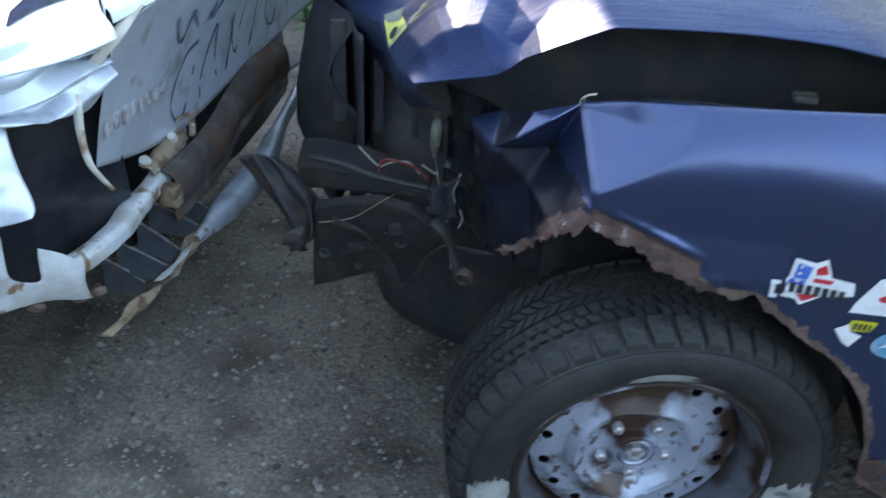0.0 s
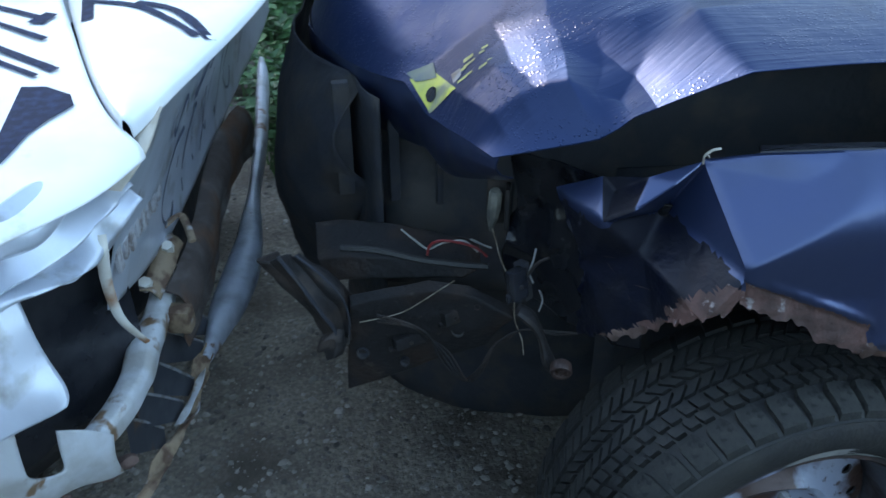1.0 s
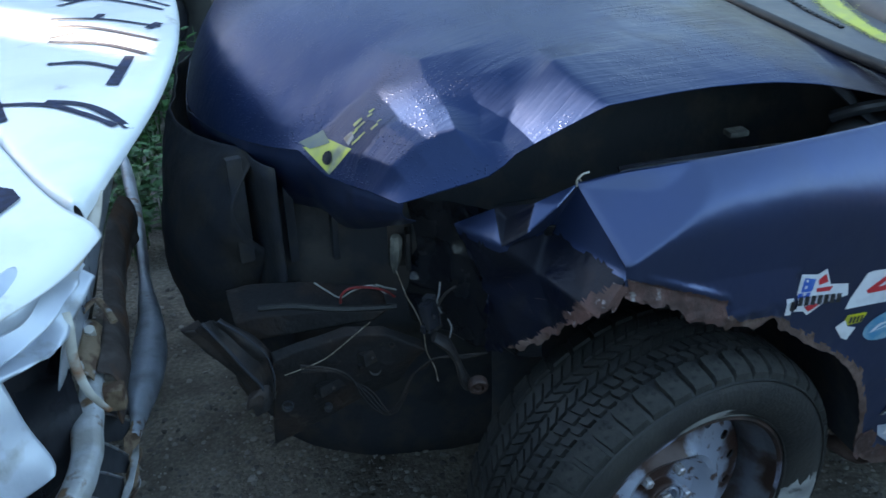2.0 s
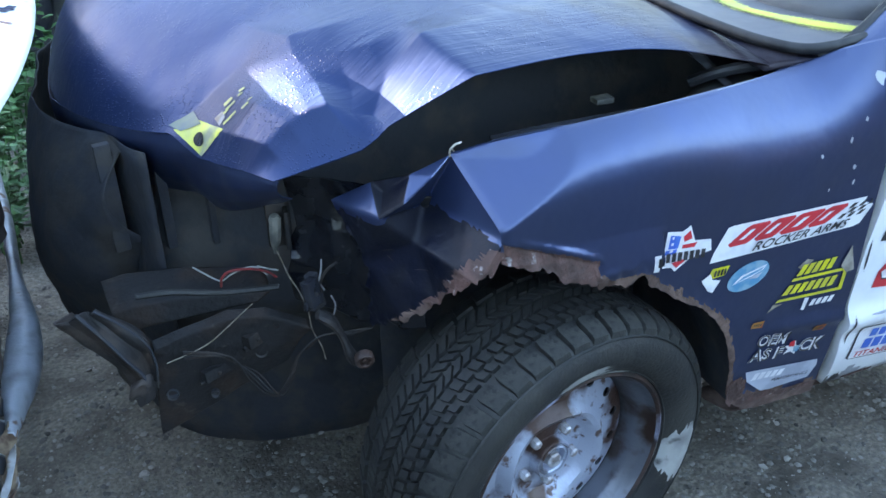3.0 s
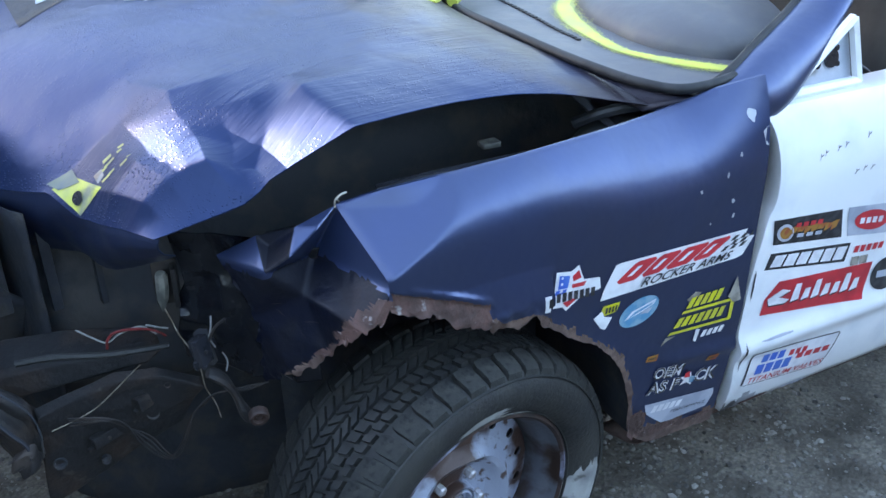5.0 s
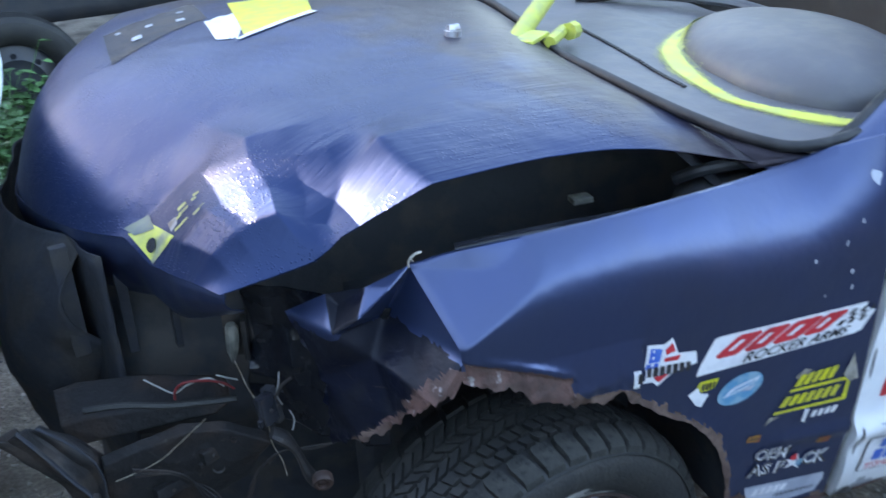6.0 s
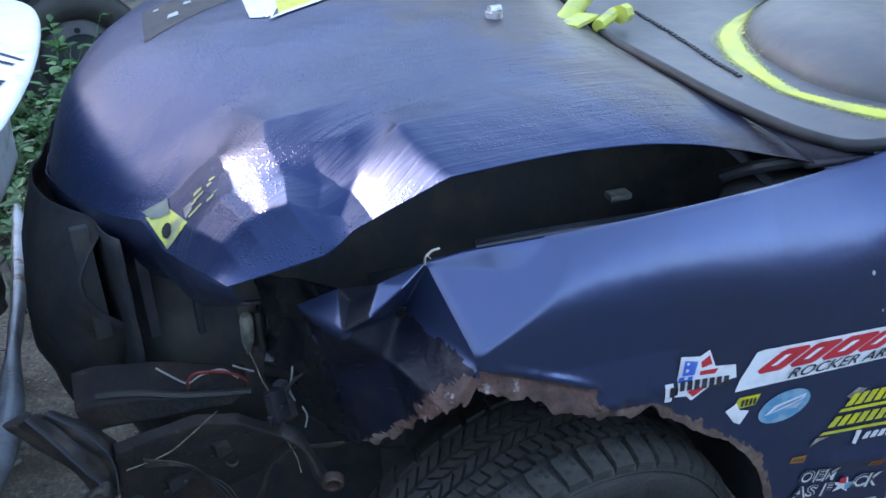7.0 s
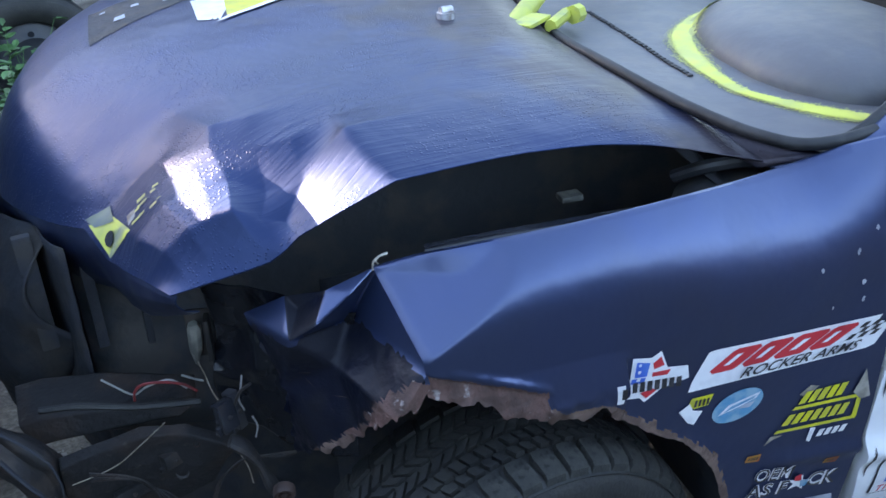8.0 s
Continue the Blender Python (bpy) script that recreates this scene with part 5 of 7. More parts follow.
def build_shell():
    """Far side, roof and tail of the blue car."""
    def K(a, q, z):
        return AXIS * a + INWARD * q + Vector((0, 0, z))
    rows = [[K(a, 1.62 + dq, z) for a in (-0.25, 0.3, 0.9, 1.8, 2.6, 3.2)] for dq, z in ((-0.1, 0.97), (0.0, 0.85), (0.02, 0.6), (-0.02, 0.30))]
    sheet("far_side", rows, [BLUE], CAR, "dark blue far body side", thick=0.003, subdiv=2, rough=0.003)
    rows = [[K(a, q, z) for q in (0.20, 0.5, 0.8, 1.1, 1.38)] for a, z in ((1.08, 1.40), (1.4, 1.43), (1.9, 1.43), (2.3, 1.39))]
    sheet("roof", rows, [BLUE], CAR, "dark blue roof", thick=0.01, subdiv=2)
    for q, q1 in ((0.02, 0.22), (1.55, 1.37)):
        bm = bmesh.new()
        tube(bm, [K(2.75, q, 0.97), K(2.5, (q + q1) / 2, 1.2), K(2.25, q1, 1.4)], 0.04, 8)
        part("rear_pillar", bm, BLUE, CAR, "dark blue rear pillar")
    bm = bmesh.new()
    tube(bm, [K(0.62, 1.52, 0.99), K(0.85, 1.46, 1.2), K(1.1, 1.38, 1.4)], 0.03, 8)
    part("far_pillar", bm, BLUE, CAR, "dark blue far windscreen pillar")
    rows = [[K(a, q, z) for q in (-0.06, 0.4, 0.8, 1.2, 1.62)] for a, z in ((2.5, 0.985), (2.9, 0.99), (3.25, 0.95), (3.3, 0.6), (3.25, 0.3))]
    sheet("trunk", rows, [BLUE], CAR, "dark blue trunk and tail", thick=0.003, subdiv=2, rough=0.003)
    rows = [[K(a, -0.055, z) for a in (1.62, 2.0, 2.6, 3.25)] for z in (0.97, 0.8, 0.6, 0.3)]
    sheet("rear_quarter", rows, [BLUE], CAR, "dark blue rear quarter panel", thick=0.003, subdiv=2, rough=0.003)


build_cowl()
build_shell()


def build_door():
    a = AXIS

    def D(x, z):
        y = -0.128 - 0.2 * (x - 0.55)
        belt = max(0.0, (z - 0.80) / 0.16)
        y += 0.045 * belt ** 2 + 0.03 * max(0.0, (0.45 - z) / 0.14) ** 2
        y -= 0.014 * math.exp(-((z - 0.487) / 0.022) ** 2)
        return Vector((x, y, z))
    bm = bmesh.new()
    g = []
    nu, nv = 60, 60
    front = spline([(0.562, 0, 0.952), (0.578, 0, 0.90), (0.580, 0, 0.80), (0.566, 0, 0.754), (0.556, 0, 0.67), (0.550, 0, 0.574), (0.550, 0, 0.50), (0.556, 0, 0.42), (0.572, 0, 0.318)], 12)
    for i in range(nu + 1):
        u = i / nu
        row = []
        for j in range(nv + 1):
            f = j / nv * (len(front) - 1)
            q = min(int(f), len(front) - 2)
            p = front[q].lerp(front[q + 1], f - q)
            x = p.x + (1.65 - p.x) * u ** 1.6
            z = p.z
            if j == nv:
                z += 0.012 * noise.noise(Vector((x * 25, 1, 0))) * (1 if x < 0.72 else 0.15)
            w = D(x, z)
            w.y += 0.0015 * noise.noise(w * 9)
            row.append(bm.verts.new(w))
        g.append(row)
    for i in range(nu):
        for j in range(nv):
            f = bm.faces.new((g[i][j], g[i][j + 1], g[i + 1][j + 1], g[i + 1][j]))
            c = f.calc_center_median()
            if c.z < 0.345 + 0.03 * noise.noise(c * 22) and c.x < 0.67 + 0.06 * noise.noise(c * 15):
                f.material_index = 1
    # front edge turned in
    prev = None
    for j in range(nv + 1):
        w = bm.verts.new(g[0][j].co + Vector((0.006, 0.045, 0)))
        if prev is not None:
            bm.faces.new((g[0][j - 1], g[0][j], w, prev))
        prev = w
    # belt turned in
    prev = None
    for i in range(nu + 1):
        w = bm.verts.new(g[i][0].co + Vector((0.0, 0.05, 0.004)))
        if prev is not None:
            bm.faces.new((g[i - 1][0], g[i][0], w, prev))
        prev = w
    bmesh.ops.recalc_face_normals(bm, faces=bm.faces)
    door = part("door", bm, [WHITE, SILVER_RUSTY], CAR, "white driver's door covered in worn stickers", smooth=45)
    so = door.modifiers.new("thickness", 'SOLIDIFY')
    so.thickness, so.offset = 0.002, 0.0
    # mirror triangle with its frame
    bm = bmesh.new()
    A, B, C = D(0.625, 0.962) + Vector((0, 0.012, 0)), Vector((0.785, -0.095, 1.072)), D(0.80, 0.962) + Vector((0, 0.012, 0))
    for p, q in ((A, B), (B, C), (C, A)):
        tube(bm, [p, q], 0.010, 6)
    part("mirror_frame", bm, WHITE, door, "white window frame corner")
    bm = bmesh.new()
    n = 14
    A2, B2, C2 = (v + Vector((0, 0.012, 0)) for v in (A, B, C))
    grid = [[bm.verts.new(A2.lerp(B2, i / n).lerp(C2.lerp(B2, i / n), j / n)) for j in range(n + 1)] for i in range(n)]
    for i in range(n - 1):
        for j in range(n):
            bm.faces.new((grid[i][j], grid[i][j + 1], grid[i + 1][j + 1], grid[i + 1][j]))
    plate = part("mirror_plate", bm, SILVER, door, "silver mirror mounting plate with holes")
    so = plate.modifiers.new("thickness", 'SOLIDIFY')
    so.thickness = 0.003
    for f, gg, r in ((0.40, 0.55, 0.017), (0.33, 0.30, 0.007), (0.55, 0.60, 0.005), (0.30, 0.72, 0.005), (0.16, 0.2, 0.005)):
        p = A2.lerp(B2, f).lerp(C2.lerp(B2, f), gg)
        nn = (B2 - A2).cross(C2 - A2).normalized()
        if nn.y > 0:
            nn = -nn
        bm = bmesh.new()
        bmesh.ops.create_cone(bm, cap_ends=True, segments=18, radius1=r, radius2=r, depth=0.003, matrix=Matrix.Translation(p + nn * 0.0022) @ nn.to_track_quat('Z', 'Y').to_matrix().to_4x4())
        part("plate_hole", bm, BLACK_PLASTIC, plate, "dark bolt hole")
    # sill below the doors and the dark gap strip behind the fender edge
    rows = [[Vector((x, -0.09 - 0.2 * (x - 0.55) + d, z)) for x in (0.40, 0.57, 0.9, 1.3, 1.7)] for d, z in ((0.0, 0.34), (0.0, 0.30), (0.03, 0.268), (0.12, 0.262))]
    sheet("sill", rows, [RUST, BLACK_METAL], CAR, "rusty rocker sill", thick=0.003, subdiv=2, rough=0.004)
    rows = [[Vector((x, -0.06 - 0.2 * (x - 0.55), z)) for x in (0.50, 0.56, 0.63)] for z in (0.95, 0.7, 0.5, 0.3)]
    sheet("hinge_post", rows, [BLACK_METAL], CAR, "black door hinge post in the gap", thick=0.004, subdiv=1)
    return door


DOOR = build_door()


# ---------------------------------------------------------------- stickers


TREES = {"fender": surface(FENDER), "door": surface(DOOR)}


class Sticker:
    """A decal: flat shapes drawn in a unit square, laid on the panel between four corners given as (x, z):
    lower left, upper left, upper right, lower right."""

    def __init__(self, corners):
        self.q = [Vector(c) for c in corners]
        self.bm = bmesh.new()
        self.mats = []

    def idx(self, m):
        if m not in self.mats:
            self.mats.append(m)
        return self.mats.index(m)

    def poly(self, pts, m, lift=1):
        flat_poly(self.bm, pts, self.idx(m), lift)
        return self

    def plate(self, pts, m, lift=0):
        """A larger shape, cut finely enough to follow the panel."""
        b = bmesh.new()
        vs = [b.verts.new((p[0], p[1], lift)) for p in pts]
        f = b.faces.new(vs)
        for x in [k / 10 for k in range(1, 10)]:
            bmesh.ops.bisect_plane(b, geom=list(b.verts) + list(b.edges) + list(b.faces), plane_co=(x, 0, 0), plane_no=(1, 0, 0))
        for y in [k / 6 for k in range(1, 6)]:
            bmesh.ops.bisect_plane(b, geom=list(b.verts) + list(b.edges) + list(b.faces), plane_co=(0, y, 0), plane_no=(0, 1, 0))
        add_bm(self.bm, b, Matrix.Identity(4), self.idx(m))
        return self

    def text(self, body, x, y, w, h, m, lift=2, shear=0.0, bold=0.0):
        b = text_bm(body, 1.0, shear, bold)
        xs, ys = [v.co.x for v in b.verts], [v.co.y for v in b.verts]
        sx, sy = w / (max(xs) - min(xs)), h / (max(ys) - min(ys))
        mt = Matrix.Translation((x, y, lift)) @ Matrix.Diagonal((sx, sy, 1, 1)) @ Matrix.Translation((-min(xs), -min(ys), 0))
        add_bm(self.bm, b, mt, self.idx(m))
        return self

    def blocks(self, x, y, w, h, n, m, lift=2, slant=0.12, gap=0.12):
        """A row of slanted blocks in place of a maker's lettering."""
        s = w / n
        for k in range(n):
            x0, x1 = x + s * k, x + s * (k + 1 - gap)
            self.poly([(x0, y), (x0 + slant * h, y + h), (x1 + slant * h, y + h), (x1, y)], m, lift)
        return self

    def place(self, name, tree, parent, label):
        a, b, c, d = self.q
        for v in self.bm.verts:
            u, w = v.co.x, v.co.y
            p = (a * (1 - u) + d * u) * (1 - w) + (b * (1 - u) + c * u) * w
            hit = TREES[tree].ray_cast(Vector((p.x, -1, p.y)), Vector((0, 1, 0)))
            y = hit[0].y if hit[0] is not None else -0.07
            v.co = Vector((p.x, y - 0.0022 - 0.0007 * v.co.z, p.y))
        for f in self.bm.faces:
            f.normal_update()
            if f.normal.y > 0:
                f.normal_flip()
        return finish(name, self.bm, self.mats, parent, label, smooth=0)


def ellipse(cx, cy, rx, ry, n=28):
    return [(cx + rx * math.cos(2 * math.pi * k / n), cy + ry * math.sin(2 * math.pi * k / n)) for k in range(n)]


def star(cx, cy, r, sx=1.0, sy=1.0, turn=90):
    return [(cx + sx * (r if k % 2 == 0 else r * 0.42) * math.cos(radians(turn + 36 * k)), cy + sy * (r if k % 2 == 0 else r * 0.42) * math.sin(radians(turn + 36 * k))) for k in range(10)]


GLINT_STROKES = [(-0.255, 0.742, -0.251, 0.722, 0.0012), (-0.246, 0.764, -0.238, 0.752, 0.0008), (-0.254, 0.774, -0.238, 0.775, 0.0008), (-0.222, 0.748, -0.200, 0.752, 0.0007), (-0.174, 0.828, -0.160, 0.812, 0.0006), (-0.228, 0.733, -0.224, 0.724, 0.0009)]


def build_stickers():
    F, Dn = FENDER, DOOR
    # large white parallelogram with red blocks, a checker corner and a black line of words
    k = Sticker([(0.214, 0.700), (0.230, 0.764), (0.546, 0.760), (0.520, 0.707)])
    k.plate([(0, 0.02), (0.0, 0.30), (0.03, 0.97), (0.06, 1), (1, 1), (0.99, 0.95), (0.97, 0.06), (0.93, 0)], S_WHITE)
    for q, wide in enumerate((0.92, 0.92, 1.12, 0.90)):
        x, w, h, y = 0.070 + (0.0, 0.158, 0.316, 0.500)[q], 0.150 * wide, 0.54, 0.38
        lean = 0.16 * h
        k.poly([(x + 0.02, y), (x, y + 0.09), (x + lean - 0.006, y + h - 0.06), (x + lean + 0.02, y + h), (x + lean + w - 0.012, y + h), (x + lean + w, y + h - 0.08), (x + w, y + 0.06), (x + w - 0.02, y)], S_RED, 1)
        k.poly([(x + 0.062 * wide, y + 0.16), (x + 0.074 * wide + 0.04, y + 0.40), (x + 0.106 * wide + 0.04, y + 0.40), (x + 0.094 * wide, y + 0.16)], S_WHITE, 2)
    for r in range(3):
        for c in range(5):
            if (r + c) % 2 == 0:
                x, y = 0.765 + 0.032 * c + 0.02 * r, 0.42 + 0.15 * r
                k.poly([(x, y), (x + 0.02, y + 0.15), (x + 0.052, y + 0.15), (x + 0.032, y)], S_BLACK, 1)
    k.text("ROCKER ARMS", 0.245, 0.09, 0.62, 0.27, S_BLACK, 3, 0.25, 0.012)
    k.place("sticker", "fender", F, "white parallelogram sticker with red blocks and black words ROCKER ARMS")
    # star-and-stripes sticker
    k = Sticker([(0.100, 0.700), (0.100, 0.782), (0.212, 0.772), (0.214, 0.690)])
    k.plate([(0.02, 0.22), (0.0, 0.58), (0.22, 0.60), (0.24, 1.0), (0.48, 0.97), (0.60, 1.08), (0.70, 0.74), (0.97, 0.72), (1.0, 0.46), (0.64, 0.33), (0.43, 0.10), (0.36, 0.20)], S_WHITE)
    k.poly([(0.27, 0.62), (0.29, 0.92), (0.46, 0.88), (0.43, 0.62)], S_BLUE, 1).poly([(0.22, 0.50), (0.24, 0.60), (0.42, 0.60), (0.40, 0.50)], S_BLUE, 1)
    k.poly([(0.50, 0.86), (0.60, 0.98), (0.65, 0.80), (0.52, 0.74)], S_RED, 1).poly([(0.50, 0.68), (0.74, 0.70), (0.70, 0.60), (0.50, 0.60)], S_RED, 1).poly([(0.36, 0.30), (0.44, 0.18), (0.58, 0.32), (0.52, 0.36)], S_RED, 1)
    for w in (0.55, 0.70, 0.83):
        k.poly([(0.29 + 0.1 * (w - .55), w), (0.31, w + 0.06), (0.35, w + 0.05), (0.34, w)], S_WHITE, 2)
    k.blocks(0.06, 0.33, 0.86, 0.20, 9, S_BLACK, 2, 0.0, 0.30)
    k.place("sticker", "fender", F, "white star-shaped sticker with blue, red and black blocks")
    # torn white and yellow scrap
    k = Sticker([(0.204, 0.642), (0.204, 0.690), (0.256, 0.690), (0.256, 0.642)])
    k.poly([(0.0, 0.60), (0.30, 0.82), (0.42, 0.55), (0.72, 0.45), (0.5, 0.0), (0.3, 0.12)], S_WHITE, 1).poly([(0.28, 0.78), (0.36, 0.98), (1.0, 0.98), (0.88, 0.62), (0.44, 0.58)], S_YELLOW, 0)
    k.blocks(0.42, 0.66, 0.48, 0.24, 4, S_BLACK, 2, 0.1, 0.4)
    k.place("sticker", "fender", F, "torn white and yellow sticker scrap")
    # teal oval
    k = Sticker([(0.257, 0.622), (0.259, 0.680), (0.338, 0.692), (0.337, 0.634)])
    k.plate(ellipse(0.5, 0.5, 0.5, 0.46), S_TEAL).poly([(0.12, 0.40), (0.30, 0.62), (0.92, 0.70), (0.86, 0.56), (0.55, 0.46)], S_WHITE, 1).poly([(0.2, 0.44), (0.36, 0.57), (0.84, 0.65), (0.78, 0.57)], S_TEAL, 2).poly([(0.52, 0.40), (0.60, 0.48), (0.84, 0.46), (0.74, 0.32)], S_GREY, 1)
    k.place("sticker", "fender", F, "faded teal oval sticker with white flashes")
    # yellow lettering remains with a frame
    k = Sticker([(0.362, 0.575), (0.392, 0.665), (0.522, 0.668), (0.515, 0.565)])
    k.blocks(0.14, 0.62, 0.56, 0.22, 5, S_YELLOW, 1, 0.2, 0.25).poly([(0.10, 0.52), (0.12, 0.58), (0.95, 0.56), (0.95, 0.50)], S_YELLOW, 1)
    k.blocks(0.06, 0.24, 0.76, 0.20, 7, S_YELLOW, 1, 0.2, 0.28).poly([(0.02, 0.10), (0.04, 0.16), (0.96, 0.16), (0.96, 0.10)], S_YELLOW, 1).poly([(0.91, 0.12), (0.90, 0.72), (0.95, 0.72), (0.97, 0.12)], S_YELLOW, 1)
    k.poly([(-0.02, -0.12), (0.0, 0.06), (0.14, 0.05), (0.04, -0.02)], S_TAN, 1).poly([(0.1, 0.82), (0.2, 0.95), (0.32, 0.90), (0.22, 0.70)], S_TAN, 0)
    k.poly([(0.82, 0.62), (0.90, 1.0), (1.06, 0.48), (0.94, 0.46)], S_TAN, 2)
    k.place("sticker", "fender", F, "torn yellow lettering sticker with a peeling corner")
    # small white mark
    k = Sticker([(0.43, 0.550), (0.43, 0.580), (0.502, 0.576), (0.502, 0.546)])
    k.poly([(0, 0.1), (0.03, 0.95), (0.16, 0.9), (0.10, 0.0)], S_WHITE, 1).blocks(0.22, 0.25, 0.74, 0.45, 4, S_WHITE, 1, 0.15, 0.3)
    k.place("sticker", "fender", F, "small white sticker")
    for x, z in ((0.329, 0.545), (0.476, 0.497)):
        k = Sticker([(x, z - 0.006), (x + 0.003, z + 0.005), (x + 0.027, z + 0.004), (x + 0.025, z - 0.011)])
        k.poly([(0, 0), (0, 1), (1, 1), (1, 0)], S_ORANGE, 0).blocks(0.12, 0.3, 0.76, 0.4, 4, S_BLACK, 1, 0.1, 0.4)
        k.place("sticker", "fender", F, "small amber sticker")
    # outlined words with a star
    k = Sticker([(0.346, 0.450), (0.344, 0.523), (0.516, 0.497), (0.518, 0.424)])
    for bold, m, lift in ((0.05, S_WHITE, 1), (0.0, S_BLACK, 2)):
        k.text("OEM", 0.06, 0.53, 0.40, 0.40, m, lift, 0.15, bold)
        k.text("AS F", 0.0, 0.06, 0.46, 0.40, m, lift, 0.15, bold)
        k.text("CK", 0.66, 0.16, 0.32, 0.44, m, lift, 0.15, bold)
    k.poly(star(0.56, 0.34, 0.23, 0.62, 1.1, 80), S_WHITE, 2).poly([(0.50, 0.55), (0.56, 0.62), (0.58, 0.40), (0.50, 0.42)], S_RED, 3).poly([(0.58, 0.20), (0.57, 0.42), (0.66, 0.40), (0.64, 0.22)], S_TEAL, 3)
    k.place("sticker", "fender", F, "black words outlined in white with a red and blue star")
    # grey trapezium
    k = Sticker([(0.352, 0.362), (0.352, 0.432), (0.524, 0.406), (0.526, 0.352)])
    k.plate([(0.0, 0.95), (0.98, 1.0), (1.0, 0.72), (0.93, 0.18), (0.42, 0.05), (0.3, 0.08), (0.05, 0.6)], S_GREY).blocks(0.10, 0.60, 0.42, 0.25, 5, S_WHITE, 1, 0.15, 0.25)
    k.text("PERFORMANCE", 0.40, 0.38, 0.50, 0.13, S_BLACK, 1, 0.2)
    k.place("sticker", "fender", F, "scratched grey trapezium sticker with the word PERFORMANCE")

    # door stickers
    k = Sticker([(0.588, 0.706), (0.580, 0.757), (0.754, 0.739), (0.769, 0.677)])
    k.plate([(0, 0), (0, 1), (1, 1), (1, 0)], S_BLACK)
    for q in range(7):
        x = 0.22 + 0.1 * q
        k.poly([(x, 0.35 + 0.08 * math.sin(q * 2)), (x + 0.03, 0.62), (x + 0.14, 0.68 - 0.05 * (q % 3)), (x + 0.09, 0.42)], S_ORANGE, 1)
    k.poly(ellipse(0.16, 0.45, 0.12, 0.35, 16), S_GREY, 1).poly(ellipse(0.16, 0.45, 0.08, 0.24, 16), S_ORANGE, 2).blocks(0.30, 0.62, 0.42, 0.16, 4, S_RED, 2, 0.1, 0.3).blocks(0.32, 0.22, 0.40, 0.14, 3, S_GREY, 2, 0.1, 0.3)
    k.place("sticker", "door", Dn, "black sticker with an orange flame pattern")
    k = Sticker([(0.580, 0.656), (0.582, 0.689), (0.800, 0.657), (0.800, 0.616)])
    k.plate([(0, 0), (0.03, 1), (1, 1), (0.97, 0)], S_BLACK).blocks(0.05, 0.15, 0.90, 0.70, 6, S_WHITE, 1, 0.06, 0.16)
    k.place("sticker", "door", Dn, "black sticker with white slanted blocks")
    k = Sticker([(0.592, 0.553), (0.590, 0.625), (0.880, 0.594), (0.876, 0.510)])
    k.plate([(0, 0.02), (0.02, 0.5), (0.12, 0.98), (1, 1), (0.98, 0)], S_RED)
    for off, m, lift in ((-0.05, S_BLACK, 1), (0.0, S_WHITE, 2)):
        k.poly([(0.06, 0.30 + off), (0.04, 0.5 + off), (0.16, 0.74 + off), (0.24, 0.66 + off), (0.14, 0.5 + off), (0.24, 0.40 + off), (0.2, 0.3 + off)], m, lift)
        for q in range(7):
            x = 0.25 + 0.095 * q
            up = 0.30 if q in (0, 2, 5) else 0.12
            k.poly([(x, 0.30 + off), (x + 0.03, 0.52 + up + off), (x + 0.08, 0.52 + up + off), (x + 0.075, 0.36 + off)], m, lift)
    k.place("sticker", "door", Dn, "red sticker with white script shapes")
    k = Sticker([(0.584, 0.387), (0.585, 0.470), (0.838, 0.443), (0.829, 0.355)])
    k.plate([(0.03, 0), (0.0, 0.06), (0.02, 0.97), (0.05, 1), (0.98, 1), (1.0, 0.95), (0.96, 0.04), (0.94, 0)], S_BLACK).plate([(0.02, 0.03), (0.03, 0.97), (0.98, 0.97), (0.94, 0.03)], S_WHITE, 1)
    k.blocks(0.14, 0.66, 0.26, 0.22, 3, S_BLUE, 2, 0.05, 0.2).blocks(0.10, 0.32, 0.40, 0.28, 4, S_BLUE, 2, 0.05, 0.18).blocks(0.44, 0.66, 0.22, 0.16, 3, S_RED, 2, 0.05, 0.3).blocks(0.54, 0.50, 0.40, 0.16, 4, S_RED, 2, 0.05, 0.25)
    k.text("TITANIUM VALVES", 0.06, 0.07, 0.88, 0.17, S_RED, 2, 0.2, 0.01)
    k.place("sticker", "door", Dn, "white framed sticker with blue blocks and red words TITANIUM VALVES")
    k = Sticker([(0.784, 0.675), (0.771, 0.738), (0.895, 0.722), (0.90, 0.655)])
    k.plate([(0, 0), (0, 1), (1, 1), (1, 0)], S_GREY).poly(ellipse(0.55, 0.5, 0.40, 0.34), S_RED, 1).blocks(0.26, 0.40, 0.56, 0.2, 4, S_WHITE, 2, 0.1, 0.3)
    k.place("sticker", "door", Dn, "grey sticker with a red oval")
    k = Sticker([(0.812, 0.60), (0.812, 0.648), (0.91, 0.636), (0.91, 0.588)])
    k.blocks(0.0, 0.66, 0.9, 0.3, 5, S_RED, 1, 0.1, 0.3).blocks(0.0, 0.06, 0.5, 0.4, 2, S_TAN, 1, 0.0, 0.1)
    k.place("sticker", "door", Dn, "small red and tan sticker scraps")
    k = Sticker([(0.885, 0.52), (0.885, 0.60), (0.97, 0.59), (0.97, 0.51)])
    k.plate(ellipse(0.5, 0.5, 0.5, 0.48), S_BLACK).poly([(0.2, 0.4), (0.2, 0.6), (0.8, 0.6), (0.8, 0.4)], S_GREY, 1)
    k.place("sticker", "door", Dn, "black oval sticker")
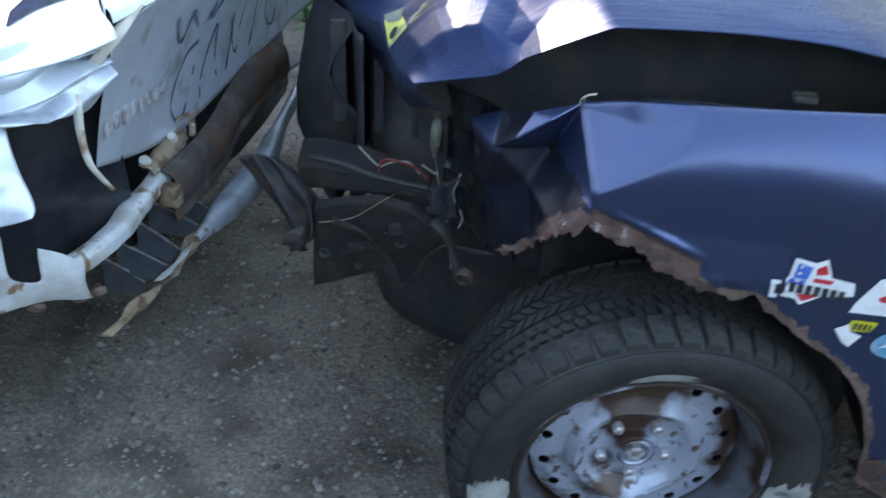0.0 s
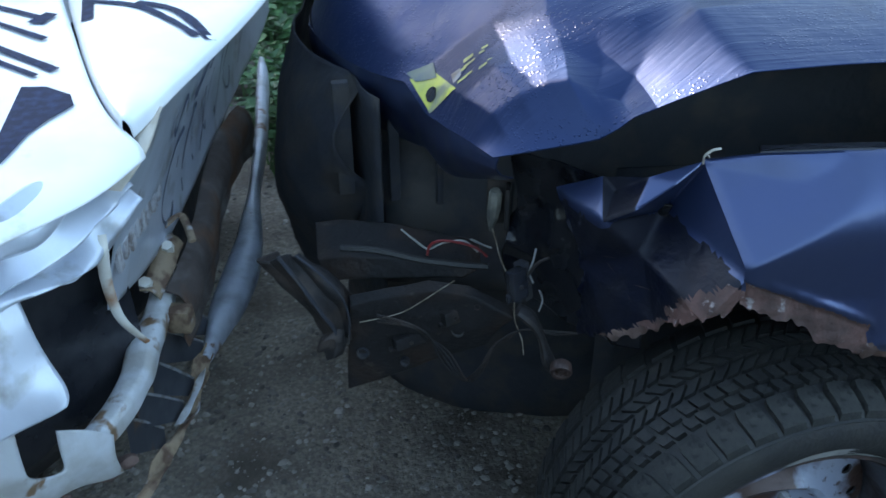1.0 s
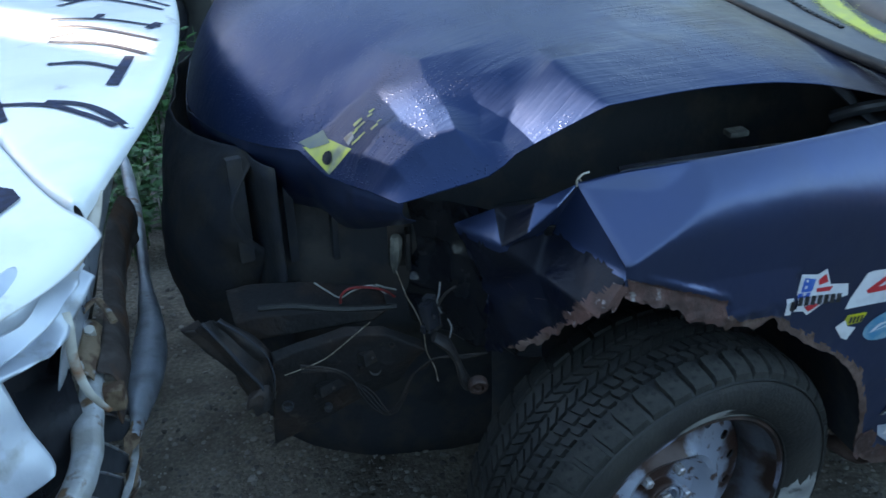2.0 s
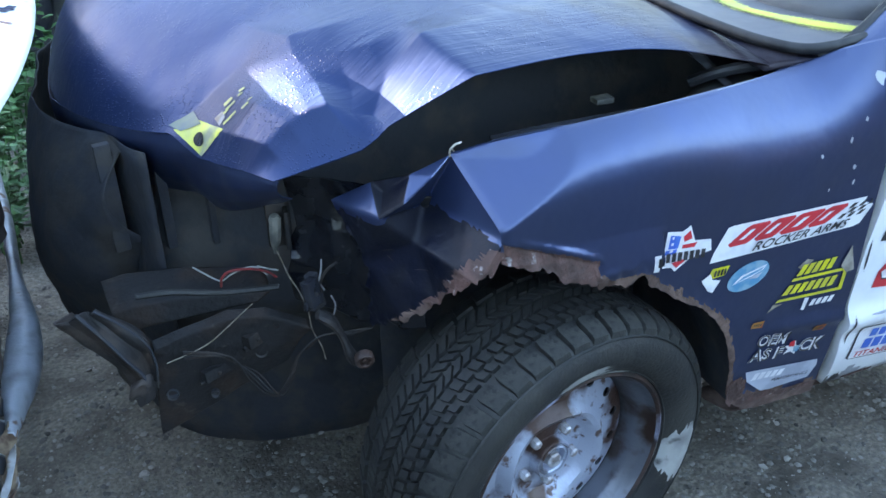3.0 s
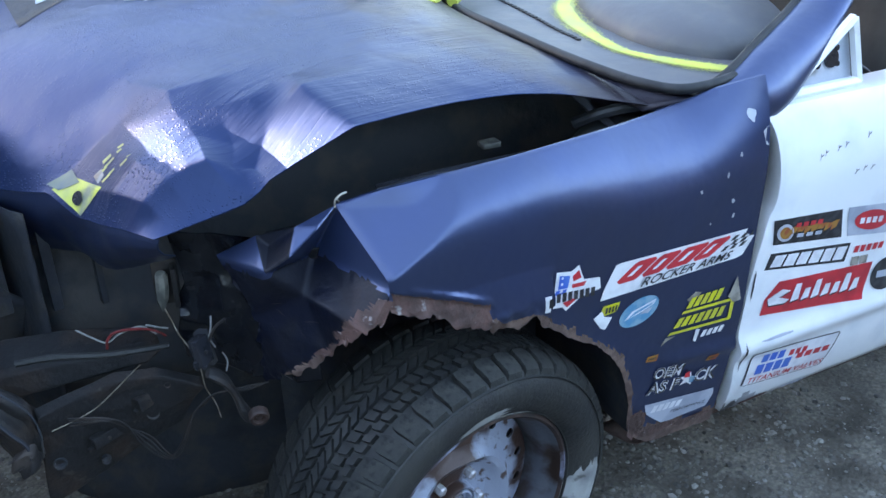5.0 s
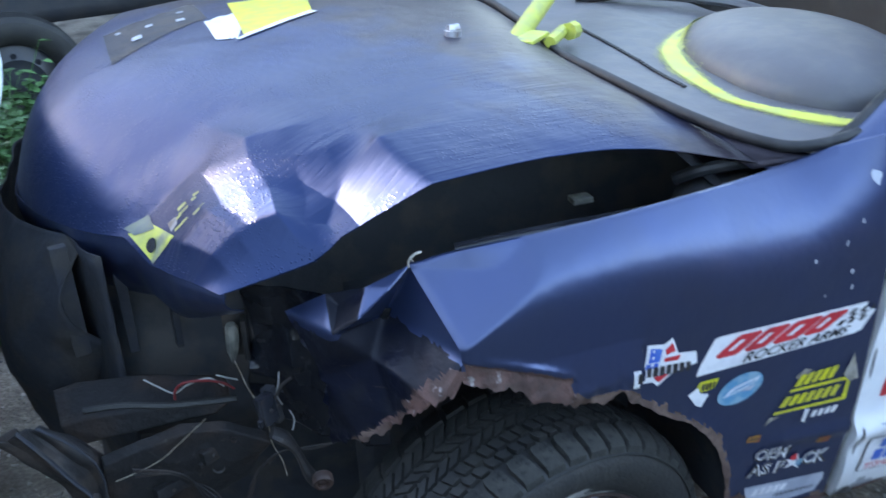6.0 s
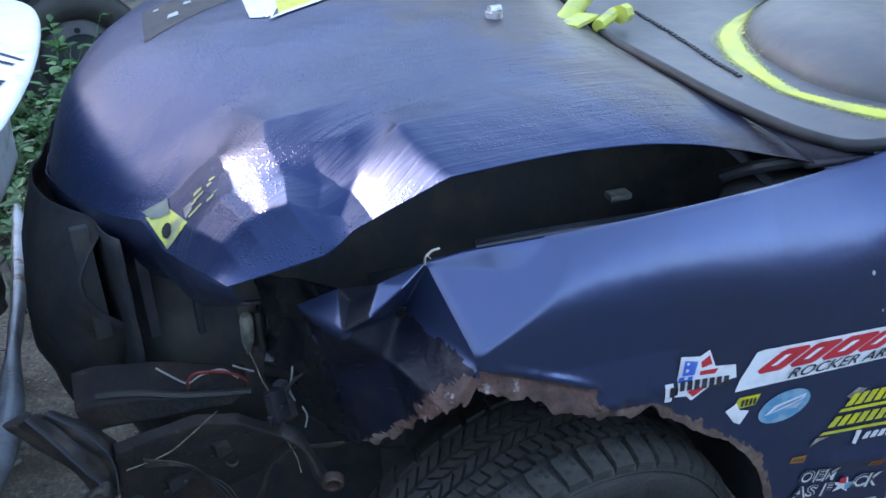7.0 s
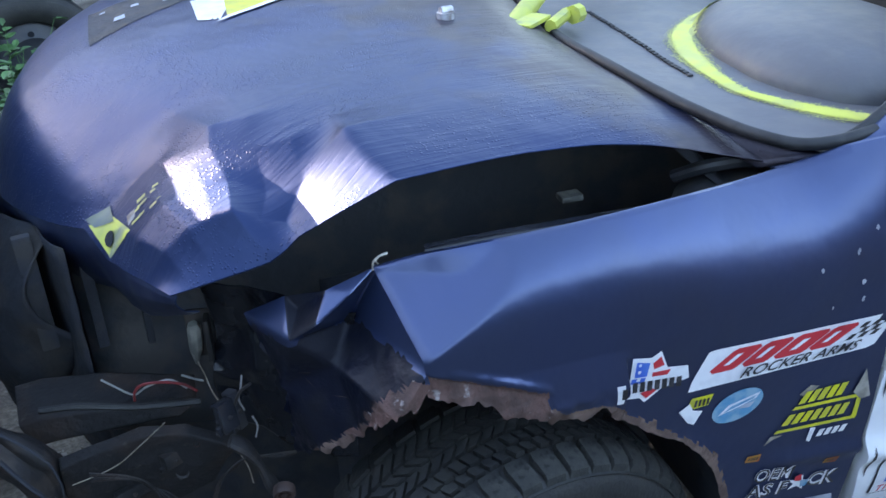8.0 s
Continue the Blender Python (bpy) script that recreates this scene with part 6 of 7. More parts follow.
    # rust along the foot of the fender, scrapes and dirt along the foot of the door
    def ragged(seed, n=22):
        return [(0.5 + (0.5 + 0.22 * noise.noise(Vector((3.1 * math.cos(a), 3.1 * math.sin(a), seed)))) * math.cos(a), 0.5 + (0.5 + 0.3 * noise.noise(Vector((3.1 * math.cos(a), 3.1 * math.sin(a), seed + 5)))) * math.sin(a)) for a in (2 * math.pi * q / n for q in range(n))]
    for x0, z0, x1, z1, m, seed, panel, text in ((0.322, 0.352, 0.362, 0.420, RUST_SCALE, 1.0, "fender", "flaking rust patch on the fender foot"), (0.350, 0.338, 0.440, 0.362, RUST_SCALE, 2.0, "fender", "flaking rust patch on the fender foot"),
                                                 (0.440, 0.334, 0.530, 0.350, RUST_SCALE, 3.0, "fender", "flaking rust patch on the fender foot"), (0.577, 0.320, 0.602, 0.345, S_BLACK, 4.0, "door", "dark scrape on the door foot"),
                                                 (0.612, 0.316, 0.690, 0.330, RUST_SCALE, 5.0, "door", "rusty scrape along the door foot"), (0.560, 0.440, 0.566, 0.500, S_BLACK, 6.0, "door", "dark scrape on the door edge"),
                                                 (0.558, 0.600, 0.563, 0.660, S_BLACK, 7.0, "door", "dark scrape on the door edge"), (0.600, 0.495, 0.680, 0.501, S_GREY, 8.0, "door", "grey scuff on the door fold"), (0.720, 0.318, 0.800, 0.328, S_GREY, 9.0, "door", "dirty scuff along the door foot")):
        k = Sticker([(x0, z0), (x0, z1), (x1, z1), (x1, z0)])
        k.plate(ragged(seed), m)
        k.place("scrape", panel, F if panel == "fender" else Dn, text)
    # faint pen marks
    for u, w in ((0.02, 0.66), (0.10, 0.72), (0.30, 0.76), (0.42, 0.8), (0.78, 0.9), (0.62, 0.1), (0.75, 0.14), (0.88, 0.12)):
        x, z = 0.665 + 0.155 * u, 0.80 + 0.08 * w
        k = Sticker([(x, z), (x, z + 0.010), (x + 0.010, z + 0.010), (x + 0.010, z)])
        k.poly([(0, 0), (0.30, 0.55), (0.25, 1.0), (0.42, 1.0), (0.46, 0.66), (1.0, 0.9), (1.0, 0.7), (0.4, 0.45), (0.2, 0.0)], S_BLACK, 1)
        k.place("pen_mark", "door", Dn, "faint black pen mark")
    # paint chips on the fender
    for x, z, r in ((0.533, 0.918, 0.024), (0.48, 0.899, 0.006), (0.453, 0.870, 0.006), (0.468, 0.821, 0.007), (0.474, 0.793, 0.007), (0.398, 0.852, 0.005), (0.507, 0.957, 0.014), (0.426, 0.789, 0.004)):
        rng = random.Random(int(x * 1000))
        r *= 0.62
        k = Sticker([(x - r, z - r), (x - r, z + r * 2.1), (x + r, z + r * 2.1), (x + r, z - r)])
        k.poly([(0.5 + 0.5 * rng.uniform(0.45, 1) * math.cos(a), 0.5 + 0.5 * rng.uniform(0.45, 1) * math.sin(a)) for a in (2 * math.pi * q / 9 for q in range(9))], S_GREY, 0)
        k.place("paint_chip", "fender", F, "pale paint chip")
    # faint glints on the crushed corner, drawn as thin strokes
    for x0, z0, x1, z1, w in GLINT_STROKES:
        k = Sticker([(x0, z0 - w), (x0, z0 + w), (x1, z1 + w), (x1, z1 - w)])
        k.plate([(0, 0.5), (0.3, 0.9), (0.75, 0.8), (1, 0.5), (0.7, 0.15), (0.25, 0.2)], GRIME)
        k.place("glint_stroke", "fender", F, "thin stroke standing for a faint glint")
    # yellow sprayed patch with bolt hole on the hood's bent corner, laid on the sheet
    tree = surface(HOOD)

    def on_hood(x, y, z, lift=0.002):
        p, nrm, i, d = tree.find_nearest(Vector((x, y, z)))
        if nrm.dot(Vector((-0.4, -0.6, 0.6))) < 0:
            nrm = -nrm
        return p + nrm * lift
    def patch(name, quad, m, label, lift=0.002, n=8, ragged=0.0):
        a, b, c, d = (Vector(q) for q in quad)
        bm = bmesh.new()
        g = []
        for i in range(n + 1):
            row = []
            for j in range(n + 1):
                u, w = i / n, j / n
                e = ragged * noise.noise(Vector((u * 5, w * 5, 1)))
                p = (a.lerp(d, u)).lerp(b.lerp(c, u), min(1, max(0, w + (e if j in (0, n) else 0))))
                row.append(bm.verts.new(on_hood(*p, lift)))
            g.append(row)
        for i in range(n):
            for j in range(n):
                bm.faces.new((g[i][j], g[i][j + 1], g[i + 1][j + 1], g[i + 1][j]))
        return finish(name, bm, m, HOOD, label, smooth=0)
    patch("yellow_patch", [(-0.417, 0.414, 0.867), (-0.430, 0.510, 0.882), (-0.398, 0.468, 0.905), (-0.390, 0.383, 0.919)], YELLOW, "yellow sprayed patch on the hood corner", ragged=0.08)
    patch("thin_yellow", [(-0.424, 0.492, 0.884), (-0.431, 0.526, 0.884), (-0.394, 0.500, 0.907), (-0.400, 0.455, 0.904)], THIN_YELLOW, "thin greenish overspray beside the patch", ragged=0.06, lift=0.003)
    hub = bmesh.new()
    mid, ax, ay = Vector((-0.411, 0.438, 0.886)), Vector((0.001, 0.0135, 0.002)), Vector((0.006, -0.002, 0.0095))
    bmesh.ops.triangulate(hub, faces=[hub.faces.new([hub.verts.new(on_hood(*(mid + (ax * math.cos(2 * math.pi * q / 14) + ay * math.sin(2 * math.pi * q / 14)) * (1 + 0.18 * noise.noise(Vector((q * 0.9, 0.4, 0))))), 0.004)) for q in range(14)])])
    finish("bolt_hole", hub, BLACK_PLASTIC, HOOD, "dark bolt hole", smooth=0)
    patch("scrape", [(-0.388, 0.402, 0.916), (-0.386, 0.432, 0.918), (-0.372, 0.424, 0.928), (-0.376, 0.402, 0.926)], WORN_EDGE, "bare scraped metal", n=5, ragged=0.3)
    # flecks dragged along one direction
    along, over = Vector((0.58, -0.33, 0.74)), Vector((-0.25, 0.86, 0.30))
    for x, y, z, a, w in ((-0.341, 0.415, 0.960, 0.006, 0.0045), (-0.346, 0.408, 0.955, 0.005, 0.005), (-0.359, 0.426, 0.939, 0.010, 0.006), (-0.363, 0.412, 0.939, 0.012, 0.005), (-0.370, 0.413, 0.930, 0.006, 0.005),
                          (-0.355, 0.369, 0.952, 0.008, 0.005), (-0.346, 0.370, 0.960, 0.004, 0.0025), (-0.378, 0.390, 0.926, 0.010, 0.005), (-0.369, 0.386, 0.935, 0.007, 0.004)):
        p, A, B = Vector((x, y, z)), along * a, over * w
        patch("yellow_fleck", [p - A - B * 0.7, p - A * 0.8 + B, p + A + B * 0.6, p + A * 0.9 - B], PALE_YELLOW, "yellow paint fleck", n=2)
    patch("yellow_sticker", [(-0.09, 0.845, 1.065), (0.0, 1.20, 1.06), (0.16, 1.13, 1.06), (0.09, 0.93, 1.065)], S_YELLOW, "yellow sticker on the hood", lift=0.003, ragged=0.06)
    patch("sticker_border", [(-0.118, 0.825, 1.065), (-0.09, 0.85, 1.065), (0.088, 0.935, 1.065), (0.098, 0.918, 1.065)], S_WHITE, "white border of the yellow sticker", lift=0.004, ragged=0.1)
    patch("white_scrape", [(-0.140, 0.865, 1.06), (-0.109, 1.03, 1.06), (0.02, 1.10, 1.06), (-0.105, 0.84, 1.06)], S_WHITE, "torn white sticker on the hood", lift=0.0025, n=14, ragged=0.35)
    # torn opening near the hood's front edge, with bits of the grille showing
    patch("hood_opening", [(-0.327, 0.922, 1.04), (-0.285, 1.174, 1.04), (-0.05, 1.30, 1.04), (-0.09, 1.06, 1.04)], SOOT, "dark torn opening near the front edge of the hood", lift=0.002, n=16, ragged=0.3)
    for x, y, r in ((-0.26, 1.02, 0.03), (-0.21, 1.10, 0.022), (-0.15, 1.08, 0.026), (-0.12, 1.18, 0.02), (-0.27, 1.12, 0.016)):
        patch("grille_scrap", [(x, y, 1.04), (x + r * 0.3, y + r, 1.04), (x + r, y + r * 1.2, 1.04), (x + r * 0.8, y + 0.1 * r, 1.04)], S_GREY, "grey scrap of grille in the opening", lift=0.004, n=3, ragged=0.3)


build_stickers()


# ---------------------------------------------------------------- the white car
WCAR = thing("white_car", (0, 0, 0), "silver-white wrecked car, torn rear bumper, marker writing", "car")
W_O, W_S, W_N = Vector((-0.865, 0.275, 0)), Vector((0.2, 0.98, 0)), Vector((0.98, -0.2, 0))


def W(s, n, z):
    return W_O + W_S * s + W_N * n + Vector((0, 0, z))


def stroke(bm, pts, width, lift=0.0015):
    """A flat pen stroke through places on a surface that faces up or out."""
    pts = spline(pts, 5) if len(pts) > 2 else [Vector(p) for p in pts]
    prev = None
    for i, p in enumerate(pts):
        d = (pts[min(i + 1, len(pts) - 1)] - pts[max(i - 1, 0)]).normalized()
        yield_n = Vector((0, 0, 1))
        side = d.cross(yield_n).normalized() * width / 2 * (0.85 + 0.3 * noise.noise(p * 40))
        cur = (bm.verts.new(p + side + yield_n * lift), bm.verts.new(p - side + yield_n * lift))
        if prev:
            bm.faces.new((prev[0], prev[1], cur[1], cur[0]))
        prev = cur


def build_white_car():
    Z = 1.01
    edge = [(-0.790, 0.183, Z), (-0.742, 0.289, Z + 0.004), (-0.70, 0.375, Z + 0.006), (-0.612, 0.581, Z + 0.008), (-0.535, 0.861, Z + 0.008), (-0.49, 1.15, Z + 0.006), (-0.468, 1.40, Z), (-0.478, 1.56, Z - 0.004), (-0.54, 1.66, Z - 0.006)]
    seam = [(-0.797, 0.185, Z), (-0.83, 0.27, Z + 0.006), (-0.868, 0.46, Z + 0.012), (-0.90, 0.65, Z + 0.016), (-0.95, 0.9, Z + 0.018), (-1.02, 1.2, Z + 0.018), (-1.08, 1.42, Z + 0.016), (-1.12, 1.58, Z + 0.012), (-1.16, 1.7, Z + 0.008)]
    E, S = [Vector(p) for p in edge], [Vector(p) for p in seam]
    rows = [[p + Vector((0.004, -0.002, -0.016)) for p in E], [p + Vector((0.003, -0.001, -0.003)) for p in E], [p.lerp(q, 0.06) + Vector((0, 0, 0.002)) for p, q in zip(E, S)],
            [p.lerp(q, 0.5) + Vector((0, 0, 0.006)) for p, q in zip(E, S)], [p.lerp(q, 0.97) for p, q in zip(E, S)], [q + Vector((0, 0, -0.012)) for q in S]]
    lid = sheet("trunk_lid", rows, [WHITE], WCAR, "white trunk lid with black marker lettering", thick=0.0015, subdiv=3, rough=0.0012)
    # marker strokes on the lid
    L = Z + 0.012
    lines = [([(-0.792, 0.509), (-0.74, 0.469), (-0.701, 0.383)], 0.016), ([(-0.774, 0.68), (-0.718, 0.662), (-0.673, 0.608)], 0.014), ([(-0.698, 0.542), (-0.651, 0.671)], 0.020),
             ([(-0.761, 0.802), (-0.686, 0.756), (-0.624, 0.677)], 0.012), ([(-0.751, 0.894), (-0.689, 0.868), (-0.593, 0.75)], 0.011), ([(-0.745, 0.948), (-0.665, 0.914), (-0.573, 0.83)], 0.011),
             ([(-0.672, 0.915), (-0.655, 0.945)], 0.016), ([(-0.595, 0.825), (-0.570, 0.855)], 0.018), ([(-0.758, 0.824), (-0.712, 0.839)], 0.010), ([(-0.724, 1.043), (-0.645, 1.07), (-0.546, 0.945)], 0.012),
             ([(-0.721, 1.108), (-0.688, 1.075), (-0.627, 1.09)], 0.012), ([(-0.571, 1.045), (-0.529, 0.974)], 0.012), ([(-0.855, 0.536), (-0.794, 0.498), (-0.751, 0.443), (-0.717, 0.388)], 0.014), ([(-0.860, 0.59), (-0.852, 0.47)], 0.020)]
    tree = surface(lid)
    for pts, w in lines:
        bm = bmesh.new()
        stroke(bm, [(x, y, L) for x, y in pts], w)
        for v in bm.verts:
            h = tree.ray_cast(v.co + Vector((0, 0, 0.2)), Vector((0, 0, -1)))
            if h[0] is not None:
                v.co.z = h[0].z + 0.0025
        part("marker_stroke", bm, MARKER, lid, "black marker pen stroke")

    # quarter panel top beside the seam, bent down at its near edge
    rows = [[(-0.776, 0.15, 0.985), (-0.815, 0.074, 0.985), (-0.888, 0.022, 0.985), (-1.05, -0.10, 0.98), (-1.3, -0.28, 0.97)],
            [(-0.779, 0.156, 1.0), (-0.818, 0.082, 1.0), (-0.892, 0.030, 1.0), (-1.055, -0.09, 0.995), (-1.31, -0.27, 0.985)],
            [(-0.802, 0.186, 1.006), (-0.85, 0.20, 1.01), (-0.93, 0.19, 1.01), (-1.10, 0.12, 1.01), (-1.35, 0.0, 1.0)],
            [(-0.836, 0.275, 1.012), (-0.88, 0.33, 1.014), (-0.98, 0.36, 1.016), (-1.15, 0.36, 1.02), (-1.4, 0.33, 1.02)],
            [(-0.905, 0.645, 1.02), (-0.97, 0.70, 1.024), (-1.06, 0.75, 1.03), (-1.2, 0.8, 1.035), (-1.45, 0.85, 1.04)],
            [(-1.09, 1.42, 1.02), (-1.15, 1.45, 1.03), (-1.22, 1.5, 1.035), (-1.35, 1.55, 1.04), (-1.55, 1.6, 1.045)]]
    quarter = sheet("quarter_panel", rows, [WHITE], WCAR, "white quarter panel bent at the corner", thick=0.0015, subdiv=3, rough=0.002)
    tree = surface(quarter)
    marks = []
    for pts, w in (([(-0.973, 0.546), (-0.906, 0.496)], 0.013), ([(-0.964, 0.488), (-0.898, 0.426)], 0.013), ([(-0.952, 0.41), (-0.876, 0.329)], 0.016), ([(-0.945, 0.367), (-0.895, 0.316)], 0.012), ([(-0.981, 0.595), (-0.921, 0.586)], 0.012),
                   ([(-0.917, 0.48), (-0.90, 0.515)], 0.026), ([(-1.05, 0.45), (-0.98, 0.42)], 0.014), ([(-1.06, 0.36), (-0.98, 0.33)], 0.014)):
        bm = bmesh.new()
        stroke(bm, [(x, y, 1.02) for x, y in pts], w)
        marks.append(bm)
    bm = bmesh.new()
    marks.append(bm)
    bl = [bm.verts.new((x, y, 1.02)) for x, y in ((-0.907, 0.29), (-0.88, 0.285), (-0.853, 0.262), (-0.847, 0.235), (-0.87, 0.205), (-0.886, 0.176), (-0.905, 0.125), (-0.915, 0.17))]
    bmesh.ops.triangulate(bm, faces=[bm.faces.new(bl)])
    for bm in marks:
        for v in bm.verts:
            h = tree.ray_cast(v.co + Vector((0, 0, 0.2)), Vector((0, 0, -1)))
            if h[0] is not None:
                v.co.z = h[0].z + 0.003
        part("marker_stroke", bm, MARKER, quarter, "black marker pen stroke")

    # rear face below the lid, leaning out to the lip
    def face(s, z):
        f = (z - 0.70) / 0.29
        return W(s, 0.0 + 0.125 * max(0, f) ** 1.3 * (0.8 + 0.2 * math.sin(s * 2.4)), z)
    foot = ((-0.05, 0.745), (0.03, 0.712), (0.14, 0.676), (0.28, 0.640), (0.52, 0.640), (0.9, 0.615), (1.25, 0.60), (1.4, 0.60))
    rows = [[face(s - (0.02 if i == 0 else 0.0) * (1 - f), 0.985 + (low - 0.985) * f) for i, (s, low) in enumerate(foot)] for f in (0.0, 0.2, 0.45, 0.75, 1.0)]
    rear = sheet("rear_panel", rows, [SILVER], WCAR, "silver rear panel with marker lettering and a badge", thick=0.0015, subdiv=3, rough=0.003)
    # hand-drawn marks on it, too worn to read
    glyphs = ([[(0.85, 1.0), (0.35, 0.95), (0.02, 0.5), (0.12, 0.08), (0.5, 0.0), (0.85, 0.3), (0.9, 0.62)]], [[(0.0, 0.0), (0.45, 1.0), (0.9, 0.05)]], [[(0.1, 0.0), (0.15, 0.9)], [(0.15, 0.9), (0.7, 0.1), (0.85, 0.95)]],
              [[(0.2, 0.0), (0.3, 1.0)], [(0.3, 1.0), (0.85, 0.6), (0.25, 0.05)]], [[(0.0, 0.9), (0.35, 0.1), (0.6, 0.7), (0.95, 0.1)]], [[(0.3, 0.0), (0.5, 1.0)]])
    def mark_row(order, s0, ds, z0, h, thin):
        for i, which in enumerate(order):
            bm = bmesh.new()
            for line in glyphs[which]:
                flat = spline([(x, y, 0) for x, y in line], 6) if len(line) > 2 else [Vector((*line[0], 0)), Vector((*line[1], 0))]
                places = [face(s0 + ds * (i + 0.78 * q.x), z0 + h * q.y - 0.02 * (s0 + ds * i)) + W_N * 0.005 for q in flat]
                prev = None
                for k, p in enumerate(places):
                    d = (places[min(k + 1, len(places) - 1)] - places[max(k - 1, 0)]).normalized()
                    side = d.cross(W_N).normalized() * thin * (0.8 + 0.4 * noise.noise(p * 30))
                    cur = (bm.verts.new(p + side), bm.verts.new(p - side))
                    if prev:
                        bm.faces.new((prev[0], prev[1], cur[1], cur[0]))
                    prev = cur
            part("marker_stroke", bm, FADED_INK, rear, "faded hand-drawn marker stroke", smooth=0)
    mark_row((0, 1, 2, 3, 0, 5), 0.215, 0.13, 0.685, 0.135, 0.0042)
    mark_row((4, 3, 1, 5, 2), 0.16, 0.15, 0.850, 0.075, 0.0045)
    for i in range(8):
        bm = bmesh.new()
        p = face(-0.035 + 0.029 * i, 0.812 - 0.004 * i) + W_N * 0.003
        h = 0.012 if i % 2 else 0.016
        box(bm, (-0.002, -0.010, -h), (0.003, 0.007, h), 0.001, Matrix.Translation(p) @ Matrix.Rotation(radians(-11.5), 4, 'Z'))
        part("badge_piece", bm, CHROME, rear, "small chrome badge piece")

    # brown rusted beam panel below the rear face, pale support strip, slats and the lower blade
    rows = [[W(s, n + 0.010 * math.sin(9 * s), z + 0.012 * math.sin(13 * s + 4 * n)) for s in (0.115, 0.18, 0.26, 0.36, 0.48, 0.60, 0.70, 0.76)] for n, z in ((0.014, 0.635), (0.034, 0.628), (0.044, 0.605), (0.042, 0.575), (0.030, 0.55), (0.034, 0.53))]
    sheet("rusty_beam", rows, [BROWN_RUSTY], WCAR, "brown rusted bumper beam panel", thick=0.003, subdiv=3, rough=0.008, folded=lambda p: 0.6)
    bm = bmesh.new()
    box(bm, (-0.018, -0.014, -0.02), (0.018, 0.014, 0.02), 0.006, Matrix.Translation(W(0.105, 0.040, 0.605)) @ Matrix.Rotation(radians(-18), 4, 'Z'))
    part("beam_end", bm, TAN_RUST, WCAR, "pale rusted end of the beam")
    # narrow curving support strip, widest in the middle
    line = ((0.30, -0.022, 0.010), (0.24, -0.018, 0.026), (0.185, -0.012, 0.034), (0.115, -0.001, 0.026), (0.053, -0.003, 0.034), (0.0, -0.008, 0.040), (-0.04, -0.003, 0.039), (-0.082, -0.003, 0.034), (-0.11, -0.008, 0.034), (-0.138, -0.017, 0.032), (-0.165, -0.024, 0.024))
    rows = []
    for e, dz in ((0.0, -0.034), (0.0, -0.006), (0.2, -0.001), (0.5, 0.001), (0.8, 0.0), (1.0, -0.008), (0.97, -0.026)):
        rows.append([W(s, n + w * e, 0.640 + dz + 0.003 * math.sin(s * 75 + e * 3)) for s, n, w in line])
    sheet("bumper_support", rows, [FLAKED], WCAR, "pale bumper support strip flaking to rust", thick=0.002, subdiv=4, rough=0.006, seed=3, folded=lambda p: 0.5)
    # rusty bolt bracket: a bent tab with a hole plate, a loop and a bolt
    bm = bmesh.new()
    tube(bm, spline([W(0.235, 0.000, 0.680), W(0.262, 0.018, 0.684), W(0.238, 0.034, 0.682), W(0.20, 0.050, 0.676)], 5), 0.006, 6, flat=0.5)
    part("bracket", bm, TAN_RUST, WCAR, "rusty bent bolt bracket")
    rows = [[W(s, n + 0.002, z) for s in (0.235, 0.21, 0.185, 0.155, 0.12, 0.095)] for n, z in ((-0.008, 0.664), (0.004, 0.668), (0.016, 0.662), (0.022, 0.648))]
    sheet("bracket_plate", rows, [TAN_RUST], WCAR, "flaking rusty bracket plate", thick=0.002, subdiv=3, rough=0.008, seed=6)
    for s, n, z, r in ((0.196, 0.012, 0.668, 0.010), (0.108, 0.000, 0.666, 0.011)):
        bm = bmesh.new()
        bmesh.ops.create_cone(bm, cap_ends=True, segments=6, radius1=r, radius2=r * 0.85, depth=0.014, matrix=Matrix.Translation(W(s, n, z)) @ Matrix.Rotation(radians(25), 4, 'X'))
        part("bolt", bm, PALE_STEEL, WCAR, "dull bolt head")
    # blade: near side of its top, width and height along the rear
    line = ((0.175, 0.035, 0.013), (0.20, 0.033, 0.018), (0.253, 0.027, 0.030), (0.29, 0.023, 0.044), (0.33, 0.022, 0.058), (0.41, 0.025, 0.066), (0.50, 0.032, 0.056), (0.56, 0.036, 0.042), (0.69, 0.033, 0.021), (0.836, 0.020, 0.024), (1.0, 0.004, 0.028), (1.126, -0.015, 0.031), (1.26, -0.028, 0.028), (1.36, -0.040, 0.022), (1.40, -0.044, 0.014))
    rows = []
    for e, drop in ((0.0, -0.024), (0.0, -0.003), (0.25, 0.004), (0.6, 0.004), (0.92, -0.004), (1.0, -0.020), (0.97, -0.034)):
        rows.append([W(s, n + w * e, 0.470 + drop * min(1.0, w / 0.03)) for s, n, w in line])
    sheet("bumper_blade", rows, [PALE_RUSTY], WCAR, "long silver bumper blade with a rusty torn end", thick=0.002, subdiv=3, rough=0.003, seed=8)
    # its torn lower end twists and flakes to rust
    line = ((0.195, 0.034, 0.016), (0.15, 0.034, 0.018), (0.116, 0.030, 0.023), (0.085, 0.032, 0.020), (0.056, 0.033, 0.025), (0.03, 0.033, 0.020), (0.010, 0.031, 0.018), (-0.025, 0.022, 0.014), (-0.052, 0.014, 0.016), (-0.084, 0.008, 0.022), (-0.13, -0.004, 0.018))
    rows = []
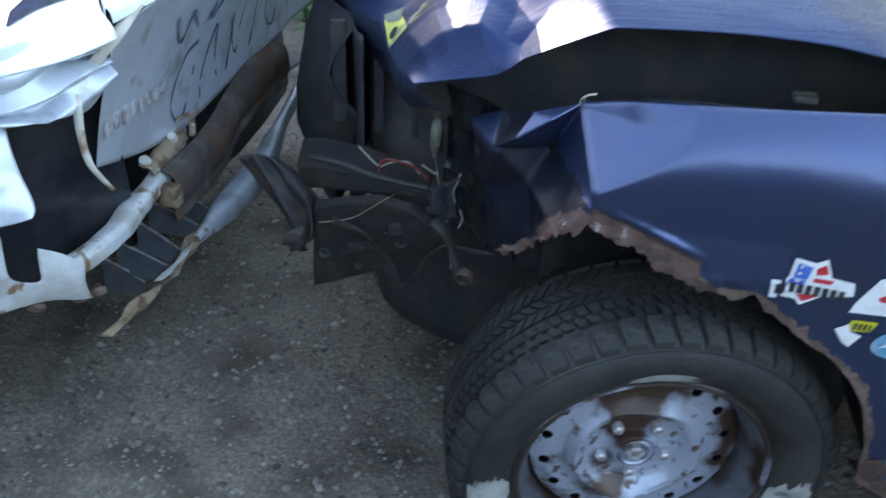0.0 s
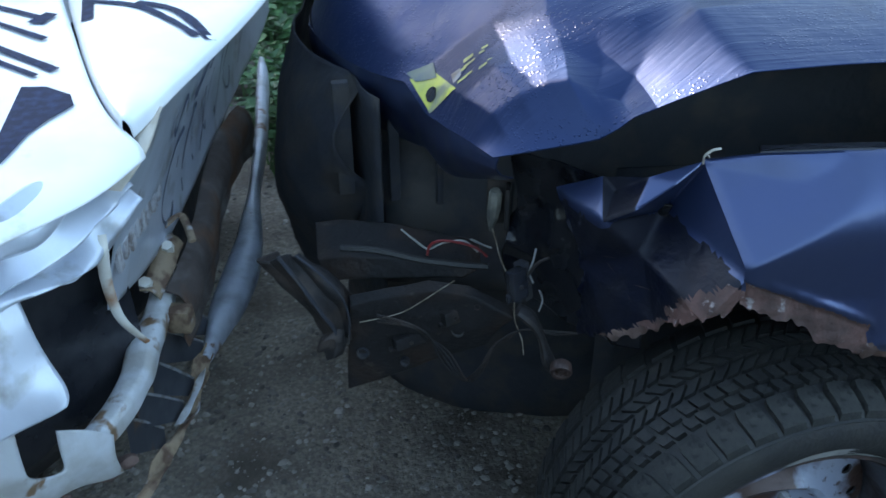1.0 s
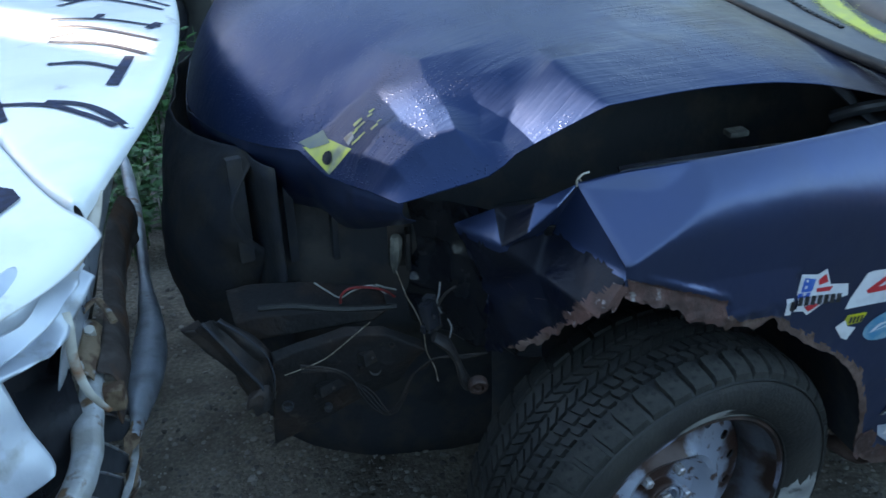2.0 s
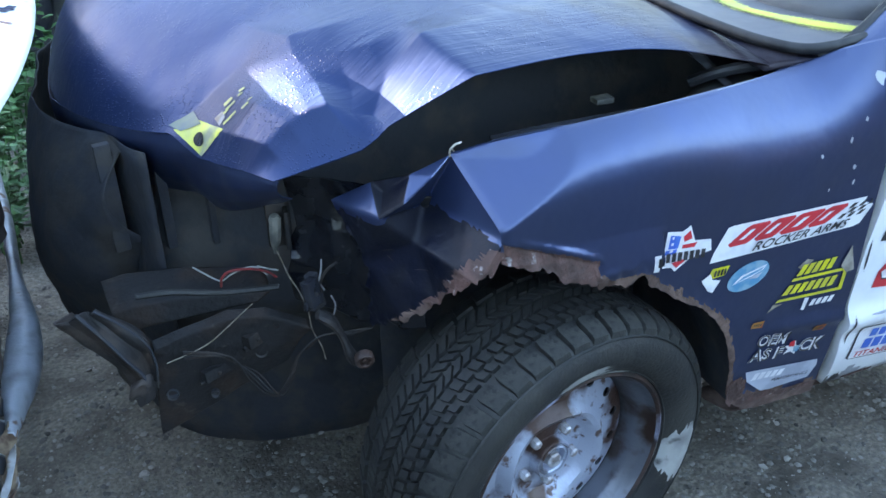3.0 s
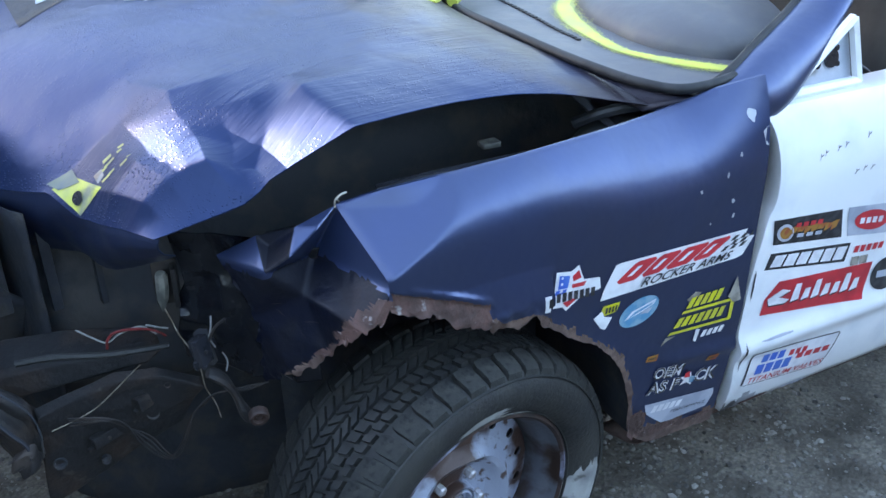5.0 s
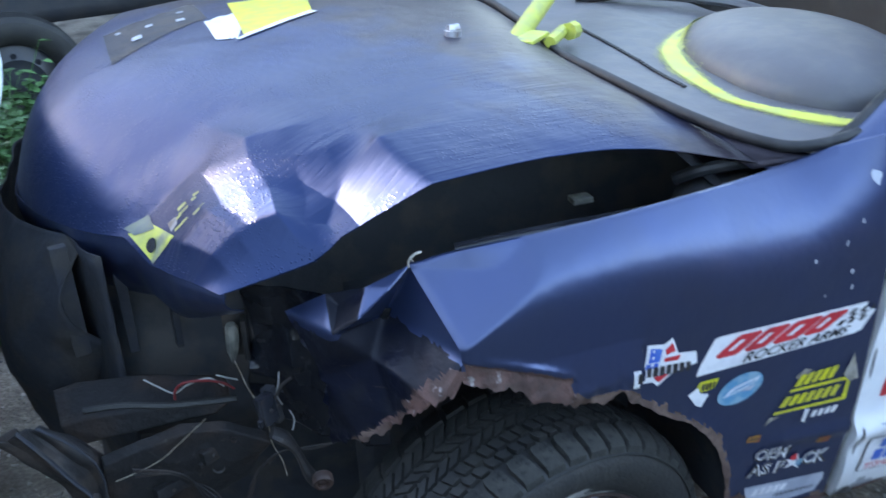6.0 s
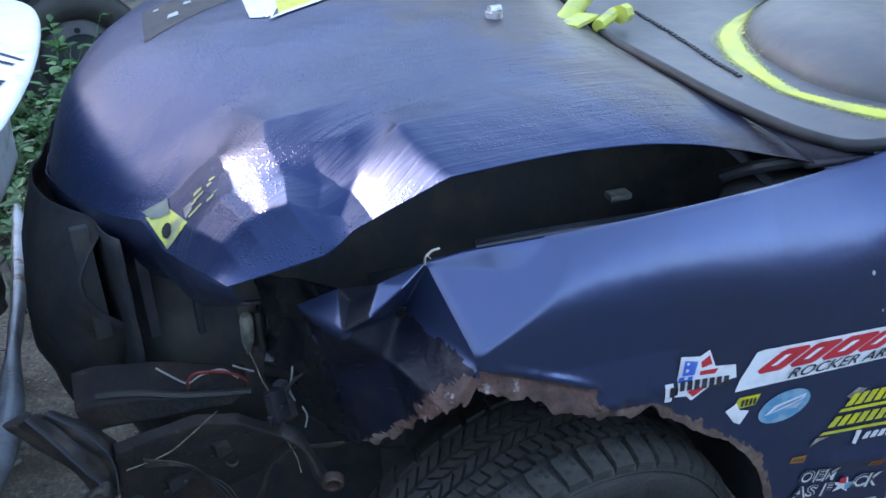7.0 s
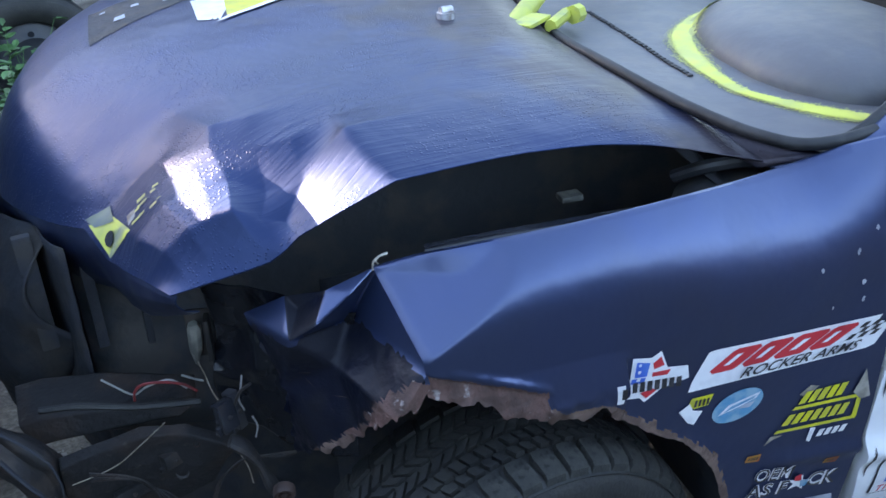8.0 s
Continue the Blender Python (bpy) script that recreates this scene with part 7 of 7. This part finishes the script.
    for e in (0.0, 0.3, 0.65, 1.0):
        rows.append([W(s + 0.006 * math.sin(k * 2.1 + e * 5), n + w * e + 0.003 * math.sin(k * 3.7 + e * 8), 0.470 + 0.012 * math.sin(s * 30) * (e - 0.5) + 0.008 * math.sin(k * 1.9 + e * 4) - 0.02 * max(0, -s)) for k, (s, n, w) in enumerate(line)])
    sheet("blade_end", rows, [TAN_RUST], WCAR, "torn rusty end of the bumper blade", thick=0.002, subdiv=3, rough=0.010, seed=4, folded=lambda p: 0.6)
    rows = [[W(s, n + e, 0.480 + 0.007 * math.sin(95 * s + 200 * e)) for s, n in ((0.128, 0.048), (0.10, 0.047), (0.07, 0.044), (0.04, 0.040), (0.012, 0.034))] for e in (-0.005, 0.001, 0.006)]
    sheet("paint_flake", rows, [FLAKED], WCAR, "curled silver paint flake on the torn end", thick=0.001, subdiv=2, rough=0.006, seed=12)
    # grille fins between the support strip and the blade: dark faces, bright upper edges
    for (s0, n0), (s1, n1) in (((0.150, 0.010), (0.262, 0.030)), ((0.085, 0.006), (0.201, 0.034)), ((0.020, 0.014), (0.115, 0.036)), ((-0.045, 0.010), (0.065, 0.030)), ((-0.091, 0.010), (0.010, 0.014))):
        a, b = W(s0, n0, 0.600), W(s1, n1, 0.475)
        bm = bmesh.new()
        low = Vector((0, 0, -0.055)) - W_S * 0.012
        f = bm.faces.new([bm.verts.new(p) for p in (a, b, b + low * 0.55, a + low)])
        r = bmesh.ops.extrude_face_region(bm, geom=[f])
        bmesh.ops.translate(bm, vec=W_S * 0.002, verts=[v for v in r["geom"] if isinstance(v, bmesh.types.BMVert)])
        bmesh.ops.recalc_face_normals(bm, faces=bm.faces)
        fin = part("slat", bm, SLAT, WCAR, "thin dark grille slat", smooth=0)
        bm = bmesh.new()
        tube(bm, [a + Vector((0, 0, 0.002)), a.lerp(b, 0.5) + Vector((0, 0, 0.0045)), b + Vector((0, 0, 0.002))], [0.0016, 0.0024, 0.0018], 6)
        part("slat_edge", bm, WORN_EDGE, fin, "worn bright slat edge")
    # hanging strap
    strap = spline([(-0.834, 0.125, 0.915), (-0.833, 0.114, 0.90), (-0.836, 0.113, 0.86), (-0.832, 0.110, 0.82), (-0.823, 0.118, 0.79), (-0.813, 0.127, 0.765)], 6)
    bm = bmesh.new()
    tube(bm, strap, [0.0075 - 0.004 * i / len(strap) for i in range(len(strap))], 8, flat=0.4)
    part("strap", bm, PALE_STEEL, WCAR, "pale torn trim strip hanging loose")
    # angular tan filler strip in the opened seam, folded twice
    rows = [[Vector(p) + Vector((0.010, 0.003, 0)) * e + Vector((0, 0, 0.004 * math.sin(3 * e + k))) for k, p in enumerate(((-0.768, 0.235, 1.000), (-0.780, 0.190, 0.986), (-0.795, 0.172, 0.968), (-0.812, 0.163, 0.950), (-0.830, 0.155, 0.930)))] for e in (-1.0, 0.0, 1.0)]
    sheet("trim_strip", rows, [TAN_TRIM], WCAR, "pale tan torn trim strip bent at the corner", thick=0.003, subdiv=2, rough=0.003, seed=15)
    # crumpled skin under the quarter corner
    rows = []
    for i, (z, out) in enumerate(((0.99, -0.02), (0.968, 0.004), (0.955, -0.022), (0.938, 0.008), (0.925, -0.020), (0.91, 0.004), (0.898, -0.022))):
        rows.append([Vector((x, y, z - 0.012 * math.sin(1.9 * k + i))) + Vector((0.8, -0.6, 0)) * (out + 0.008 * math.sin(2.3 * k + 1.7 * i)) for k, (x, y) in enumerate(((-0.800, 0.185), (-0.822, 0.125), (-0.855, 0.07), (-0.91, 0.02), (-1.0, -0.05), (-1.12, -0.13)))])
    sheet("crumpled_skin", rows, [SILVER], WCAR, "crumpled silver quarter skin", thick=0.0012, subdiv=4, rough=0.020, seed=5, folded=lambda v: 0.95)
    # dark lamp cavity
    rows = [[(-0.85, 0.30, z), (-0.93, 0.22, z), (-1.02, 0.12, z), (-1.2, 0.0, z)] for z in (0.93, 0.8, 0.66, 0.55)]
    sheet("lamp_cavity", rows, [BLACK_PLASTIC], WCAR, "dark empty tail lamp cavity", thick=0.003, subdiv=2, rough=0.008)
    # torn white bumper shell: upper flap and lower lip with a hole
    rows = [[(-0.911, 0.060, 0.900), (-0.935, 0.045, 0.910), (-0.99, 0.0, 0.925), (-1.1, -0.08, 0.94)],
            [(-0.901, 0.040, 0.870), (-0.930, 0.025, 0.885), (-0.985, -0.02, 0.905), (-1.1, -0.09, 0.92)],
            [(-0.889, 0.031, 0.830), (-0.917, 0.010, 0.845), (-0.98, -0.04, 0.87), (-1.1, -0.12, 0.88)],
            [(-0.877, 0.020, 0.800), (-0.900, 0.004, 0.808), (-0.98, -0.05, 0.83), (-1.1, -0.14, 0.84)],
            [(-0.882, 0.010, 0.791), (-0.905, 0.000, 0.788), (-0.98, -0.06, 0.80), (-1.1, -0.15, 0.81)]]
    sheet("bumper_flap", rows, [SILVER], WCAR, "torn white bumper flap", thick=0.003, subdiv=3, rough=0.006, seed=2)
    rows = []
    for i in range(6):
        f = i / 5
        rows.append([Vector((x, y - 0.012 * math.sin(f * 3.1), z1 + (z0 - z1) * (1 - f))) for x, y, z0, z1 in ((-0.877, 0.122, 0.635, 0.572), (-0.897, 0.104, 0.668, 0.578), (-0.926, 0.090, 0.685, 0.59), (-0.955, 0.055, 0.728, 0.605), (-1.0, 0.03, 0.735, 0.60), (-1.08, -0.01, 0.74, 0.60))])
    sheet("bumper_lip", rows, [FLAKED], WCAR, "torn white lower bumper shell with a hole", thick=0.003, subdiv=3, rough=0.005, seed=9, holes=((0, 2), (1, 2), (2, 2)))
    for i in (0, 1, 3, 6):
        bm = bmesh.new()
        q = Vector((-0.876 - 0.024 * i, 0.138 - 0.02 * i, 0.570 + 0.005 * i + 0.005 * math.sin(i * 3)))
        bmesh.ops.create_icosphere(bm, subdivisions=2, radius=0.013, matrix=Matrix.Translation(q) @ Matrix.Diagonal((1.3, 0.7, 0.8 + 0.2 * (i % 3), 1)))
        for v in bm.verts:
            v.co += (v.co - q) * 0.5 * noise.noise(v.co * 90)
        part("rust_crumb", bm, RUST, WCAR, "crumbling rust on the torn edge")
    # car body shell behind: plain sides so nothing shows through
    rows = [[(-0.95, 0.33, max(z, 0.55)), (-0.88, 0.7, max(z, 0.42)), (-0.82, 1.0, z), (-0.74, 1.45, z)] for z in (0.97, 0.7, 0.45, 0.30)]
    sheet("trunk_wall", rows, [SOOT], WCAR, "dark inner trunk wall", thick=0.004, subdiv=1)
    rows = [[tuple(W(0.0, -0.55, 0.32)), tuple(W(0.6, -0.3, 0.32)), tuple(W(1.4, -0.1, 0.32))], [tuple(W(-0.28, -4.1, 0.28)), tuple(W(0.6, -4.1, 0.28)), tuple(W(1.55, -4.1, 0.28))]]
    sheet("underside", rows, [DARK_IN], WCAR, "dark underside of the wrecked car", thick=0.01, subdiv=1)


build_white_car()


def build_cabin():
    """The rest of the white car's body: sides, roof and pillars, the windows without glass."""
    for s0, lean in ((-0.33, 1), (1.62, -1)):
        rows = [[W(s0 + lean * dz, n, z) for n in (-0.42, -0.9, -1.6, -2.6, -4.2)] for dz, z in ((0.04, 1.0), (0.0, 0.8), (0.0, 0.5), (0.05, 0.27))]
        sheet("body_side", rows, [WHITE], WCAR, "white body side", thick=0.004, subdiv=2, rough=0.004)
        for n0, n1 in ((-1.35, -1.62), (-3.05, -2.62), (-2.15, -2.15)):
            bm = bmesh.new()
            tube(bm, [W(s0 + lean * 0.06, n0, 0.99), W(s0 + lean * 0.14, (n0 + n1) / 2, 1.2), W(s0 + lean * 0.22, n1, 1.375)], 0.035, 8)
            part("roof_pillar", bm, WHITE, WCAR, "white roof pillar")
    rows = [[W(s, n, 1.375 + 0.03 * (1 - abs(s - 0.65) / 0.65)) for s in (-0.12, 0.2, 0.65, 1.1, 1.42)] for n in (-1.6, -1.9, -2.3, -2.64)]
    sheet("roof", rows, [WHITE], WCAR, "white car roof", thick=0.02, subdiv=2)
    rows = [[W(s, n, z) for s in (-0.3, 0.3, 0.9, 1.6)] for n, z in ((-2.95, 0.98), (-3.6, 0.97), (-4.2, 0.93), (-4.3, 0.3))]
    sheet("front_hood", rows, [WHITE], WCAR, "white front hood", thick=0.004, subdiv=2)


build_cabin()


def build_sun_block():
    """Bench shape with a long top bar in the white car's cabin, added unseen to keep sun off the hood."""
    seat = new("sun_block_bench")
    seat.parent = WCAR
    seat["label"] = "unseen dark bench shape added to block the sun"
    for name, n, lo, hi, r in (("block_back", -1.72, (-0.09, -0.515, 0.45), (0.09, 0.515, 1.06), 0.05), ("block_top", -1.72, (-0.06, -0.51, 1.05), (0.06, 0.51, 1.34), 0.04), ("block_base", -1.95, (-0.25, -0.515, 0.32), (0.25, 0.515, 0.48), 0.04)):
        bm = bmesh.new()
        box(bm, lo, hi, r, Matrix.Translation(W(0.855, n, 0)) @ Matrix.Rotation(radians(-11.5), 4, 'Z'))
        part(name, bm, DARK_IN, seat)


build_sun_block()


# ---------------------------------------------------------------- wires and front clutter on the blue car
def build_wires():
    def wire(name, pts, r, m, label):
        bm = bmesh.new()
        tube(bm, spline(pts, 6), r * 0.75, 6)
        return part(name, bm, m, CAR, label)
    wire("wire", [(-0.436, 0.366, 0.660), (-0.433, 0.364, 0.677), (-0.420, 0.359, 0.688), (-0.393, 0.349, 0.688), (-0.368, 0.340, 0.680), (-0.352, 0.335, 0.665)], 0.0030, RED_WIRE, "red wire loop")
    wire("wire", [(-0.472, 0.380, 0.703), (-0.455, 0.373, 0.687), (-0.435, 0.365, 0.672), (-0.415, 0.36, 0.682), (-0.385, 0.348, 0.690), (-0.365, 0.34, 0.672)], 0.0020, WHITE_WIRE, "grey frayed wire")
    wire("wire", [(-0.409, 0.305, 0.652), (-0.427, 0.312, 0.635), (-0.453, 0.322, 0.610), (-0.479, 0.332, 0.587), (-0.507, 0.343, 0.572), (-0.545, 0.357, 0.558)], 0.0012, BARE_WIRE, "thin bare copper wire")
    wire("wire", [(-0.341, 0.35, 0.704), (-0.336, 0.343, 0.683), (-0.333, 0.331, 0.663), (-0.325, 0.313, 0.639), (-0.318, 0.301, 0.605), (-0.318, 0.291, 0.572), (-0.31, 0.278, 0.544), (-0.309, 0.267, 0.521)], 0.0013, BARE_WIRE, "thin twisted bare wire")
    wire("cable", [(-0.56, 0.415, 0.660), (-0.507, 0.393, 0.661), (-0.444, 0.369, 0.650), (-0.391, 0.349, 0.647), (-0.350, 0.335, 0.646)], 0.007, RUBBER, "black cable sleeve along the crossmember")
    for k, m in ((0, GRIME), (1, OILY), (2, GRIME), (3, OILY)):
        d = 0.005 * k
        wire("harness", [(-0.520, 0.345, 0.578 - d), (-0.474, 0.320, 0.571 - d * 0.4), (-0.447, 0.310 + d, 0.550 - d), (-0.432 + d, 0.304, 0.507 + d * 0.6), (-0.408 + d * 0.6, 0.295 - d, 0.471 + d * 0.8), (-0.384 - d * 0.3, 0.286, 0.465 + d * 0.7), (-0.368 - d * 0.4, 0.280, 0.492 + d * 0.4), (-0.353, 0.274 + d * 0.3, 0.541), (-0.334, 0.267, 0.566 - d * 0.4), (-0.313, 0.259, 0.578), (-0.271, 0.243, 0.580 - d * 0.5), (-0.236, 0.230, 0.580)], 0.0019, m, "loose grimy wiring harness")
    wire("wire", [(-0.325, 0.23, 0.70), (-0.318, 0.215, 0.73), (-0.305, 0.205, 0.745)], 0.003, GRIME, "short black wire end")
    wire("wire", [(-0.36, 0.40, 0.655), (-0.345, 0.385, 0.652), (-0.335, 0.37, 0.654)], 0.0022, WHITE_WIRE, "short pale wire end")
    wire("wire", [(-0.300, 0.27, 0.715), (-0.306, 0.262, 0.70), (-0.312, 0.258, 0.685), (-0.308, 0.25, 0.67)], 0.0018, WHITE_WIRE, "thin loose pale wire")
    wire("wire", [(-0.30, 0.245, 0.66), (-0.296, 0.24, 0.645), (-0.302, 0.235, 0.63)], 0.0018, WHITE_WIRE, "thin loose pale wire")
    # lamp connector
    bm = bmesh.new()
    tube(bm, [(-0.338, 0.352, 0.768), (-0.337, 0.353, 0.760), (-0.338, 0.355, 0.735), (-0.339, 0.357, 0.718), (-0.340, 0.358, 0.708), (-0.340, 0.359, 0.695)], [0.007, 0.0105, 0.0105, 0.009, 0.0055, 0.003], 8)
    socket = part("lamp_socket", bm, OLD_CLEAR, CAR, "dull clear lamp socket on its wire")
    bm = bmesh.new()
    box(bm, (-0.016, 0.012, -0.040), (0.024, 0.018, 0.040), 0.004, Matrix.Translation((-0.335, 0.352, 0.742)) @ Matrix.Rotation(radians(-20), 4, 'Z'))
    box(bm, (0.012, -0.012, -0.036), (0.020, 0.016, 0.034), 0.003, Matrix.Translation((-0.335, 0.352, 0.742)) @ Matrix.Rotation(radians(-20), 4, 'Z'))
    part("housing", bm, GRIME, socket, "grimy lamp housing plate")
    bm = bmesh.new()
    arm = spline([(-0.345, 0.201, 0.668), (-0.327, 0.194, 0.652), (-0.314, 0.189, 0.624), (-0.305, 0.186, 0.591), (-0.297, 0.183, 0.569)], 5)
    tube(bm, arm, [0.012 + 0.003 * math.sin(0.45 * k) for k in range(len(arm))], 10, flat=0.6)
    link = part("link_arm", bm, GRIME, CAR, "rusty suspension link arm")
    bm = bmesh.new()
    lathe(bm, [(0.0001, -0.008), (0.007, -0.008), (0.008, -0.003), (0.012, -0.002), (0.014, -0.010), (0.020, -0.011), (0.023, -0.006), (0.022, 0.010), (0.018, 0.014)], 18)
    bm.transform(Matrix.Translation((-0.295, 0.152, 0.591)) @ Matrix.Rotation(radians(-20), 4, 'Z') @ Matrix.Rotation(radians(12), 4, 'X') @ Matrix.Scale(0.68, 4))
    part("bushing", bm, RIM_RUST, link, "round rusty bushing")
    # crumpled black liner inside the front of the fender
    rows = []
    rng = random.Random(31)
    for i, z in enumerate((0.85, 0.815, 0.785, 0.75, 0.72, 0.685, 0.65, 0.60)):
        rows.append([Vector((-0.315 + 0.022 * j + rng.uniform(-0.012, 0.012), 0.345 - 0.033 * j + rng.uniform(-0.02, 0.02), z + rng.uniform(-0.010, 0.010))) for j in range(7)])
    sheet("liner", rows, [LINER], CAR, "crumpled shiny black plastic liner", thick=0.002, subdiv=4, rough=0.004, seed=4, folded=lambda v: 0.7)


build_wires()


# ---------------------------------------------------------------- behind the cars
def build_far_car():
    car = thing("derelict_car", (0, 0, 0), "dark derelict car standing behind the wrecks", "car")
    rows = [[(-2.6, 4.45, z), (-1.2, 4.42, z), (0.4, 4.4, z), (2.0, 4.42, z)] for z in (1.0, 0.8, 0.55)]
    sheet("body", rows, [BLACK_METAL], car, "dark dirty body side", thick=0.02, subdiv=2, rough=0.01)
    rows = [[(-2.6, 4.6, 1.0), (0.0, 4.6, 1.0), (2.0, 4.6, 1.0)], [(-2.6, 5.9, 1.02), (0.0, 5.9, 1.02), (2.0, 5.9, 1.02)]]
    sheet("deck", rows, [BLACK_METAL], car, "dark dirty upper body", thick=0.02, subdiv=1)
    wheel = new("wheel")
    wheel.parent = car
    wheel.location = (-0.2, 4.3, 0.31)
    bm = bmesh.new()
    lathe(bm, [(0.19, 0.0), (0.21, -0.02), (0.25, -0.035), (0.29, -0.025), (0.31, 0.0), (0.315, 0.08), (0.31, 0.17), (0.28, 0.19)], 48)
    part("tyre", bm, RUBBER, wheel, "dark tyre")
    bm = bmesh.new()
    lathe(bm, [(0.19, 0.0), (0.185, 0.03), (0.15, 0.02), (0.12, 0.0), (0.08, 0.01), (0.04, 0.0), (0.0001, 0.0)], 40)
    part("rim", bm, BLACK_METAL, wheel, "dark steel rim")
    for k in range(8):
        a = 2 * math.pi * k / 8
        bm = bmesh.new()
        bmesh.ops.create_cone(bm, cap_ends=True, segments=10, radius1=0.014, radius2=0.014, depth=0.004, matrix=Matrix.Translation((0.135 * math.cos(a), 0.005, 0.135 * math.sin(a))) @ Matrix.Rotation(radians(90), 4, 'X'))
        part("rim_hole", bm, BLACK_PLASTIC, wheel)
    return car


build_far_car().location = (-0.03, -0.75, 0)


def build_weed():
    rng = random.Random(11)
    plant = thing("weed", (0, 0, 0), "leafy bright green weed growing between the cars", "plant", "weeds between the cars")
    bm = bmesh.new()
    lf = bmesh.new()
    for k in range(16):
        a, lean = rng.uniform(0, 6.28), rng.uniform(0.05, 0.45)
        h = rng.uniform(0.22, 0.5)
        base = Vector((rng.uniform(-0.09, 0.09), rng.uniform(-0.09, 0.09), 0))
        pts = [base + Vector((math.cos(a) * lean * f * f * h, math.sin(a) * lean * f * f * h, h * f)) for f in (0, 0.35, 0.7, 1.0)]
        tube(bm, pts, [0.004, 0.003, 0.002, 0.001], 5)
        for q in range(16):
            f = rng.uniform(0.25, 1.0)
            p = pts[0].lerp(pts[3], f) + Vector((rng.uniform(-0.02, 0.02), rng.uniform(-0.02, 0.02), 0))
            b, ln, wd, tilt = rng.uniform(0, 6.28), rng.uniform(0.03, 0.065), rng.uniform(0.012, 0.022), rng.uniform(-0.2, 0.7)
            d = Vector((math.cos(b), math.sin(b), tilt)).normalized()
            side = d.cross(Vector((0, 0, 1))).normalized()
            up = side.cross(d)
            v = [p, p + d * ln * 0.35 + side * wd + up * 0.004, p + d * ln * 0.75 + side * wd * 0.7, p + d * ln - up * 0.006, p + d * ln * 0.75 - side * wd * 0.7, p + d * ln * 0.35 - side * wd + up * 0.004]
            vs = [lf.verts.new(x) for x in v]
            m = lf.verts.new(p + d * ln * 0.55 - up * 0.004)
            for i in range(6):
                lf.faces.new((vs[i], vs[(i + 1) % 6], m))
    tagged(part("stem", bm, LEAF, plant), "leafy green stem", kind="stuff")
    part("leaves", lf, LEAF, plant, "small toothed green leaves", smooth=0)
    return plant


WEED = build_weed()
WEED.location = (-0.50, 2.55, 0)
rng = random.Random(21)
for x, y, s in ((-0.56, 2.2, 0.9), (-0.40, 2.9, 1.1), (-0.62, 1.9, 0.8), (-0.30, 3.3, 1.2), (-0.52, 3.2, 1.0), (-0.15, 2.8, 0.9), (-0.72, 2.5, 1.0), (-0.68, 3.0, 1.1), (-0.44, 1.95, 0.7)):
    w = copy_thing(WEED, pose(x, y, 0, 0, 0, rng.uniform(0, 360)) @ Matrix.Diagonal((s, s, s, 1)))
